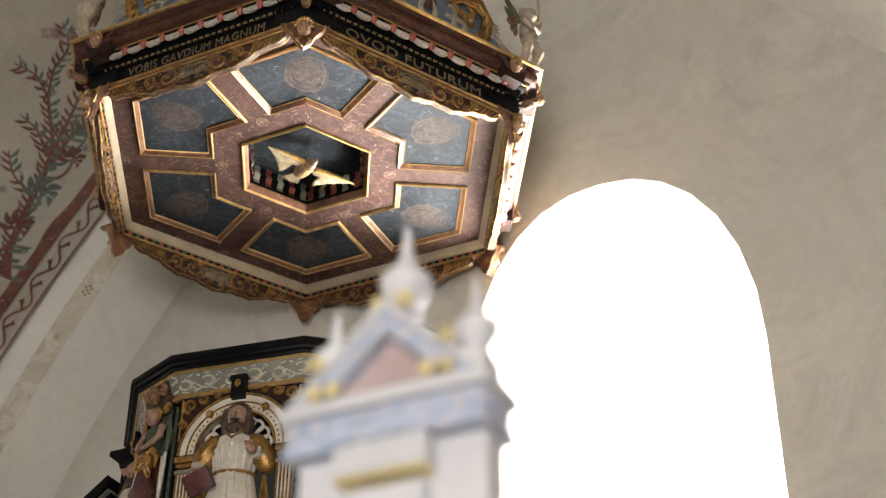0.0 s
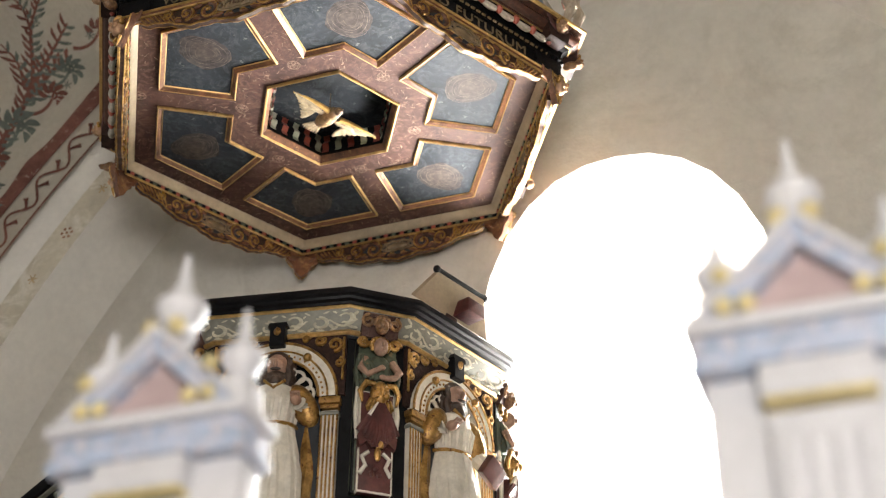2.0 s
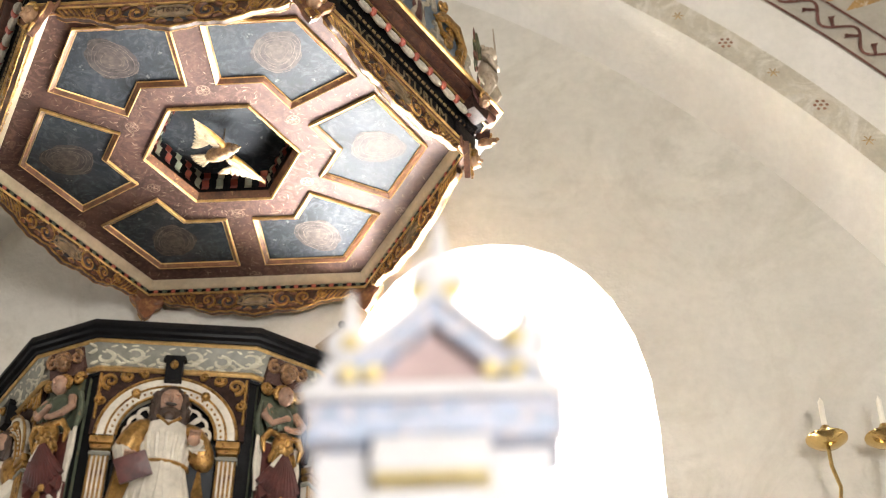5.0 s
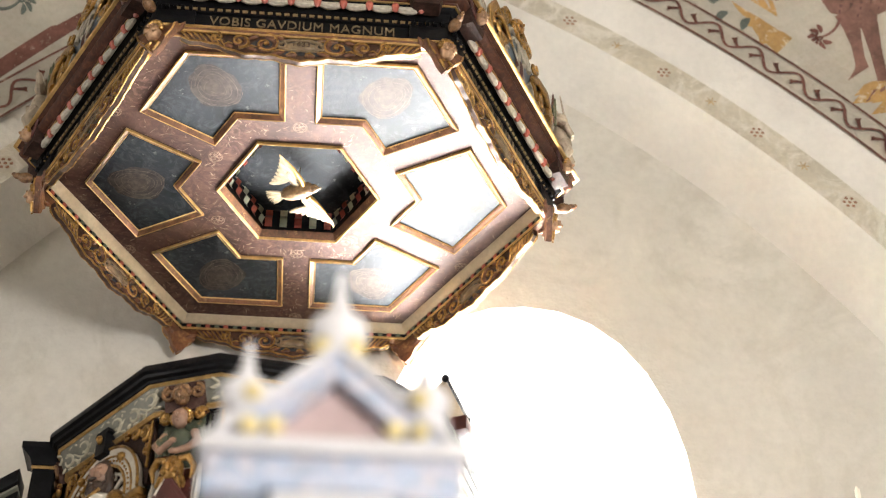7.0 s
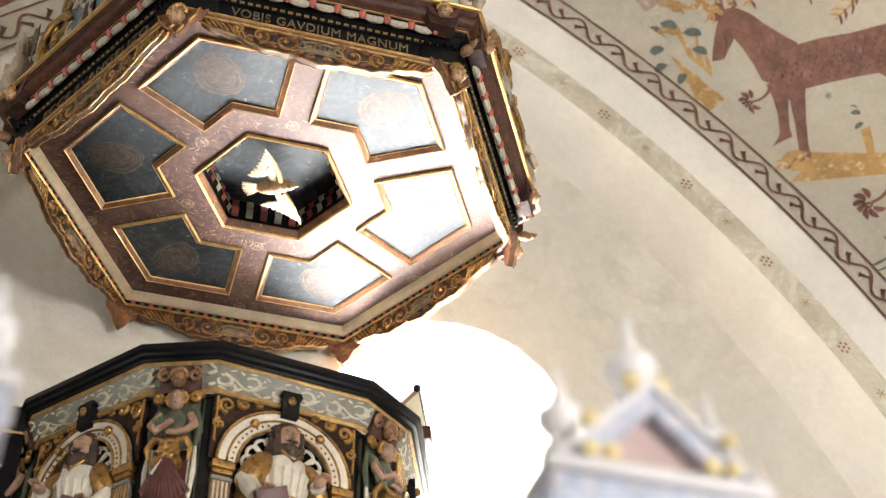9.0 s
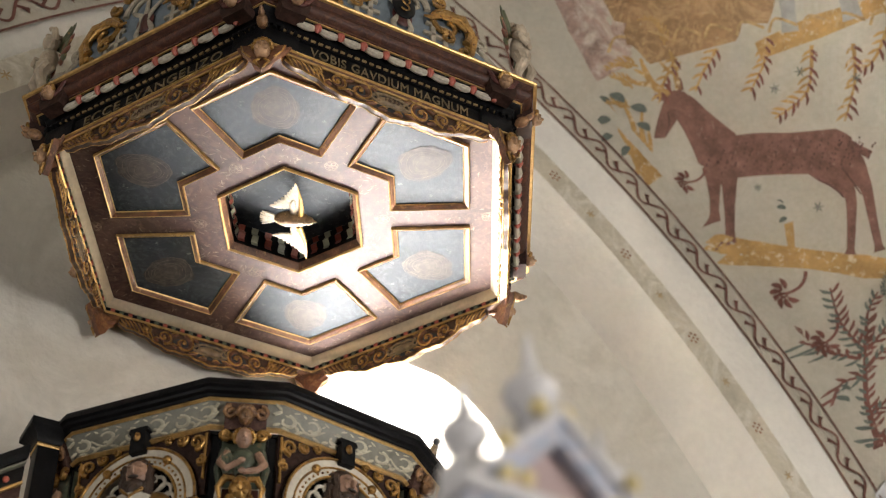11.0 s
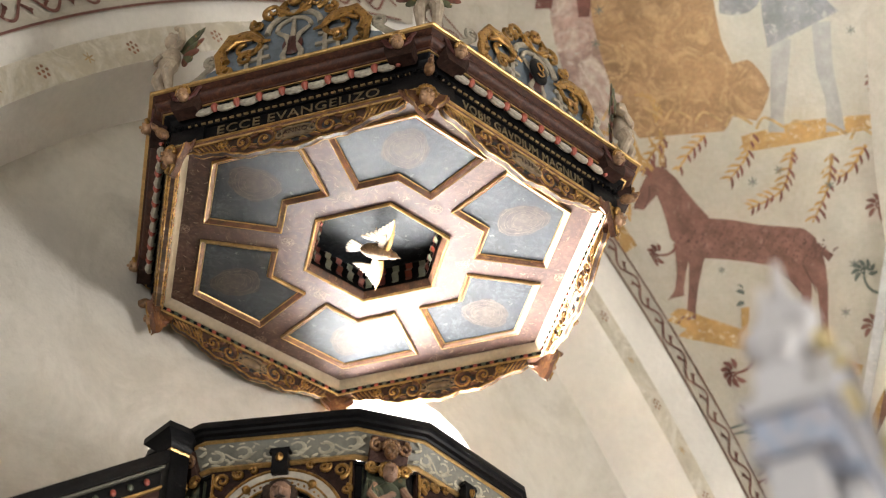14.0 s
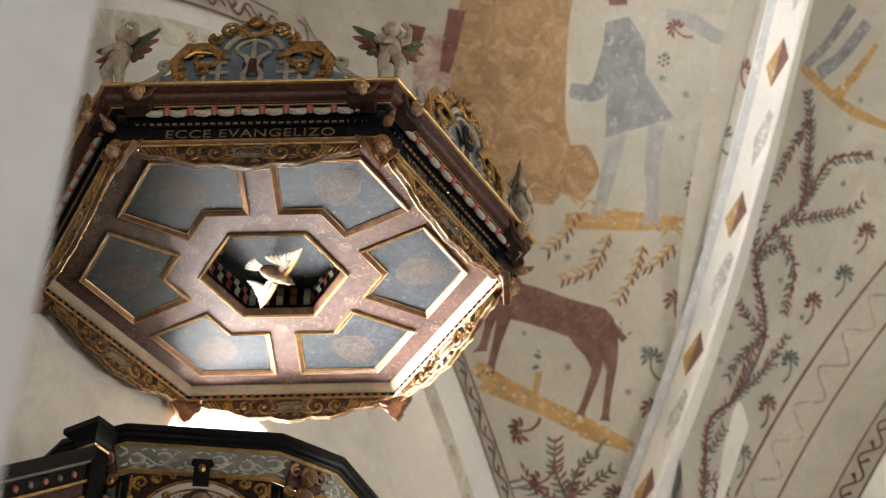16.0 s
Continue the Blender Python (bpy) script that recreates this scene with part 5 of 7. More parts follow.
# carved figures in the niches and on the corners: one plain mesh each, several paints
def figure(label, m, book_side=1, beard=True, tilt=0):
    bm = bmesh.new()
    marks = []

    def start():
        marks.append(len(bm.faces))

    # 0 ivory robe, 1 gold cloak, 2 flesh, 3 hair brown, 4 wine red, 5 green
    def done(i):
        s = marks.pop()
        bm.faces.ensure_lookup_table()
        for f in bm.faces[s:]:
            f.material_index = i

    start()
    lathe(bm, [(0.085, -0.62), (0.088, -0.40), (0.080, -0.27), (0.062, -0.195), (0.060, -0.18), (0.070, -0.12), (0.060, -0.070), (0.026, -0.045)], n=22)
    for j in range(15):
        a = 2 * math.pi * j / 15 + 0.12 * math.sin(3.1 * j)
        tube(bm, [(0.058 * math.cos(a), 0.058 * math.sin(a), -0.19), (0.080 * math.cos(a + 0.05), 0.080 * math.sin(a + 0.05), -0.34), (0.086 * math.cos(a + 0.1), 0.086 * math.sin(a + 0.1), -0.60)], [0.006, 0.013 + 0.004 * (j % 3), 0.018], 6)
    for j in range(9):
        a = math.pi + math.pi * (j + 0.5) / 9
        tube(bm, [(0.034 * math.cos(a), 0.030 * math.sin(a) - 0.004, -0.052), (0.071 * math.cos(a), 0.069 * math.sin(a), -0.12), (0.060 * math.cos(a), 0.060 * math.sin(a), -0.182)], [0.004, 0.0075, 0.005], 6)
    done(0)
    for sgn in (-1, 1):
        start()
        hx = sgn * (0.085 if sgn == book_side else 0.070)
        hz = -0.215 if sgn == book_side else -0.135
        tube(bm, [(sgn * 0.058, 0, -0.085), (sgn * 0.105, -0.010, -0.150), (hx * 1.1, -0.060, hz)], [0.030, 0.030, 0.022], 10)
        done(0)
        start()
        ball(bm, (sgn * 0.082, -0.010, -0.118), (0.040, 0.044, 0.074), 12, 8, pose(0, 0, 0, 0, -sgn * 28, 0))
        for j in range(4):
            tube(bm, [(sgn * (0.055 + 0.012 * j), -0.028 + 0.012 * j, -0.070), (sgn * (0.092 + 0.008 * j), -0.036 + 0.012 * j, -0.120), (sgn * 0.100, -0.030 + 0.01 * j, -0.165)], [0.006, 0.009, 0.005], 6)
        tube(bm, [(sgn * 0.088, 0.02, -0.10), (sgn * 0.105, 0.01, -0.30), (sgn * 0.080, -0.01, -0.58)], [0.024, 0.028, 0.030], 8)
        done(1)
        start()
        ball(bm, (hx, -0.085, hz), (0.017, 0.022, 0.015), 10, 8)
        for j in range(4):
            tube(bm, [(hx - 0.010 + 0.007 * j, -0.095, hz), (hx - 0.010 + 0.007 * j, -0.118, hz + 0.008)], 0.0042, 6)
        done(2)
    start()
    tube(bm, [(0.066 * math.cos(a), 0.060 * math.sin(a), -0.185 + 0.006 * math.sin(a)) for a in [2 * math.pi * j / 18 for j in range(19)]], 0.006, 6)
    tube(bm, [(-0.03, -0.05, -0.055), (0.0, -0.064, -0.085), (0.03, -0.05, -0.055)], 0.005, 6)
    done(1)
    start()
    ball(bm, (0, -0.016, 0.002), (0.034, 0.038, 0.046), 14, 10)
    lathe(bm, [(0.022, 0), (0.020, 0.05)], (0, -0.004, -0.065), 10)
    ball(bm, (0, -0.056, 0.000), (0.007, 0.011, 0.014), 8, 6)
    for sgn in (-1, 1):
        ball(bm, (sgn * 0.014, -0.045, -0.006), (0.010, 0.008, 0.010), 8, 6)
        ball(bm, (sgn * 0.013, -0.048, 0.016), (0.010, 0.006, 0.005), 8, 6)
    done(2)
    start()
    for j in range(16):
        a = math.pi * (j / 15) * 1.3 - 0.47
        for q in range(3):
            ball(bm, (0.036 * math.cos(a) * (1 + 0.1 * q), 0.012 + 0.020 * math.sin(a) - 0.012, 0.034 - 0.030 * q + 0.010 * math.sin(a)), 0.0125, 8, 6)
    ball(bm, (0, 0.000, 0.032), (0.041, 0.042, 0.027), 14, 8)
    for sgn in (-1, 1):
        for q in range(4):
            x0 = sgn * (0.034 + 0.005 * (q % 2))
            tube(bm, [(x0 + 0.004 * sgn * math.sin(2.2 * w + q), -0.024 + 0.014 * q, 0.030 - 0.017 * w) for w in range(7)], [0.010, 0.012, 0.013, 0.012, 0.012, 0.011, 0.006], 7)
        for q in range(8):
            ball(bm, (sgn * (0.040 + 0.005 * (q % 2)), -0.016 + 0.008 * (q % 3), 0.026 - 0.013 * q), 0.0105, 7, 5)
    if beard:
        for j in range(9):
            a = math.pi * j / 8
            ball(bm, (0.026 * math.cos(a), -0.040 + 0.01 * abs(math.cos(a)), -0.030 - 0.018 * math.sin(a)), 0.0105, 8, 6)
        ball(bm, (0, -0.044, -0.054), (0.018, 0.014, 0.022), 10, 6)
        ball(bm, (0, -0.036, -0.034), (0.027, 0.018, 0.018), 10, 6)
        ball(bm, (0, -0.053, -0.018), (0.016, 0.006, 0.005), 8, 6)
    done(3)
    start()
    vs = box(bm, -0.042, 0.042, -0.012, 0.012, -0.032, 0.032, 0.003)
    bmesh.ops.transform(bm, matrix=pose(book_side * 0.072, -0.105, -0.245, 25, 20 * book_side, 15 * book_side), verts=vs)
    done(4)
    ob = new("carved_saint_figure", mesh_of("carved_saint_figure", bm, [WHITE, GOLD, FLESH, HAIR, DARKRED, GREEN]))
    ob.matrix_basis = m @ pose(0, 0, 0, 0, 0, tilt) @ Matrix.Scale(1.15, 4)
    return tagged(ob, label, "carved figure", "figures on the pulpit")


HAIR = material("dark_brown_carved_paint", (0.060, 0.034, 0.022), 0.5, vary=0.3, scale=30, fine=80, bump=0.3)
PM = pulpit.matrix_basis.copy()
figure("carved wooden robed figure in ivory and gold with red book", PM @ turn(0) @ pose(0, -BODY_D - 0.010, 2.900), -1, True, 8)
figure("carved wooden robed figure in ivory and gold raising one hand", PM @ turn(1) @ pose(0, -BODY_D - 0.010, 2.904), 1, True, -6)
figure("carved wooden bearded figure with red book before shell niche", PM @ turn(-1) @ pose(0, -BODY_D - 0.010, 2.900), 1, True, 12)
figure("carved wooden robed figure in a niche beside the wall", PM @ turn(-2) @ pose(0, -BODY_D - 0.010, 2.897), 1, True, -6)


def herm(label, m):
    bm = bmesh.new()

    def add(i, fn):
        s = len(bm.faces)
        fn()
        bm.faces.ensure_lookup_table()
        for f in bm.faces[s:]:
            f.material_index = i

    # 0 ivory, 1 gold, 2 flesh, 3 wine red, 4 green, 5 black
    add(5, lambda: box(bm, -0.074, 0.074, -0.008, 0.03, -0.52, 0.045, 0.008))
    add(4, lambda: ball(bm, (0, -0.026, -0.075), (0.042, 0.030, 0.052), 12, 8))
    add(4, lambda: [tube(bm, [(-0.052, -0.020, -0.030), (-0.058 + 0.012 * j, -0.046, -0.080), (-0.046 + 0.018 * j, -0.050, -0.130)], [0.012, 0.014, 0.008], 7) for j in range(3)])
    add(2, lambda: (ball(bm, (0, -0.045, 0.002), (0.025, 0.027, 0.034), 12, 8), ball(bm, (0, -0.073, 0.000), (0.005, 0.008, 0.010), 6, 5),
                    ball(bm, (0.009, -0.066, 0.010), (0.006, 0.004, 0.003), 6, 5), ball(bm, (-0.009, -0.066, 0.010), (0.006, 0.004, 0.003), 6, 5), ball(bm, (0, -0.066, -0.016), (0.009, 0.005, 0.003), 6, 5)))
    add(1, lambda: [ball(bm, (0.029 * math.cos(a), -0.036, 0.012 + 0.026 * math.sin(a)), 0.010, 8, 6) for a in [-0.6 + (math.pi + 1.2) * j / 10 for j in range(11)]])
    for sgn in (-1, 1):
        add(1, lambda: tube(bm, spiral(sgn * 0.056, 0.024, 0.020, 0.004, 0, sgn * 1.4, -0.026, 14), 0.0085, 7))
        add(2, lambda: tube(bm, [(sgn * 0.046, -0.030, -0.045), (sgn * 0.066, -0.048, -0.090), (sgn * 0.046, -0.064, -0.118), (sgn * 0.006, -0.072, -0.112 - 0.018 * sgn)], [0.014, 0.013, 0.011, 0.009], 8))
        add(2, lambda: ball(bm, (sgn * 0.002, -0.074, -0.110 - 0.018 * sgn), (0.013, 0.008, 0.010), 8, 6))
        add(4, lambda: tube(bm, [(sgn * 0.058, -0.010, -0.02), (sgn * 0.072, -0.012, -0.09), (sgn * 0.064, -0.016, -0.15)], [0.010, 0.013, 0.008], 8))
    # gilt horned mask
    add(1, lambda: (ball(bm, (0, -0.052, -0.180), (0.034, 0.030, 0.046), 12, 8), ball(bm, (0, -0.084, -0.185), (0.008, 0.010, 0.016), 8, 6)))
    for sgn in (-1, 1):
        add(1, lambda: (ball(bm, (sgn * 0.015, -0.078, -0.170), (0.010, 0.006, 0.006), 8, 6), ball(bm, (sgn * 0.017, -0.074, -0.196), (0.012, 0.009, 0.011), 8, 6)))
        add(1, lambda: tube(bm, [(sgn * 0.018, -0.060, -0.150), (sgn * 0.048, -0.056, -0.146), (sgn * 0.066, -0.050, -0.175), (sgn * 0.058, -0.048, -0.215)], [0.009, 0.012, 0.010, 0.004], 8))
        add(1, lambda: [tube(bm, [(sgn * (0.012 + 0.010 * j), -0.062, -0.205), (sgn * (0.018 + 0.012 * j), -0.058, -0.235), (sgn * (0.014 + 0.012 * j), -0.050, -0.265 + 0.010 * j)], [0.006, 0.008, 0.003], 6) for j in range(3)])
        add(0, lambda: tube(bm, [(sgn * 0.066, -0.016, -0.14), (sgn * 0.070, -0.024, -0.24), (sgn * 0.064, -0.024, -0.34)], [0.006, 0.010, 0.007], 7))
    add(0, lambda: box(bm, -0.060, 0.060, -0.026, 0.02, -0.52, -0.16, 0.006))
    # red drapery gathered under the mask
    for j in range(11):
        f = -1 + 2 * j / 10
        add(3, lambda: tube(bm, [(0.008 * f, -0.070, -0.222), (0.034 * f, -0.062, -0.270), (0.066 * f, -0.042, -0.318 - 0.050 * (1 - abs(f)))], [0.006, 0.012, 0.011], 7))
    add(3, lambda: plate(bm, [(-0.066, -0.330), (-0.012, -0.232), (0.012, -0.232), (0.066, -0.330), (0.060, -0.372), (0.036, -0.350), (0.020, -0.372), (0.0, -0.360), (-0.020, -0.372), (-0.036, -0.350), (-0.060, -0.372)], -0.048, -0.026))
    add(1, lambda: (ball(bm, (0, -0.052, -0.395), (0.012, 0.010, 0.026), 8, 6), ball(bm, (0.01, -0.05, -0.36), (0.011, 0.008, 0.014), 8, 6)))
    for sgn in (-1, 1):
        add(0, lambda: tube(bm, [(sgn * 0.024, -0.030, -0.38), (sgn * 0.046, -0.032, -0.40), (sgn * 0.034, -0.032, -0.43), (sgn * 0.052, -0.030, -0.46)], 0.007, 6))
    add(3, lambda: [ball(bm, (x, -0.028, z), (0.011, 0.006, 0.011), 8, 6) for x, z in ((0, -0.435), (-0.012, -0.455), (0.012, -0.455))])
    ob = new("carved_herm_figure", mesh_of("carved_herm_figure", bm, [WHITE, GOLD, FLESH, DARKRED, GREEN, BLACK]))
    ob.matrix_basis = m
    return tagged(ob, label, "carved figure", "corner figures of the pulpit")


CD = BODY_D * 1.0 + 0.028
for k in (-2, -1, 0, 1):
    a = pose(0, 0, 0, 0, 0, 60 * k + 30)
    herm("carved corner figure with gilt mask, red drapery and ivory base", PM @ a @ pose(0, -CD - 0.02, 2.968))
# winged masks on the frieze at the cut corners
hp = bmesh.new()
box(hp, -0.075, 0.075, -0.006, 0.03, -0.052, 0.048, 0.004)
mask_board = part("mask_block", hp, MARBLE, pulpit, "dark red-brown corner block of the frieze", pose(0, 0, -9))
hm = bmesh.new()
ball(hm, (0, -0.024, -0.006), (0.027, 0.028, 0.032), 14, 10)
for sgn in (-1, 1):
    ball(hm, (0.013 * sgn, -0.044, -0.012), (0.010, 0.008, 0.010), 8, 6)
    tube(hm, spiral(sgn * 0.054, 0.012, 0.026, 0.006, math.pi * 0.5, -sgn * 1.3, -0.010, 16), 0.0075, 7)
for j in range(9):
    a = math.pi * j / 8
    ball(hm, (0.028 * math.cos(a), -0.022, 0.006 + 0.026 * math.sin(a)), 0.0115, 8, 6)
ball(hm, (0, -0.052, -0.006), (0.005, 0.008, 0.009), 6, 5)
mask_h = part("gilt_mask", hm, CHERUB, mask_board, "gilt carved mask with curled wings")
for n_, k in enumerate((-2, -1, 0, 1)):
    mm = pose(0, 0, 0, 0, 0, 60 * k + 30) @ pose(0, -0.682, 3.056, 20) @ Matrix.Scale(0.86, 4)
    if n_ == 0:
        mask_board.matrix_basis = mm
    else:
        c = again(mask_board, mm)
        g_ = new("gilt_mask", mask_h.data)
        g_.parent = c
        tagged(g_, mask_h["label"])

# reading desk on the rim
desk = thing("reading_desk", "pale tilted reading desk with a dark rail on the pulpit rim", "lectern", Matrix.Translation((0.590, -0.046, 3.342)) @ pose(0, 0, 0, 0, 0, 68))
dk = bmesh.new()
top_edge, low_edge = ((-0.125, 0.0, 0.0), (0.125, 0.0, 0.0)), ((0.200, 0.050, -0.115), (-0.200, 0.050, -0.115))
under = [dk.verts.new(p) for p in (*top_edge, *low_edge)]
over = [dk.verts.new((x, y + 0.012, z + 0.012)) for x, y, z in (*top_edge, *low_edge)]
dk.faces.new(under)
dk.faces.new(over[::-1])
for i in range(4):
    dk.faces.new((under[i], over[i], over[(i + 1) % 4], under[(i + 1) % 4]))
part("desk_board", dk, PAPER, desk, "pale trapezoid desk board")
dr = bmesh.new()
tube(dr, [(-0.125, 0.004, 0.012), (0.130, 0.004, 0.012)], 0.010, 10)
for x in (-0.130, 0.132):
    ball(dr, (x, 0.004, 0.012), 0.014, 10, 8)
part("desk_rail", dr, BLACK, desk, "dark turned rail")
dbk = bmesh.new()
box(dbk, 0.005, 0.095, -0.028, 0.048, -0.105, -0.050, 0.005)
part("desk_bracket", dbk, DARKRED, desk, "red-brown bracket block")
dw = bmesh.new()
box(dw, -0.03, 0.03, 0.046, 0.075, -0.190, -0.095, 0.003)
part("desk_foot", dw, DARKWOOD, desk, "dark wooden foot on the rim")
dw = bmesh.new()
tube(dw, [(0.15, 0.046, -0.120), (0.19, 0.030, -0.134), (0.225, 0.040, -0.108)], 0.0018, 5)
part("desk_cable", dw, BLACK, desk, "thin dark cable")

# stair parapet and the newel at the pulpit's side
stair = thing("stair_parapet", "black and brown painted stair parapet rising to the pulpit", "stair parapet", pose(-0.82, 0.06, 3.0, 0, 0, 0))


def slope(name, x0, x1, y0, y1, z0, z1, mat, label="", bevel=0.003, parent=None):
    bm = bmesh.new()
    box(bm, x0, x1, y0, y1, z0, z1, bevel)
    for v in bm.verts:
        v.co.z += v.co.x * 0.74
    return part(name, bm, mat, parent or stair, label)


slope("handrail", -2.3, 0.0, -0.055, 0.06, -0.005, 0.045, BLACK, "black moulded handrail")
slope("rail_line", -2.3, 0.0, -0.040, 0.05, -0.016, -0.006, FRIEZE, "grey fillet")
slope("block_frieze", -2.3, 0.0, -0.020, 0.04, -0.075, -0.017, BLACK, "black frieze with red and green blocks")
bd_ = bmesh.new()
ball(bd_, (0, 0, 0), (0.011, 0.008, 0.012), 8, 6)
s1 = part("stair_block", bd_.copy(), RED, stair, "small red boss", pose(0, 0, -9))
s2 = part("stair_block", bd_, GREEN, stair, "small green boss", pose(0, 0, -9))
for i in range(40):
    x = -0.05 - 0.055 * i
    mm = pose(x, -0.024, -0.046 + 0.74 * x)
    if i < 2:
        (s1, s2)[i].matrix_basis = mm
    else:
        again((s1, s2)[i % 2], mm)
slope("gilt_line", -2.3, 0.0, -0.034, 0.04, -0.088, -0.076, GOLDLINE, "gilt line")
slope("brown_band", -2.3, 0.0, -0.022, 0.04, -0.135, -0.089, MARBLE, "brown marbled band")
slope("gilt_line", -2.3, 0.0, -0.034, 0.04, -0.148, -0.136, GOLDLINE, "gilt line")
slope("panel_field", -2.3, 0.0, -0.012, 0.04, -0.95, -0.149, STEEL, "blue-grey parapet panel")
slope("ivory_frame", -2.3, -0.02, -0.026, 0.03, -0.185, -0.150, CREAM, "ivory frame")
for x in (-0.10, -0.75, -1.4, -2.05):
    slope("ivory_stile", x - 0.03, x + 0.03, -0.027, 0.03, -0.94, -0.186, CREAM, "ivory stile")
lowb = bmesh.new()
plate(lowb, [(-2.3, -3.0), (0.0, -3.0), (0.0, -0.94), (-2.3, -0.94 - 1.70)], 0.0, 0.05)
part("stair_side", lowb, OAK, stair, "plain dark stair side")
newel = thing("newel_post", "black capped newel post where the stair meets the pulpit", "newel post", pose(-0.755, 0.085, 2.985))
nc = bmesh.new()
moulding(nc, [(-0.075, -0.075), (0.075, -0.075), (0.075, 0.075), (-0.075, 0.075)], [(0.0, 0.165), (0.0, 0.145), (0.028, 0.120), (0.034, 0.100), (0.060, 0.085), (0.066, 0.07)])
nc.faces.new([nc.verts.new((x, y, 0.166)) for x, y in ((-0.075, -0.075), (0.075, -0.075), (0.075, 0.075), (-0.075, 0.075))])
part("newel_cap", nc, BLACK, newel, "black moulded cap")
ng = bmesh.new()
moulding(ng, [(-0.038, -0.038), (0.038, -0.038), (0.038, 0.038), (-0.038, 0.038)], [(0.0, 0.098), (-0.003, 0.092), (0.0, 0.086)])
part("gilt_line", ng, GOLDLINE, newel)
ns = bmesh.new()
box(ns, -0.036, 0.036, -0.036, 0.036, -1.9, 0.10, 0.004)
part("newel_shaft", ns, BLACK, newel, "black shaft")

# ---------- wall sconce ----------
sconce = thing("wall_sconce", "polished brass wall sconce with white candles", "wall sconce", pose(2.375, 0.895, 3.02))
sp_ = bmesh.new()
lathe(sp_, [(0.15, 0.0), (0.15, 0.006), (0.12, 0.012), (0.09, 0.03), (0.04, 0.04), (0.02, 0.06), (0.004, 0.075)], (0, 0, 0), 28, pose(0, 0, 0, 90))
part("back_plate", sp_, BRASS, sconce, "round brass back plate")
for sgn in (-1, 1):
    arm = bmesh.new()
    tube(arm, [(0, -0.05, 0.0), (sgn * 0.04, -0.10, -0.03), (sgn * 0.11, -0.15, 0.03), (sgn * 0.09, -0.16, 0.16), (sgn * 0.035 + sgn * 0.075, -0.16, 0.25), (sgn * 0.11, -0.16, 0.34)], 0.008, 8)
    ar = part("arm", arm, BRASS, sconce, "curved brass arm")
    pan = bmesh.new()
    lathe(pan, [(0.012, 0.33), (0.05, 0.34), (0.078, 0.362), (0.080, 0.368), (0.05, 0.352), (0.02, 0.352), (0.018, 0.38), (0.024, 0.40), (0.016, 0.42)], (sgn * 0.11, -0.16, 0), 22)
    part("drip_pan", pan, BRASS, ar, "brass drip pan")
    cn = bmesh.new()
    lathe(cn, [(0.011, 0.40), (0.011, 0.53), (0.008, 0.535), (0.001, 0.55)], (sgn * 0.11, -0.16, 0), 12)
    part("candle", cn, WAX, ar, "white candle")

# ---------- pews ----------


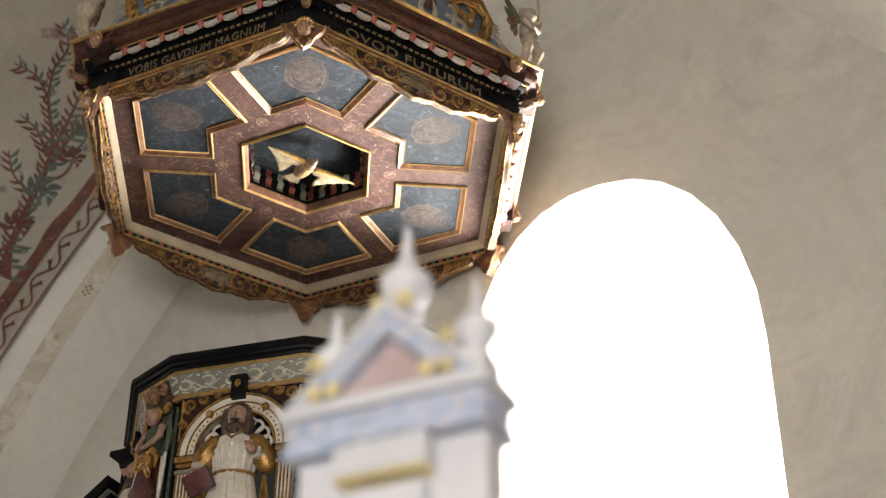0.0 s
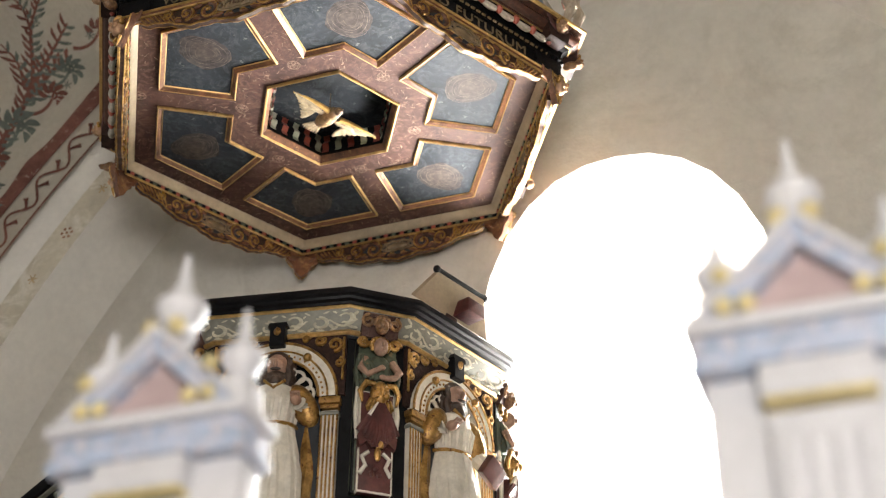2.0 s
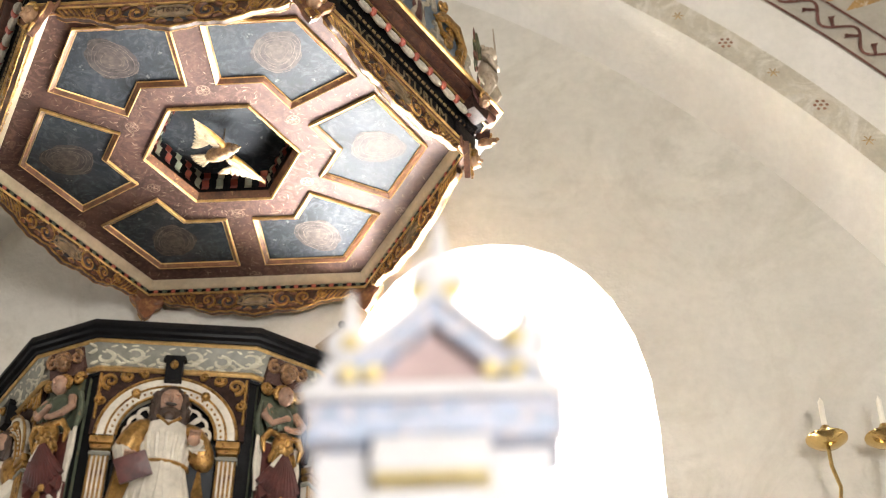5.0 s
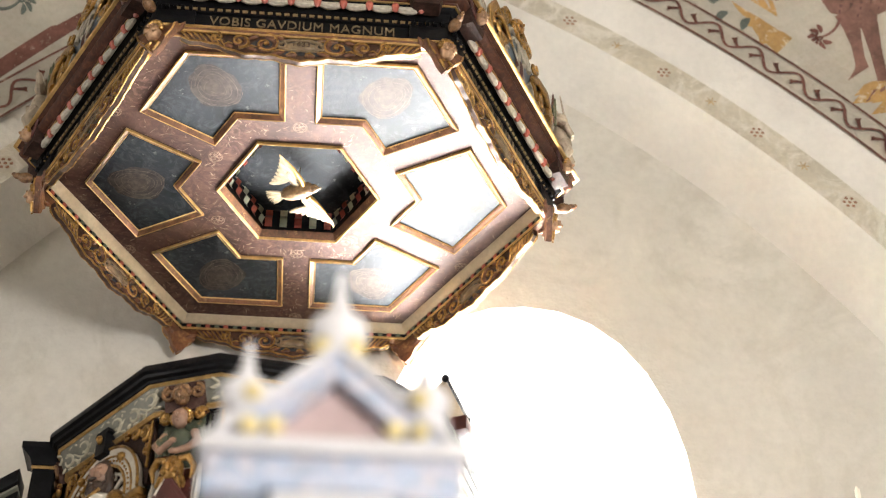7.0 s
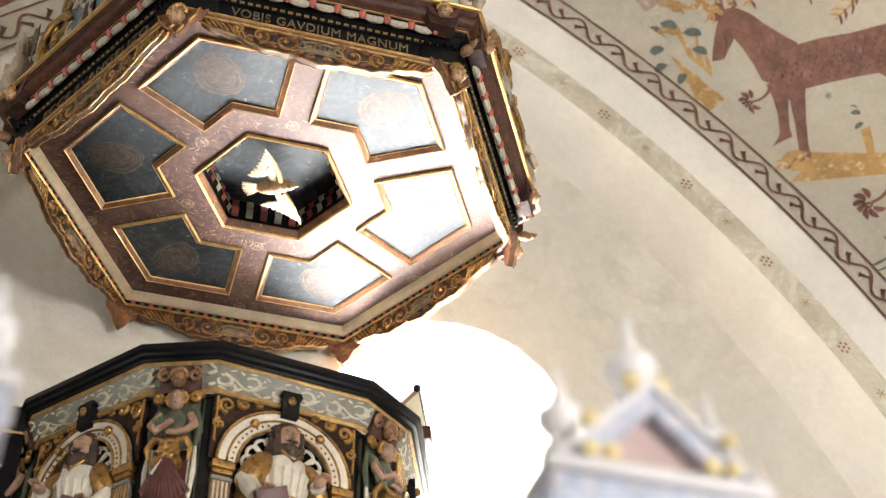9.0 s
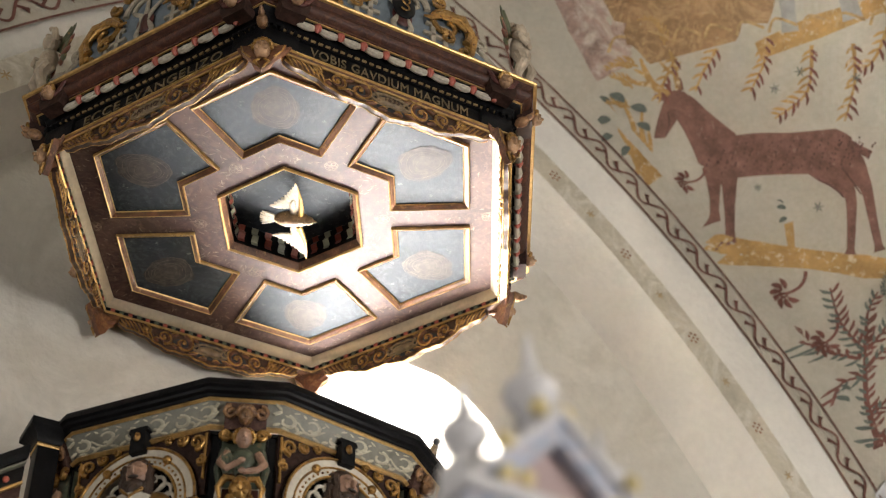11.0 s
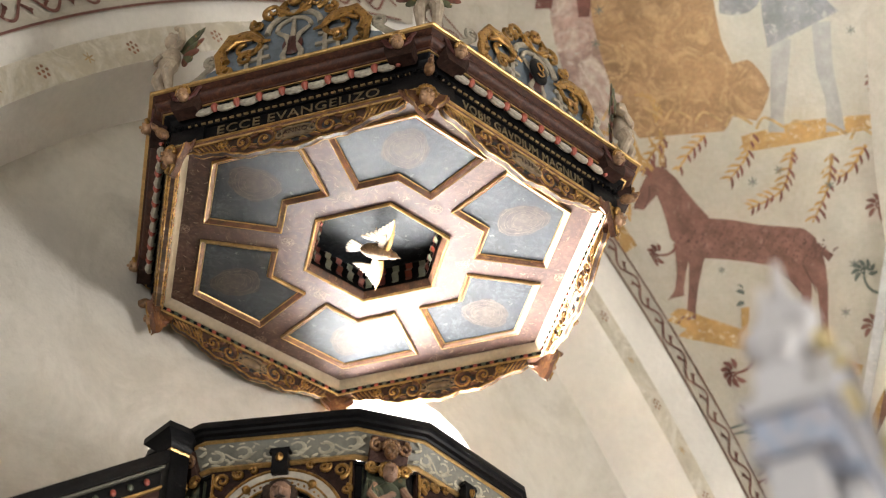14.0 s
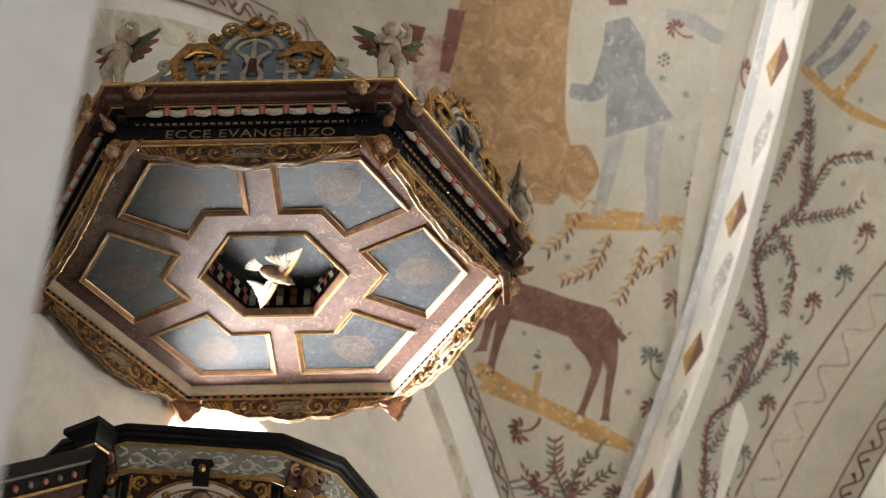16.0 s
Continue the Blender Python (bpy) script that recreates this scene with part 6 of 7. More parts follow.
def pew():
    """A pew whose carved end faces the aisle."""
    t = thing("church_pew", "pale lilac painted pew with gabled end and onion finials", "pew", pose(0, 0, 0), "pews along the aisle")
    b = bmesh.new()
    box(b, -0.138, 0.138, -0.02, 0.035, 0.0, 1.285, 0.004)
    part("end_panel", b, PEW, t)
    b = bmesh.new()
    box(b, -0.062, 0.062, -0.046, -0.02, 0.0, 1.225, 0.003)
    pil = part("fluted_pilaster", b, PEW, t)
    for i in range(4):
        b = bmesh.new()
        tube(b, [(-0.042 + 0.028 * i, -0.046, 0.1), (-0.042 + 0.028 * i, -0.047, 1.19)], 0.009, 8)
        part("flute", b, PEW, pil)
    b = bmesh.new()
    box(b, -0.066, 0.066, -0.051, -0.018, 1.236, 1.244, 0.003)
    part("pilaster_band", b, PEWGOLD, t, "gilt band")
    b = bmesh.new()
    box(b, -0.068, 0.068, -0.052, -0.018, 1.244, 1.285, 0.004)
    part("pilaster_cap", b, PEW, t)
    b = bmesh.new()
    box(b, -0.150, 0.150, -0.048, 0.045, 1.285, 1.300, 0.003)
    box(b, -0.072, 0.072, -0.056, -0.04, 1.285, 1.300, 0.003)
    part("lower_cornice", b, PEWBLUE, t)
    b = bmesh.new()
    box(b, -0.146, 0.146, -0.044, 0.042, 1.300, 1.332, 0.003)
    part("entablature", b, PEWBLUE, t, "pale blue marbled entablature")
    b = bmesh.new()
    box(b, -0.156, 0.156, -0.056, 0.048, 1.332, 1.350, 0.005)
    part("cornice", b, PEW, t)
    b = bmesh.new()
    plate(b, [(-0.112, 1.350), (0.112, 1.350), (0.0, 1.448)], -0.020, 0.028)
    part("tympanum", b, PEWPINK, t, "old rose tympanum")
    for sgn in (-1, 1):
        b = bmesh.new()
        plate(b, [(sgn * 0.138, 1.350), (sgn * 0.100, 1.350), (0.0, 1.436), (0.0, 1.470)][::sgn], -0.044, 0.032)
        part("raking_cornice", b, PEWBLUE, t, "pale blue marbled raking cornice")
        b = bmesh.new()
        plate(b, [(sgn * 0.146, 1.352), (sgn * 0.134, 1.352), (0.0, 1.468), (0.0, 1.480)][::sgn], -0.052, 0.038)
        part("raking_fillet", b, PEW, t)
        b = bmesh.new()
        box(b, sgn * 0.110 - 0.026, sgn * 0.110 + 0.026, -0.026, 0.032, 1.350, 1.398, 0.004)
        part("shoulder_block", b, PEW, t)
        b = bmesh.new()
        lathe(b, [(0.022, 1.396), (0.014, 1.404), (0.012, 1.410), (0.026, 1.424), (0.032, 1.440), (0.030, 1.448), (0.016, 1.460), (0.010, 1.474), (0.0065, 1.494), (0.004, 1.514)], (sgn * 0.110, 0.01, 0), 20)
        part("side_finial", b, PEW, t)
        for x, z in ((sgn * 0.070, 1.360), (sgn * 0.098, 1.360), (sgn * 0.098, 1.402)):
            b = bmesh.new()
            ball(b, (x, -0.058, z), (0.0125, 0.008, 0.011), 10, 8)
            part("gilt_rosette", b, PEWGOLD, t, "yellow gilt rosette")
    b = bmesh.new()
    lathe(b, [(0.020, 1.468), (0.014, 1.482), (0.026, 1.490), (0.012, 1.498), (0.030, 1.514), (0.038, 1.532), (0.036, 1.542), (0.020, 1.556), (0.012, 1.572), (0.0075, 1.594), (0.0045, 1.622)], (0, 0.01, 0), 22)
    part("finial", b, PEW, t)
    for sgn in (-1, 1):
        b = bmesh.new()
        ball(b, (sgn * 0.020, -0.030, 1.486), (0.014, 0.012, 0.012), 10, 8)
        part("gilt_knob", b, PEWGOLD, t, "yellow gilt knob")
    b = bmesh.new()
    box(b, -0.13, 0.13, -0.050, -0.018, 0.0, 0.12, 0.005)
    part("plinth", b, PEW, t)
    b = bmesh.new()
    box(b, 0.06, 0.09, 0.035, 2.2, 0.35, 0.98, 0.006)
    part("backrest", b, PEW, t)
    b = bmesh.new()
    box(b, -0.24, 0.06, 0.035, 2.2, 0.40, 0.44, 0.006)
    part("seat", b, PEW, t)
    for y in (0.7, 2.1):
        b = bmesh.new()
        box(b, -0.2, 0.06, y, y + 0.04, 0.0, 0.40, 0.004)
        part("seat_support", b, PEW, t)
    for o in t.children_recursive:
        for v in o.data.vertices:
            v.co.x *= 0.95
            v.co.z *= 1.037
    return t


first_pew = pew()
PEW_Y = -2.73
first_pew.matrix_basis = pose(1.925, PEW_Y, 0)
for x, turned in ((2.80, 0), (1.07, 0), (0.15, 0), (-0.76, 4), (-1.615, 19)):
    copy_thing(first_pew, pose(x, PEW_Y, 0, 0, 0, turned))

# tall pale panel end beyond the pews
tall = thing("tall_panel_end", "tall pale lilac painted wooden panel end by the pews", "panel", pose(-2.79, -1.88, 0))
b = bmesh.new()
box(b, -0.60, 0.0, 0.0, 0.09, 0.0, 2.7, 0.006)
part("panel", b, PEW, tall)
b = bmesh.new()
box(b, -0.64, 0.03, -0.03, 0.12, 2.7, 2.76, 0.01)
part("panel_cap", b, PEW, tall)

# ---------- wall paintings on the vault ----------
def skin(theta, y, lift=0.006):
    """A frame on the web: x along the depth, y up the arch, z into the room."""
    p = web_point(theta, y)
    a = (web_point(theta + 0.4, y) - p).normalized()
    b = (web_point(theta, y - 0.02) - p).normalized()
    n = a.cross(b).normalized()
    if n.x > 0:
        n = -n
    b = a.cross(n).normalized()
    m = Matrix((b, a, n)).transposed().to_4x4()
    m.translation = p + n * lift
    return m


def ribbon(bm, pts, widths, cross=3, lift=0.006, steps=6):
    """A painted stroke on the web through (angle, depth) points."""
    line = []
    for i in range(len(pts) - 1):
        for j in range(steps):
            f = j / steps
            p0, p1, p2, p3 = pts[max(i - 1, 0)], pts[i], pts[i + 1], pts[min(i + 2, len(pts) - 1)]
            q = [0.5 * ((2 * p1[c]) + (-p0[c] + p2[c]) * f + (2 * p0[c] - 5 * p1[c] + 4 * p2[c] - p3[c]) * f * f + (-p0[c] + 3 * p1[c] - 3 * p2[c] + p3[c]) * f ** 3) for c in (0, 1)]
            line.append((*q, widths[i] + (widths[i + 1] - widths[i]) * f))
    line.append((*pts[-1], widths[-1]))
    rows = []
    k = radians(1) * 6.6
    for i, (th, y, w) in enumerate(line):
        t0, t1 = line[max(i - 1, 0)], line[min(i + 1, len(line) - 1)]
        d = Vector(((t1[0] - t0[0]) * k, t1[1] - t0[1]))
        d = d.normalized() if d.length > 1e-9 else Vector((1, 0))
        row = []
        for c in range(cross + 1):
            s = (c / cross - 0.5) * w
            row.append(bm.verts.new(web_point(th - d.y * s / k, y + d.x * s, lift)))
        rows.append(row)
    for a, b in zip(rows, rows[1:]):
        for c in range(cross):
            bm.faces.new((a[c], a[c + 1], b[c + 1], b[c]))


def painted(name, strokes, mat, label, m=None, lift=0.006):
    bm = bmesh.new()
    for pts, widths in strokes:
        ribbon(bm, pts, widths, lift=lift)
    return part(name, bm, mat, None if m is not None else vault_web, label, m)


def leaf_shape(bm, x, y, ang, L, w, bend=0.0):
    """A flat painted leaf."""
    left, right = [], []
    for i in range(7):
        f = i / 6
        a = ang + bend * f
        px, py = x + math.cos(a) * L * f, y + math.sin(a) * L * f
        h = w * math.sin(math.pi * min(1, f * 0.92 + 0.04)) ** 0.8
        left.append(bm.verts.new((px - math.sin(a) * h, py + math.cos(a) * h, 0)))
        right.append(bm.verts.new((px + math.sin(a) * h, py - math.cos(a) * h, 0)))
    for i in range(6):
        bm.faces.new((left[i], left[i + 1], right[i + 1], right[i]))


def stroke_flat(bm, pts, w0, w1):
    n = len(pts)
    rows = []
    for i in range(n):
        a, b = Vector(pts[max(i - 1, 0)]), Vector(pts[min(i + 1, n - 1)])
        d = (b - a).normalized()
        w = w0 + (w1 - w0) * i / (n - 1)
        p = Vector(pts[i])
        q = Vector((-d.y, d.x)) * w
        rows.append((bm.verts.new((*(p + q), 0)), bm.verts.new((*(p - q), 0))))
    for a, b in zip(rows, rows[1:]):
        bm.faces.new((a[0], b[0], b[1], a[1]))


def rosette_mesh():
    """A curled stem that ends in a flower of fat petals."""
    bm = bmesh.new()
    stroke_flat(bm, [(0.125 - 0.085 * math.sin(a), -0.095 + 0.100 * (1 - math.cos(a))) for a in [1.75 * i / 10 for i in range(11)]], 0.008, 0.005)
    stroke_flat(bm, [(0.040 + (0.024 - 0.0018 * i) * math.cos(0.5 + 0.5 * i), (0.024 - 0.0018 * i) * math.sin(0.5 + 0.5 * i)) for i in range(11)], 0.006, 0.004)
    for i in range(7):
        a = -0.2 + 0.66 * i
        leaf_shape(bm, 0.040 + 0.020 * math.cos(a), 0.020 * math.sin(a), a, 0.048, 0.0115, 0.55)
    return bm


def sprig_mesh(L=0.42, pairs=9, curl=0.9, seed=1):
    """A bending stem with toothed leaf pairs."""
    r = random.Random(seed)
    bm = bmesh.new()
    pts, a, p = [], math.pi / 2 - curl * 0.3, Vector((0, 0))
    for i in range(24):
        pts.append(tuple(p))
        a += curl / 24 * (1 + i / 12) * 0.8
        p = p + Vector((math.cos(a), math.sin(a))) * (L / 24)
    stroke_flat(bm, pts, 0.0075, 0.003)
    for i in range(pairs):
        k = 2 + int(i * 21 / pairs)
        d = Vector(pts[k]) - Vector(pts[k - 1])
        an = math.atan2(d.y, d.x)
        s = 1 - 0.5 * i / pairs
        for sg in (-1, 1):
            leaf_shape(bm, *pts[k], an + sg * (0.85 + 0.2 * r.random()), 0.062 * s * (0.8 + 0.4 * r.random()), 0.009 * s, -sg * 0.5)
    leaf_shape(bm, *pts[-1], a, 0.035, 0.008)
    return bm


def star_mesh():
    bm = bmesh.new()
    for i in range(6):
        leaf_shape(bm, 0, 0, math.pi * i / 3, 0.030, 0.0035)
    return bm


def flower_dots():
    bm = bmesh.new()
    for i in range(7):
        a = 2 * math.pi * i / 6
        vs = bmesh.ops.create_circle(bm, cap_ends=True, segments=8, radius=0.0085)["verts"]
        if i < 6:
            bmesh.ops.translate(bm, vec=(0.026 * math.cos(a), 0.026 * math.sin(a), 0), verts=vs)
    return bm


DOTRED = material("faded_red_dot_paint", (0.33, 0.17, 0.11), 0.9, vary=0.2, scale=20, fine=70, bump=0.0)
SANDY = material("sandy_ochre_paint", (0.46, 0.31, 0.15), 0.9, vary=0.2, scale=20, fine=70, bump=0.0)


def decal(src, m, parent):
    o = new(src.name.split(".")[0], src.data)
    o.parent, o.matrix_basis = parent, m
    if "label" in src:
        tagged(o, src["label"])
    return o


RIBGREY = material("faded_grey_lozenge", (0.50, 0.48, 0.45), 0.9, vary=0.15, scale=14, fine=60, bump=0.0, worn=(0.7, 0.67, 0.62), worn_at=0.52)
RIBBLUE = material("pale_blue_grey_wash", (0.56, 0.56, 0.57), 0.9, vary=0.1, scale=8, fine=50, bump=0.0, worn=(0.7, 0.68, 0.64), worn_at=0.58)
HOME = pose(0, 0, -20)
d_dots = part("dot_flower", flower_dots(), DOTRED, arch_band, "red seven-dot flower", HOME, smooth=False)
d_cross = part("painted_star", star_mesh(), SANDY, arch_band, "small ochre star", HOME, smooth=False)
arch_bands = [arch_band] + copies[arch_band]
placed = 0
for band in arch_bands[:3]:
    for i in range(12):
        th = 17.0 + 2.77 * i * 1.0
        p = arch_point(61.0 - 2.77 * i, 0.0, 0.576)
        mm = Matrix.Translation(p) @ pose(0, 0, 0, 90, 0, 0)
        src = d_dots if i % 2 == 0 else d_cross
        if placed < 2:
            src.parent, src.matrix_basis = band, mm
        else:
            decal(src, mm, band)
        placed += 1

# vine border beside the arch
vb = bmesh.new()
k_ = radians(1) * 6.05


def border_point(th, u, lift=0.004):
    return arch_point(th, u, 0.5115 - lift - 0.055 * (u - 0.27))


def border_ribbon(bm, pts, w0, w1):
    rows = []
    n = len(pts)
    for i, (th, u) in enumerate(pts):
        a, b = pts[max(i - 1, 0)], pts[min(i + 1, n - 1)]
        d = Vector(((b[0] - a[0]) * k_, b[1] - a[1]))
        d = d.normalized() if d.length > 1e-9 else Vector((1, 0))
        w = w0 + (w1 - w0) * i / (n - 1)
        rows.append((bm.verts.new(border_point(th - d.y * w / k_, u + d.x * w)), bm.verts.new(border_point(th + d.y * w / k_, u - d.x * w))))
    for a, b in zip(rows, rows[1:]):
        bm.faces.new((a[0], b[0], b[1], a[1]))


for edge in (0.278, 0.442):
    border_ribbon(vb, [(10 + 54 * i / 120, edge) for i in range(121)], 0.006, 0.006)
WAVE = 2.3
border_ribbon(vb, [(10 + 54 * i / 420, 0.36 + 0.046 * math.sin(2 * math.pi * (54 * i / 420) / WAVE)) for i in range(421)], 0.0075, 0.0075)
for i in range(46):
    th = 10 + WAVE * (i + 0.5) / 2
    s = -1 if i % 2 == 0 else 1
    curl = [(th - 0.42 + 0.50 * f, 0.36 - s * 0.020 + s * 0.062 * f - s * 0.030 * f * f) for f in (0, 0.25, 0.5, 0.75, 1.0)]
    border_ribbon(vb, curl, 0.008, 0.004)
    for j, (f, L) in enumerate(((0.15, 0.030), (0.4, 0.034), (0.65, 0.032), (0.9, 0.026), (1.0, 0.022))):
        bt, bu = th - 0.42 + 0.50 * f, 0.36 - s * 0.020 + s * 0.062 * f - s * 0.030 * f * f
        a = 0.5 + 0.45 * j
        border_ribbon(vb, [(bt + g * L / k_ * math.cos(a) * (1 + 0.2 * g), bu + s * g * L * math.sin(a)) for g in (0, 0.5, 1.0)], 0.0085, 0.002)
vine = part("vine_scroll", vb, OCHRE, arch_border, "dark red painted vine scroll", smooth=False)
for b_ in copies[arch_border]:
    decal(vine, Matrix(), b_)

# right web: a plain four-legged rust shape on a strip of ground, trees, sprigs and stars
painted("painted_ground", [([(42.6, 0.50), (40.9, 0.42), (38.9, 0.25), (37.2, 0.08), (35.6, -0.12)], [0.06, 0.11, 0.09, 0.12, 0.06])], YELLOW, "ochre strip of painted ground", lift=0.004)
BODY = [(45.75, 0.30), (45.15, 0.235), (44.4, 0.135), (43.5, 0.02), (42.7, -0.09), (42.15, -0.18), (41.75, -0.24)]
BODY_W = [0.10, 0.215, 0.225, 0.215, 0.225, 0.215, 0.10]
painted("painted_body_shape", [(BODY, BODY_W),
                               ([(45.0, 0.25), (45.9, 0.250), (46.7, 0.245), (47.6, 0.240), (48.4, 0.235), (49.0, 0.235)], [0.16, 0.205, 0.165, 0.130, 0.115, 0.07]),
                               ([(49.15, 0.205), (48.85, 0.265), (48.55, 0.320), (48.30, 0.365), (48.10, 0.395)], [0.06, 0.110, 0.095, 0.070, 0.050]),
                               ([(45.4, 0.310), (44.9, 0.345), (44.2, 0.388), (43.6, 0.428), (43.2, 0.456)], [0.11, 0.066, 0.042, 0.038, 0.058]),
                               ([(44.9, 0.270), (44.2, 0.315), (43.3, 0.375), (42.4, 0.430), (41.9, 0.465)], [0.13, 0.068, 0.044, 0.038, 0.062]),
                               ([(42.5, -0.08), (41.6, -0.09), (40.8, -0.09), (40.1, -0.075), (39.1, 0.010), (38.3, 0.085), (38.1, 0.105)], [0.20, 0.165, 0.095, 0.058, 0.044, 0.040, 0.066]),
                               ([(42.2, -0.18), (41.2, -0.185), (40.4, -0.175), (39.8, -0.155), (38.7, -0.09), (37.7, -0.035), (37.4, -0.02)], [0.17, 0.135, 0.080, 0.056, 0.044, 0.040, 0.066]),
                               ([(42.0, -0.24), (41.6, -0.262), (41.0, -0.285)], [0.055, 0.034, 0.044]),
                               ([(49.1, 0.25), (49.5, 0.275), (49.85, 0.290)], [0.030, 0.036, 0.008]), ([(49.1, 0.20), (49.5, 0.175), (49.8, 0.160)], [0.030, 0.034, 0.008])],
        BEAST, "rust-brown painted four-legged shape")
stipple = []
for i, ((th, y), w) in enumerate(zip(BODY, BODY_W)):
    for j in range(7):
        q = (j - 3) / 3.4 * w * 0.44
        for h in (0, 1, 2):
            t_, y_ = th - 0.28 * h + rnd.uniform(-0.07, 0.07) + q * 3.6, y - 0.033 * h + rnd.uniform(-0.008, 0.008) + q * -0.80
            stipple.append(([(t_, y_), (t_ - 0.07, y_ + 0.010)], [0.010, 0.006]))
STIPPLE = material("dark_rust_fresco", (0.125, 0.062, 0.052), 0.9, vary=0.2, scale=20, fine=60, bump=0.05)
painted("painted_stipple", stipple, STIPPLE, "dark stippling on the painted coat", lift=0.009)
painted("painted_outline", [([(41.7, -0.01), (40.9, -0.045), (40.3, -0.05)], [0.006, 0.012, 0.006]),
                            ([(41.4, -0.14), (40.6, -0.135), (39.9, -0.125)], [0.006, 0.010, 0.006]), ([(48.8, 0.30), (48.3, 0.33), (48.0, 0.37)], [0.006, 0.008, 0.005])], STIPPLE, "dark painted contour strokes", lift=0.0095)
painted("painted_horns", [([(49.3, 0.245), (50.1, 0.265), (50.8, 0.255), (51.6, 0.225)], [0.030, 0.032, 0.028, 0.010]), ([(50.2, 0.262), (50.9, 0.310), (51.5, 0.325)], [0.026, 0.020, 0.008]), ([(50.7, 0.255), (51.4, 0.275)], [0.022, 0.008]),
                          ([(49.2, 0.205), (49.8, 0.165), (50.4, 0.120), (50.9, 0.095)], [0.030, 0.030, 0.024, 0.010]), ([(49.8, 0.163), (50.4, 0.175), (50.9, 0.170)], [0.022, 0.018, 0.008]), ([(49.9, 0.155), (50.1, 0.100)], [0.020, 0.008])], YELLOW, "ochre painted branching horns")
painted("painted_tree_stem", [([(46.6, 0.495), (47.3, 0.488), (48.2, 0.463), (49.0, 0.425), (49.7, 0.370)], [0.050, 0.044, 0.036, 0.022, 0.010]), ([(47.6, 0.484), (48.6, 0.470), (49.7, 0.425), (50.8, 0.400)], [0.030, 0.026, 0.018, 0.008]),
                              ([(48.0, 0.470), (49.3, 0.468), (50.4, 0.455), (51.2, 0.442)], [0.026, 0.022, 0.016, 0.008]), ([(47.9, 0.472), (48.7, 0.488)], [0.022, 0.010]), ([(47.6, 0.480), (48.2, 0.435), (48.8, 0.405)], [0.024, 0.018, 0.008])], YELLOW, "ochre painted tree stem")
painted("painted_small_tree", [([(39.8, 0.30), (41.0, 0.235)], [0.028, 0.040])], YELLOW, "small ochre painted tree")
MOUND = material("brown_ochre_fresco", (0.33, 0.20, 0.10), 0.9, vary=0.2, scale=3, fine=40, bump=0.1, second=(0.44, 0.29, 0.15), second_scale=5.0, worn=(0.5, 0.4, 0.28), worn_at=0.64)
painted("painted_mound", [([(50.0, 0.02), (51.5, -0.08), (53.5, -0.14), (56.0, -0.26), (58.5, -0.42), (60.5, -0.60)], [0.46, 0.66, 0.64, 0.66, 0.64, 0.60]),
                          ([(49.3, -0.26), (50.2, -0.36), (51.4, -0.42)], [0.26, 0.34, 0.16])], MOUND, "ochre-brown painted mound", lift=0.003)
painted("painted_wash", [([(52.0, 0.34), (54.6, 0.22), (57.0, 0.12), (59.5, 0.0)], [0.16, 0.28, 0.30, 0.30])], MAUVE, "faded mauve painted patch", lift=0.0025)
painted("painted_strip", [([(47.9, -0.22), (46.8, -0.52), (45.4, -0.86)], [0.09, 0.12, 0.07])], YELLOW, "ochre strip of painted ground", lift=0.004)
# plain upright shape in a grey-blue smock
painted("painted_smock_shape", [([(50.8, -0.82), (52.0, -0.84), (53.4, -0.87), (54.8, -0.92), (56.2, -0.95)], [0.42, 0.33, 0.21, 0.25, 0.13]),
                                ([(55.0, -0.86), (53.4, -0.68), (54.0, -0.54)], [0.12, 0.11, 0.08])], GREYBLUE, "grey-blue painted smock shape")
painted("painted_leg_shapes", [([(51.0, -0.70), (49.4, -0.56), (48.2, -0.46), (47.5, -0.40)], [0.10, 0.09, 0.07, 0.09]), ([(50.6, -0.92), (48.8, -0.80), (47.4, -0.74), (46.0, -0.66)], [0.10, 0.09, 0.07, 0.10])], PALEFR, "pale grey painted upright strokes")
painted("painted_cap_shape", [([(56.8, -0.99), (57.6, -1.03)], [0.10, 0.13])], BEAST, "rust painted patch")
painted("painted_dark_strokes", [([(60.2, -0.16), (58.8, -0.04), (57.6, 0.06)], [0.10, 0.09, 0.06]), ([(60.4, 0.08), (59.2, 0.20)], [0.10, 0.09])], OCHRE, "dark red painted strokes", lift=0.0075)
scal = []
for i in range(9):
    t0 = (52.9 - 0.95 * i, 0.30 - 0.125 * i)
    scal.append(([(t0[0], t0[1]), (t0[0] + 0.25, t0[1] - 0.07), (t0[0] - 0.65, t0[1] - 0.125)], [0.016, 0.014, 0.016]))
painted("painted_scallops", scal, SANDY, "pale ochre scalloped line", lift=0.008)
painted("rib_line", [([(27 + 3.4 * i, rib_y(27 + 3.4 * i) + 0.135) for i in range(11)], [0.012] * 11)], OCHRE, "thin red line beside the rib", lift=0.008)
painted("scroll_banner", [([(55.4, -1.22), (54.6, -1.34), (53.4, -1.44), (53.0, -1.56)], [0.06, 0.09, 0.08, 0.02])], PALEFR, "pale painted scroll")

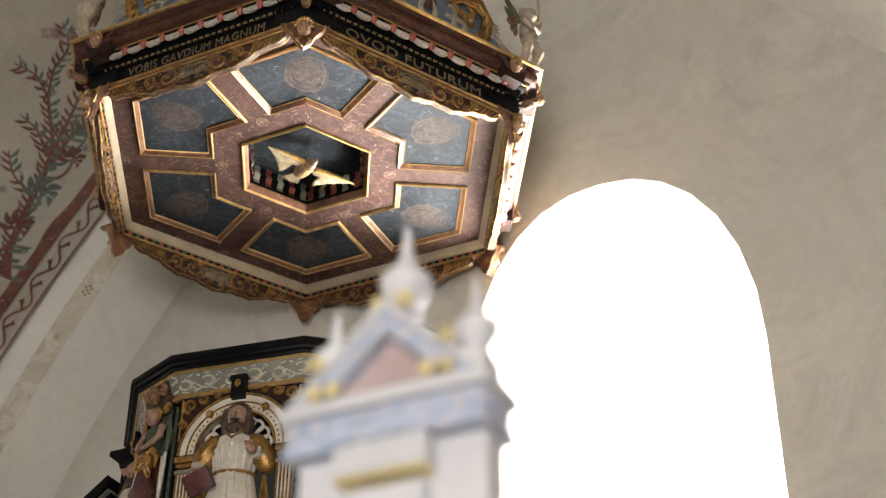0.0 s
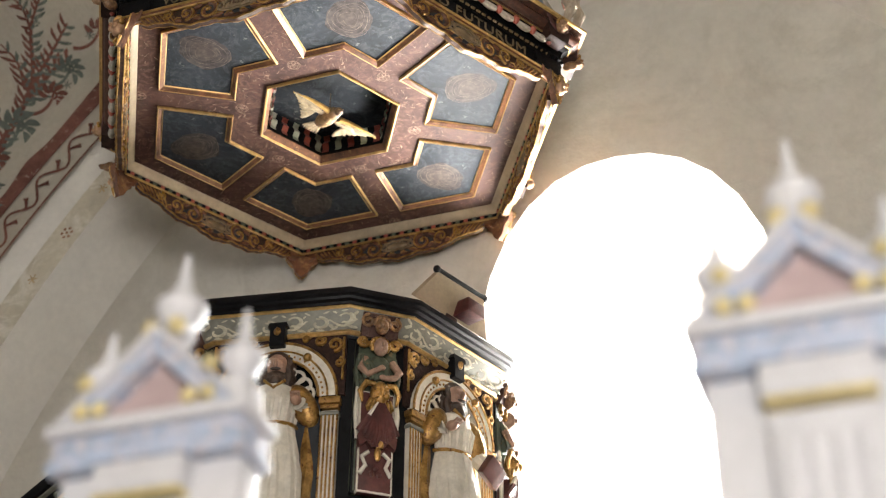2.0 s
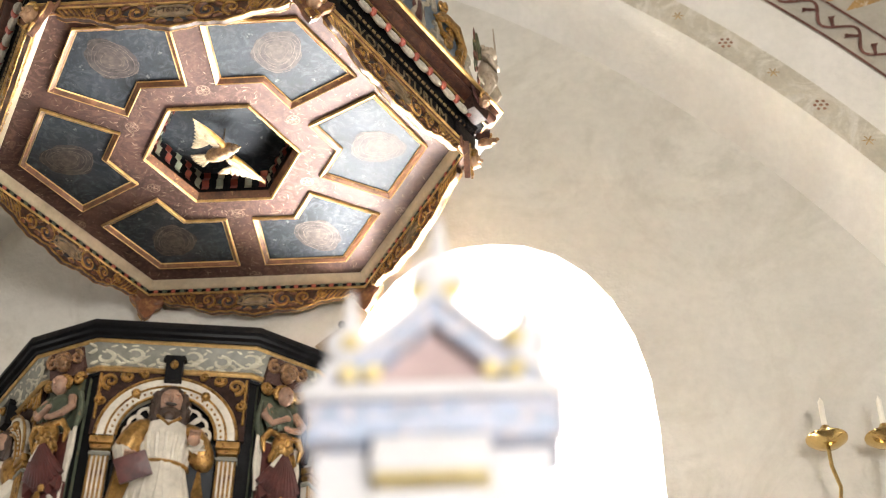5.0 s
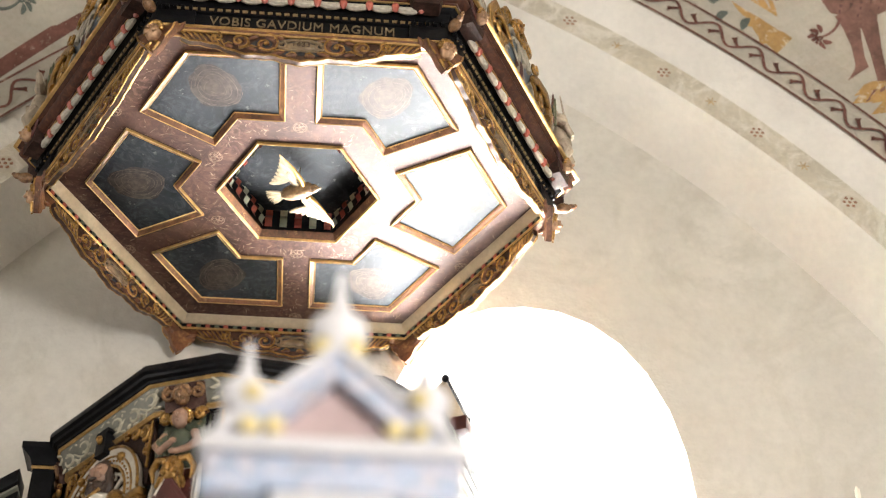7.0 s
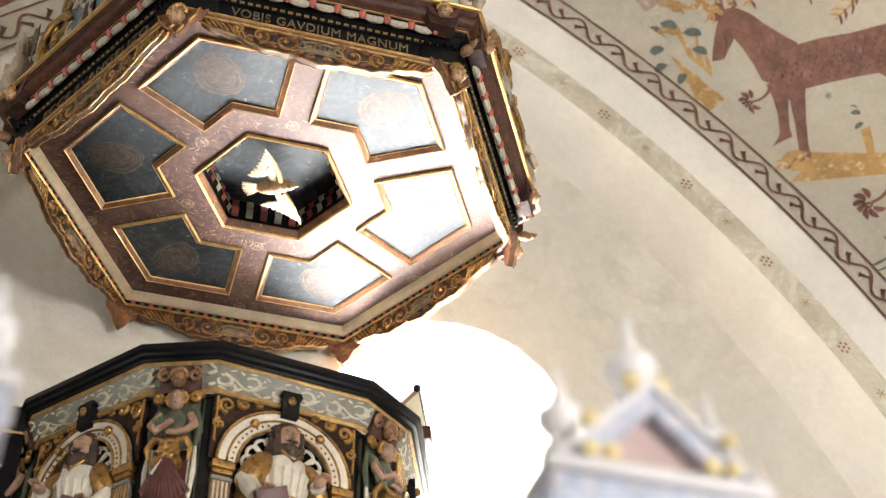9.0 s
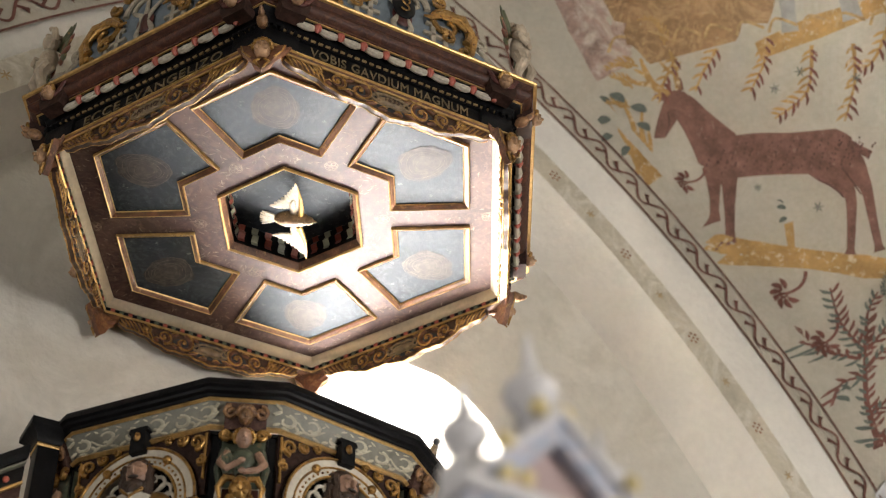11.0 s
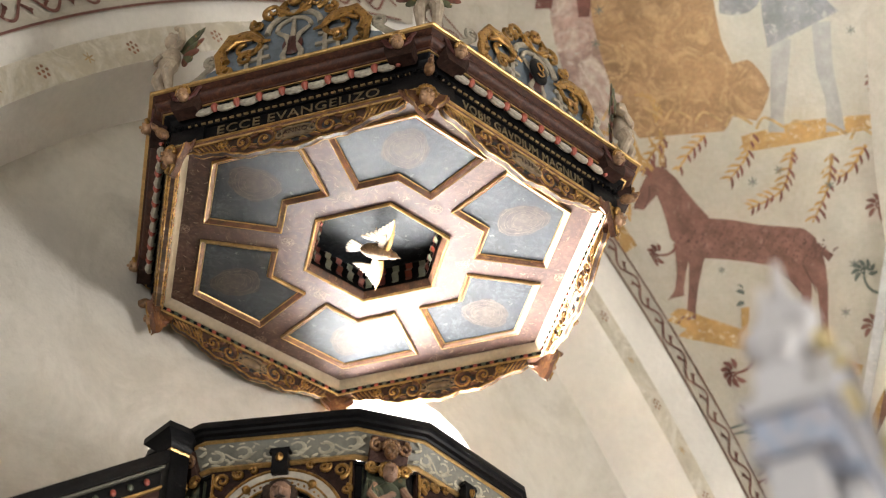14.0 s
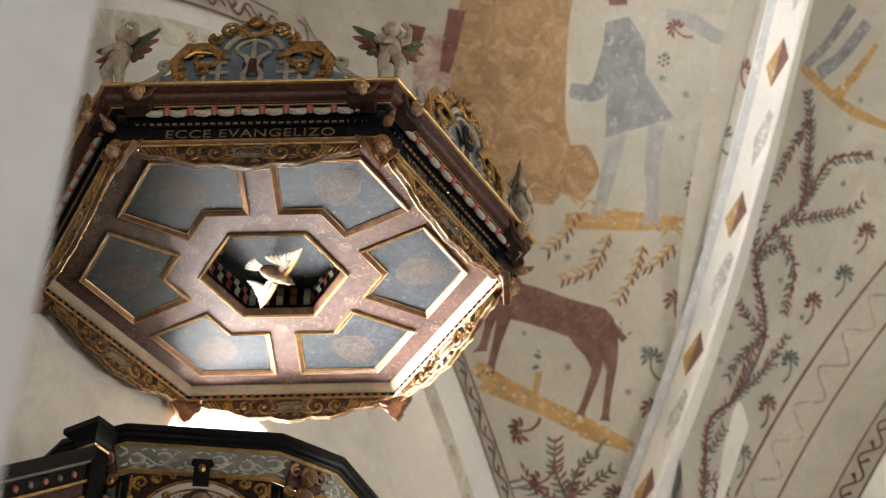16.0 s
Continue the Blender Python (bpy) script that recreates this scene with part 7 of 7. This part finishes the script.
rose_r = part("painted_rosette", rosette_mesh(), OCHRE, vault_web, "dark red painted flower on a curled stem", HOME, smooth=False)
rose_g = part("painted_rosette", rosette_mesh(), GREENFR, vault_web, "grey-green painted flower on a curled stem", HOME, smooth=False)
rose_y = part("painted_rosette", rosette_mesh(), BEAST, vault_web, "faded rust painted flower", HOME, smooth=False)
spr_r = part("painted_sprig", sprig_mesh(), OCHRE, vault_web, "dark red painted leafy sprig", HOME, smooth=False)
spr_g = part("painted_sprig", sprig_mesh(0.30, 7, -0.8, 3), GREENFR, vault_web, "grey-green painted leafy sprig", HOME, smooth=False)
spr_y = part("painted_sprig", sprig_mesh(0.30, 8, 1.3, 5), YELLOW, vault_web, "ochre painted leafy sprig", HOME, smooth=False)
star_g = part("painted_star", star_mesh(), GREENFR, vault_web, "small grey-green painted star", HOME, smooth=False)
blade = bmesh.new()
leaf_shape(blade, 0, 0, 0.5, 0.10, 0.028, 0.5)
d_dots_web = part("dot_flower", flower_dots(), OCHRE, vault_web, "dark red dot flower", HOME, smooth=False)
leaf_g = part("painted_leaf", blade, GREENFR, vault_web, "grey-green painted leaf", HOME, smooth=False)


def put(src, spots, parent, used=[]):
    for th, y, deg, size in spots:
        mm = skin(th, y) @ pose(0, 0, 0.001 * rnd.random(), 0, 0, deg) @ Matrix.Scale(size, 4)
        if src not in used and parent is vault_web:
            used.append(src)
            src.matrix_basis = mm
        else:
            decal(src, mm, parent)


put(rose_r, ((47.1, -0.95, -40, 1.1), (51.7, -1.46, -40, 1.2), (38.0, 0.44, 60, 1.3), (45.4, 0.46, 40, 1.0), (54.6, -1.20, 0, 0.9), (35.0, 0.42, 80, 1.2), (31.8, 0.30, 20, 1.1)), vault_web)
put(rose_g, ((49.3, -1.20, -40, 1.2), (44.2, -0.80, -40, 1.1), (39.9, -0.36, -40, 1.1), (55.6, -1.78, -40, 1.2), (30.4, 0.36, 0, 1.2)), vault_web)
put(rose_y, ((42.2, -0.60, -40, 1.2), (37.4, -0.26, -40, 1.2), (33.8, 0.10, -40, 1.1)), vault_web)
put(spr_y, ((51.4, 0.26, 40, 0.9), (50.8, 0.34, 10, 0.8), (51.2, 0.10, -30, 0.8), (50.2, 0.40, 30, 0.8)), vault_web)
put(spr_r, ((36.2, 0.46, 20, 0.5),), vault_web)
put(spr_g, ((35.6, 0.10, -30, 0.5),), vault_web)
put(star_g, ((46.1, -0.15, 0, 1), (45.9, -0.30, 20, 1), (40.2, -0.37, 0, 1), (40.7, 0.08, 30, 1), (44.0, -0.48, 0, 1), (52.6, -1.05, 0, 1), (53.6, -1.12, 10, 1), (49.5, -1.02, 0, 0.9), (51.4, -1.14, 0, 1), (47.6, -1.0, 0, 0.8), (43.2, 0.24, 0, 0.8), (38.4, -0.20, 0, 1), (57.4, -0.02, 0, 1), (56.2, 0.10, 0, 1)), vault_web)
put(d_dots_web, ((53.4, -1.10, 0, 1.2),), vault_web)
put(leaf_g, ((51.0, 0.444, 60, 0.9), (50.6, 0.400, 50, 0.9), (49.5, 0.366, 60, 0.9), (50.4, 0.472, 100, 0.9), (49.7, 0.490, 110, 0.8), (48.7, 0.482, 130, 0.8), (48.7, 0.406, 50, 0.8), (41.6, 0.21, 70, 0.5), (41.2, 0.23, 110, 0.5), (41.9, 0.20, 90, 0.5)), vault_web)

# yellow and red lozenges along the rib
def rib_face(th, f, lift=0.004):
    """A point on the broad face of the rib, f from its web side (0) to its edge (1)."""
    dy, up = 0.04 - 0.15 * f, 0.075 + 0.05 * f + lift
    return arch_point(th, web_u(rib_y(th)) - up, rib_y(th) + dy)


for th in (57.5, 51.2, 45.0, 39.2, 33.4, 28.0):
    for side, mat in ((0, YELLOW), (1, BEAST)):
        b = bmesh.new()
        b.faces.new([b.verts.new(rib_face(th + dt, f)) for dt, f in ((-1.0, 0.5), (0.0, side * 0.98 + 0.01), (1.0, 0.5))])
        part("rib_lozenge", b, mat, vault_rib, "painted lozenge half", smooth=False)
    b = bmesh.new()
    b.faces.new([b.verts.new(rib_face(th + 3.0 + dt, f)) for dt, f in ((-1.1, 0.6), (-0.2, 0.99), (0.9, 0.99), (1.3, 0.7), (0.2, 0.35))])
    part("rib_patch", b, RIBGREY, vault_rib, "faded grey painted patch", smooth=False)
painted("rib_blue_line", [([(20 + 4.0 * i, rib_y(20 + 4.0 * i) + 0.10) for i in range(11)], [0.055] * 11)], RIBBLUE, "pale blue-grey painted edge of the rib", lift=0.052)

# east web and left web: leafy vines


def vine_stem(parent, pts, w, mat):
    bm = bmesh.new()
    ribbon(bm, pts, [w] * len(pts))
    return part("vine_stem", bm, mat, parent, "dark red painted vine stem", smooth=False)


left, east = copies[vault_web][:2]
KD = radians(1) * 6.6


def leafy(parent, pts, w, mats=(OCHRE, GREENFR), leaf=0.055, gap=0.036, label="painted branch with serrated leaves"):
    """A branch through (angle, depth) points with small leaves on both sides."""
    bm = bmesh.new()
    ribbon(bm, pts, [w * (1 - 0.6 * i / (len(pts) - 1)) for i in range(len(pts))], cross=1)
    r = random.Random(len(pts) * 31 + int(1000 * abs(pts[0][1])))
    side = 0
    for (t0, y0), (t1, y1) in zip(pts, pts[1:]):
        d = Vector(((t1 - t0) * KD, y1 - y0))
        n = max(1, int(d.length / gap))
        d.normalize()
        for k in range(n):
            f = (k + 0.5 * r.random()) / n
            bt, by = t0 + (t1 - t0) * f, y0 + (y1 - y0) * f
            for sg in (-1, 1):
                s = len(bm.faces)
                a = 0.75 + 0.35 * r.random()
                v = Vector((d.x * math.cos(a) - sg * d.y * math.sin(a), d.y * math.cos(a) + sg * d.x * math.sin(a)))
                v2 = (v + 0.5 * d).normalized()
                L = leaf * (0.7 + 0.5 * r.random())
                ribbon(bm, [(bt, by), (bt + v.x * L * 0.55 / KD, by + v.y * L * 0.55), (bt + (v.x * 0.55 + v2.x * 0.45) * L / KD, by + (v.y * 0.55 + v2.y * 0.45) * L)],
                       [0.010, 0.017, 0.003], cross=1, steps=2, lift=0.0065)
                bm.faces.ensure_lookup_table()
                if sg > 0:
                    for fc in bm.faces[s:]:
                        fc.material_index = 1
    return part("painted_branch", bm, list(mats), parent, label, smooth=False)


for pts, w in (([(31.0, 0.05), (33.9, -0.01), (37.2, -0.21), (39.4, -0.13), (43.0, -0.19), (45.5, -0.53), (47.1, -0.56), (49.5, -0.51), (52.3, -0.57), (54.3, -0.38)], 0.030),
               ([(43.0, -0.19), (41.4, -0.25), (39.8, -0.26)], 0.016), ([(43.0, -0.24), (43.0, -0.34), (43.3, -0.48)], 0.014),
               ([(49.5, -0.51), (51.6, -0.70), (52.9, -0.87), (53.6, -1.04)], 0.020), ([(52.9, -0.87), (50.7, -0.82), (49.2, -0.76)], 0.016),
               ([(48.6, -0.49), (50.0, -0.36), (51.3, -0.24), (52.4, -0.22)], 0.016), ([(47.5, -0.51), (46.8, -0.29), (44.5, -0.16)], 0.016),
               ([(50.2, -0.50), (50.8, -0.60), (51.2, -0.70)], 0.014), ([(39.4, -0.13), (41.5, -0.18)], 0.012), ([(39.4, -0.13), (41.5, -0.05), (44.0, -0.05)], 0.016),
               ([(36.0, -0.10), (37.6, -0.09)], 0.012), ([(45.5, -0.53), (47.0, -0.70), (48.2, -0.72)], 0.014), ([(45.8, -0.54), (47.8, -0.42)], 0.012),
               ([(34.6, -0.04), (35.4, 0.06), (36.6, 0.04)], 0.012), ([(54.6, -0.30), (56.0, -0.16), (57.6, -0.10)], 0.018)):
    leafy(east, pts, w)
painted_ground = bmesh.new()
ribbon(painted_ground, [(54.1, -1.18), (54.5, -0.88), (55.0, -0.66), (55.9, -0.44)], [0.05, 0.05, 0.06, 0.04])
ribbon(painted_ground, [(54.6, -0.84), (56.4, -0.86), (58.0, -0.90)], [0.09, 0.06, 0.03])
part("painted_ground", painted_ground, YELLOW, east, "ochre strip of painted ground", smooth=False)
trunks = bmesh.new()
ribbon(trunks, [(54.6, -1.05), (56.2, -1.02), (58.2, -1.06)], [0.10, 0.08, 0.09])
ribbon(trunks, [(54.3, -1.16), (56.0, -1.16), (58.0, -1.22)], [0.06, 0.06, 0.08])
part("painted_dark_strokes", trunks, GREYBLUE, east, "grey painted upright strokes", smooth=False)
for y0, w in ((0.20, 0.016), (0.385, 0.010)):
    vine_stem(east, [(28 + 3 * i, y0) for i in range(10)], w, OCHRE)
vine_stem(east, [(29 + 0.55 * i, 0.30 + 0.055 * math.sin(i * 1.35)) for i in range(48)], 0.012, MAUVE)
for i, (th, y) in enumerate(((51.6, -0.02), (49.0, 0.05), (46.6, -0.01), (43.3, 0.09), (40.5, 0.12), (37.4, 0.14), (35.0, 0.12))):
    put((rose_r, rose_g)[i % 2], ((th, y, -60, 1.15),), east)
for i, (th, y) in enumerate(((55.6, -0.70), (50.4, -0.06), (47.8, -0.14), (45.2, -0.04), (42.2, 0.0), (38.6, 0.0), (52.0, -0.40), (54.2, -0.62), (45.8, -0.32), (40.2, -0.36), (42.0, -0.42))):
    put(star_g, ((th, y, 17 * i, 0.9),), east)
put(d_dots_web, ((56.2, -0.34, 0, 1.0), (57.4, -0.52, 0, 1.0)), east)
for pts, w in (([(33.0, 0.47), (35.0, 0.43), (36.8, 0.40), (38.1, 0.38), (39.4, 0.34), (41.0, 0.21), (42.2, 0.14)], 0.030),
               ([(38.4, 0.37), (40.6, 0.33), (42.3, 0.29)], 0.020), ([(38.6, 0.38), (40.3, 0.37), (41.3, 0.385)], 0.020), ([(38.8, 0.35), (39.5, 0.26), (39.6, 0.16)], 0.018),
               ([(41.0, 0.21), (41.4, 0.10), (41.2, -0.02)], 0.016), ([(37.0, 0.40), (37.2, 0.30), (38.0, 0.22)], 0.016), ([(42.2, 0.14), (43.4, 0.12), (44.0, 0.02)], 0.016)):
    leafy(left, pts, w, leaf=0.06)
vine_stem(left, [(28, 0.50), (32.4, 0.495), (34.6, 0.497), (36.2, 0.492), (38.0, 0.497), (42, 0.49), (46, 0.48), (50, 0.47), (54, 0.46), (58, 0.45)], 0.020, OCHRE)
put(rose_g, ((37.6, 0.455, -30, 1.6), (41.0, 0.44, -30, 1.2), (45.4, 0.40, -30, 1.1)), left)
put(rose_r, ((35.6, 0.46, -30, 1.5), (39.6, 0.46, -30, 1.2), (33.2, 0.46, -30, 1.3), (43.2, 0.42, -30, 1.2), (47.6, 0.40, -30, 1.1)), left)
wash = bmesh.new()
ribbon(wash, [(43.0, -0.02), (44.0, 0.10), (45.0, 0.24)], [0.05, 0.06, 0.05])
part("painted_ground", wash, MAUVE, left, "faded brown strip of painted ground", smooth=False)
for i in range(7):
    put(spr_r, ((49.0 + 2.0 * i, 0.42 - 0.05 * i, 60 - 25 * (i % 3), 0.62),), left)
put(star_g, ((40.2, 0.44, 0, 0.9), (36.4, 0.30, 0, 0.9), (42.6, 0.38, 0, 0.9), (46.6, 0.20, 0, 0.9)), left)

# the bush and the hanging sprigs of the painted web
for pts, w in (([(30.0, 0.46), (32.1, 0.41), (34.1, 0.31), (35.0, 0.25)], 0.026), ([(34.1, 0.31), (35.8, 0.32), (37.4, 0.27)], 0.018), ([(34.3, 0.29), (35.5, 0.21), (36.0, 0.11)], 0.018),
               ([(34.1, 0.30), (34.6, 0.15), (34.9, 0.03)], 0.018), ([(33.9, 0.34), (35.1, 0.43), (36.1, 0.47)], 0.018), ([(33.4, 0.34), (33.7, 0.23), (32.8, 0.20)], 0.016),
               ([(33.2, 0.37), (33.4, 0.45), (32.7, 0.49)], 0.016), ([(31.4, 0.43), (31.8, 0.30), (31.0, 0.22)], 0.018), ([(30.6, 0.44), (29.2, 0.36), (28.6, 0.26)], 0.018)):
    leafy(vault_web, pts, w)
for pts in ([(48.1, -0.30), (47.3, -0.20), (46.8, -0.05)], [(46.4, -0.43), (45.0, -0.26), (45.1, -0.05)], [(45.2, -0.58), (43.9, -0.46), (42.9, -0.30)], [(44.7, -0.75), (44.1, -0.61), (44.1, -0.51)],
            [(49.3, -0.08), (49.0, 0.05), (48.6, 0.15)], [(50.4, 0.10), (50.0, 0.22), (49.4, 0.30)]):
    leafy(vault_web, pts, 0.022, (YELLOW, OCHRE), 0.066, 0.040, "hanging ochre painted sprig")
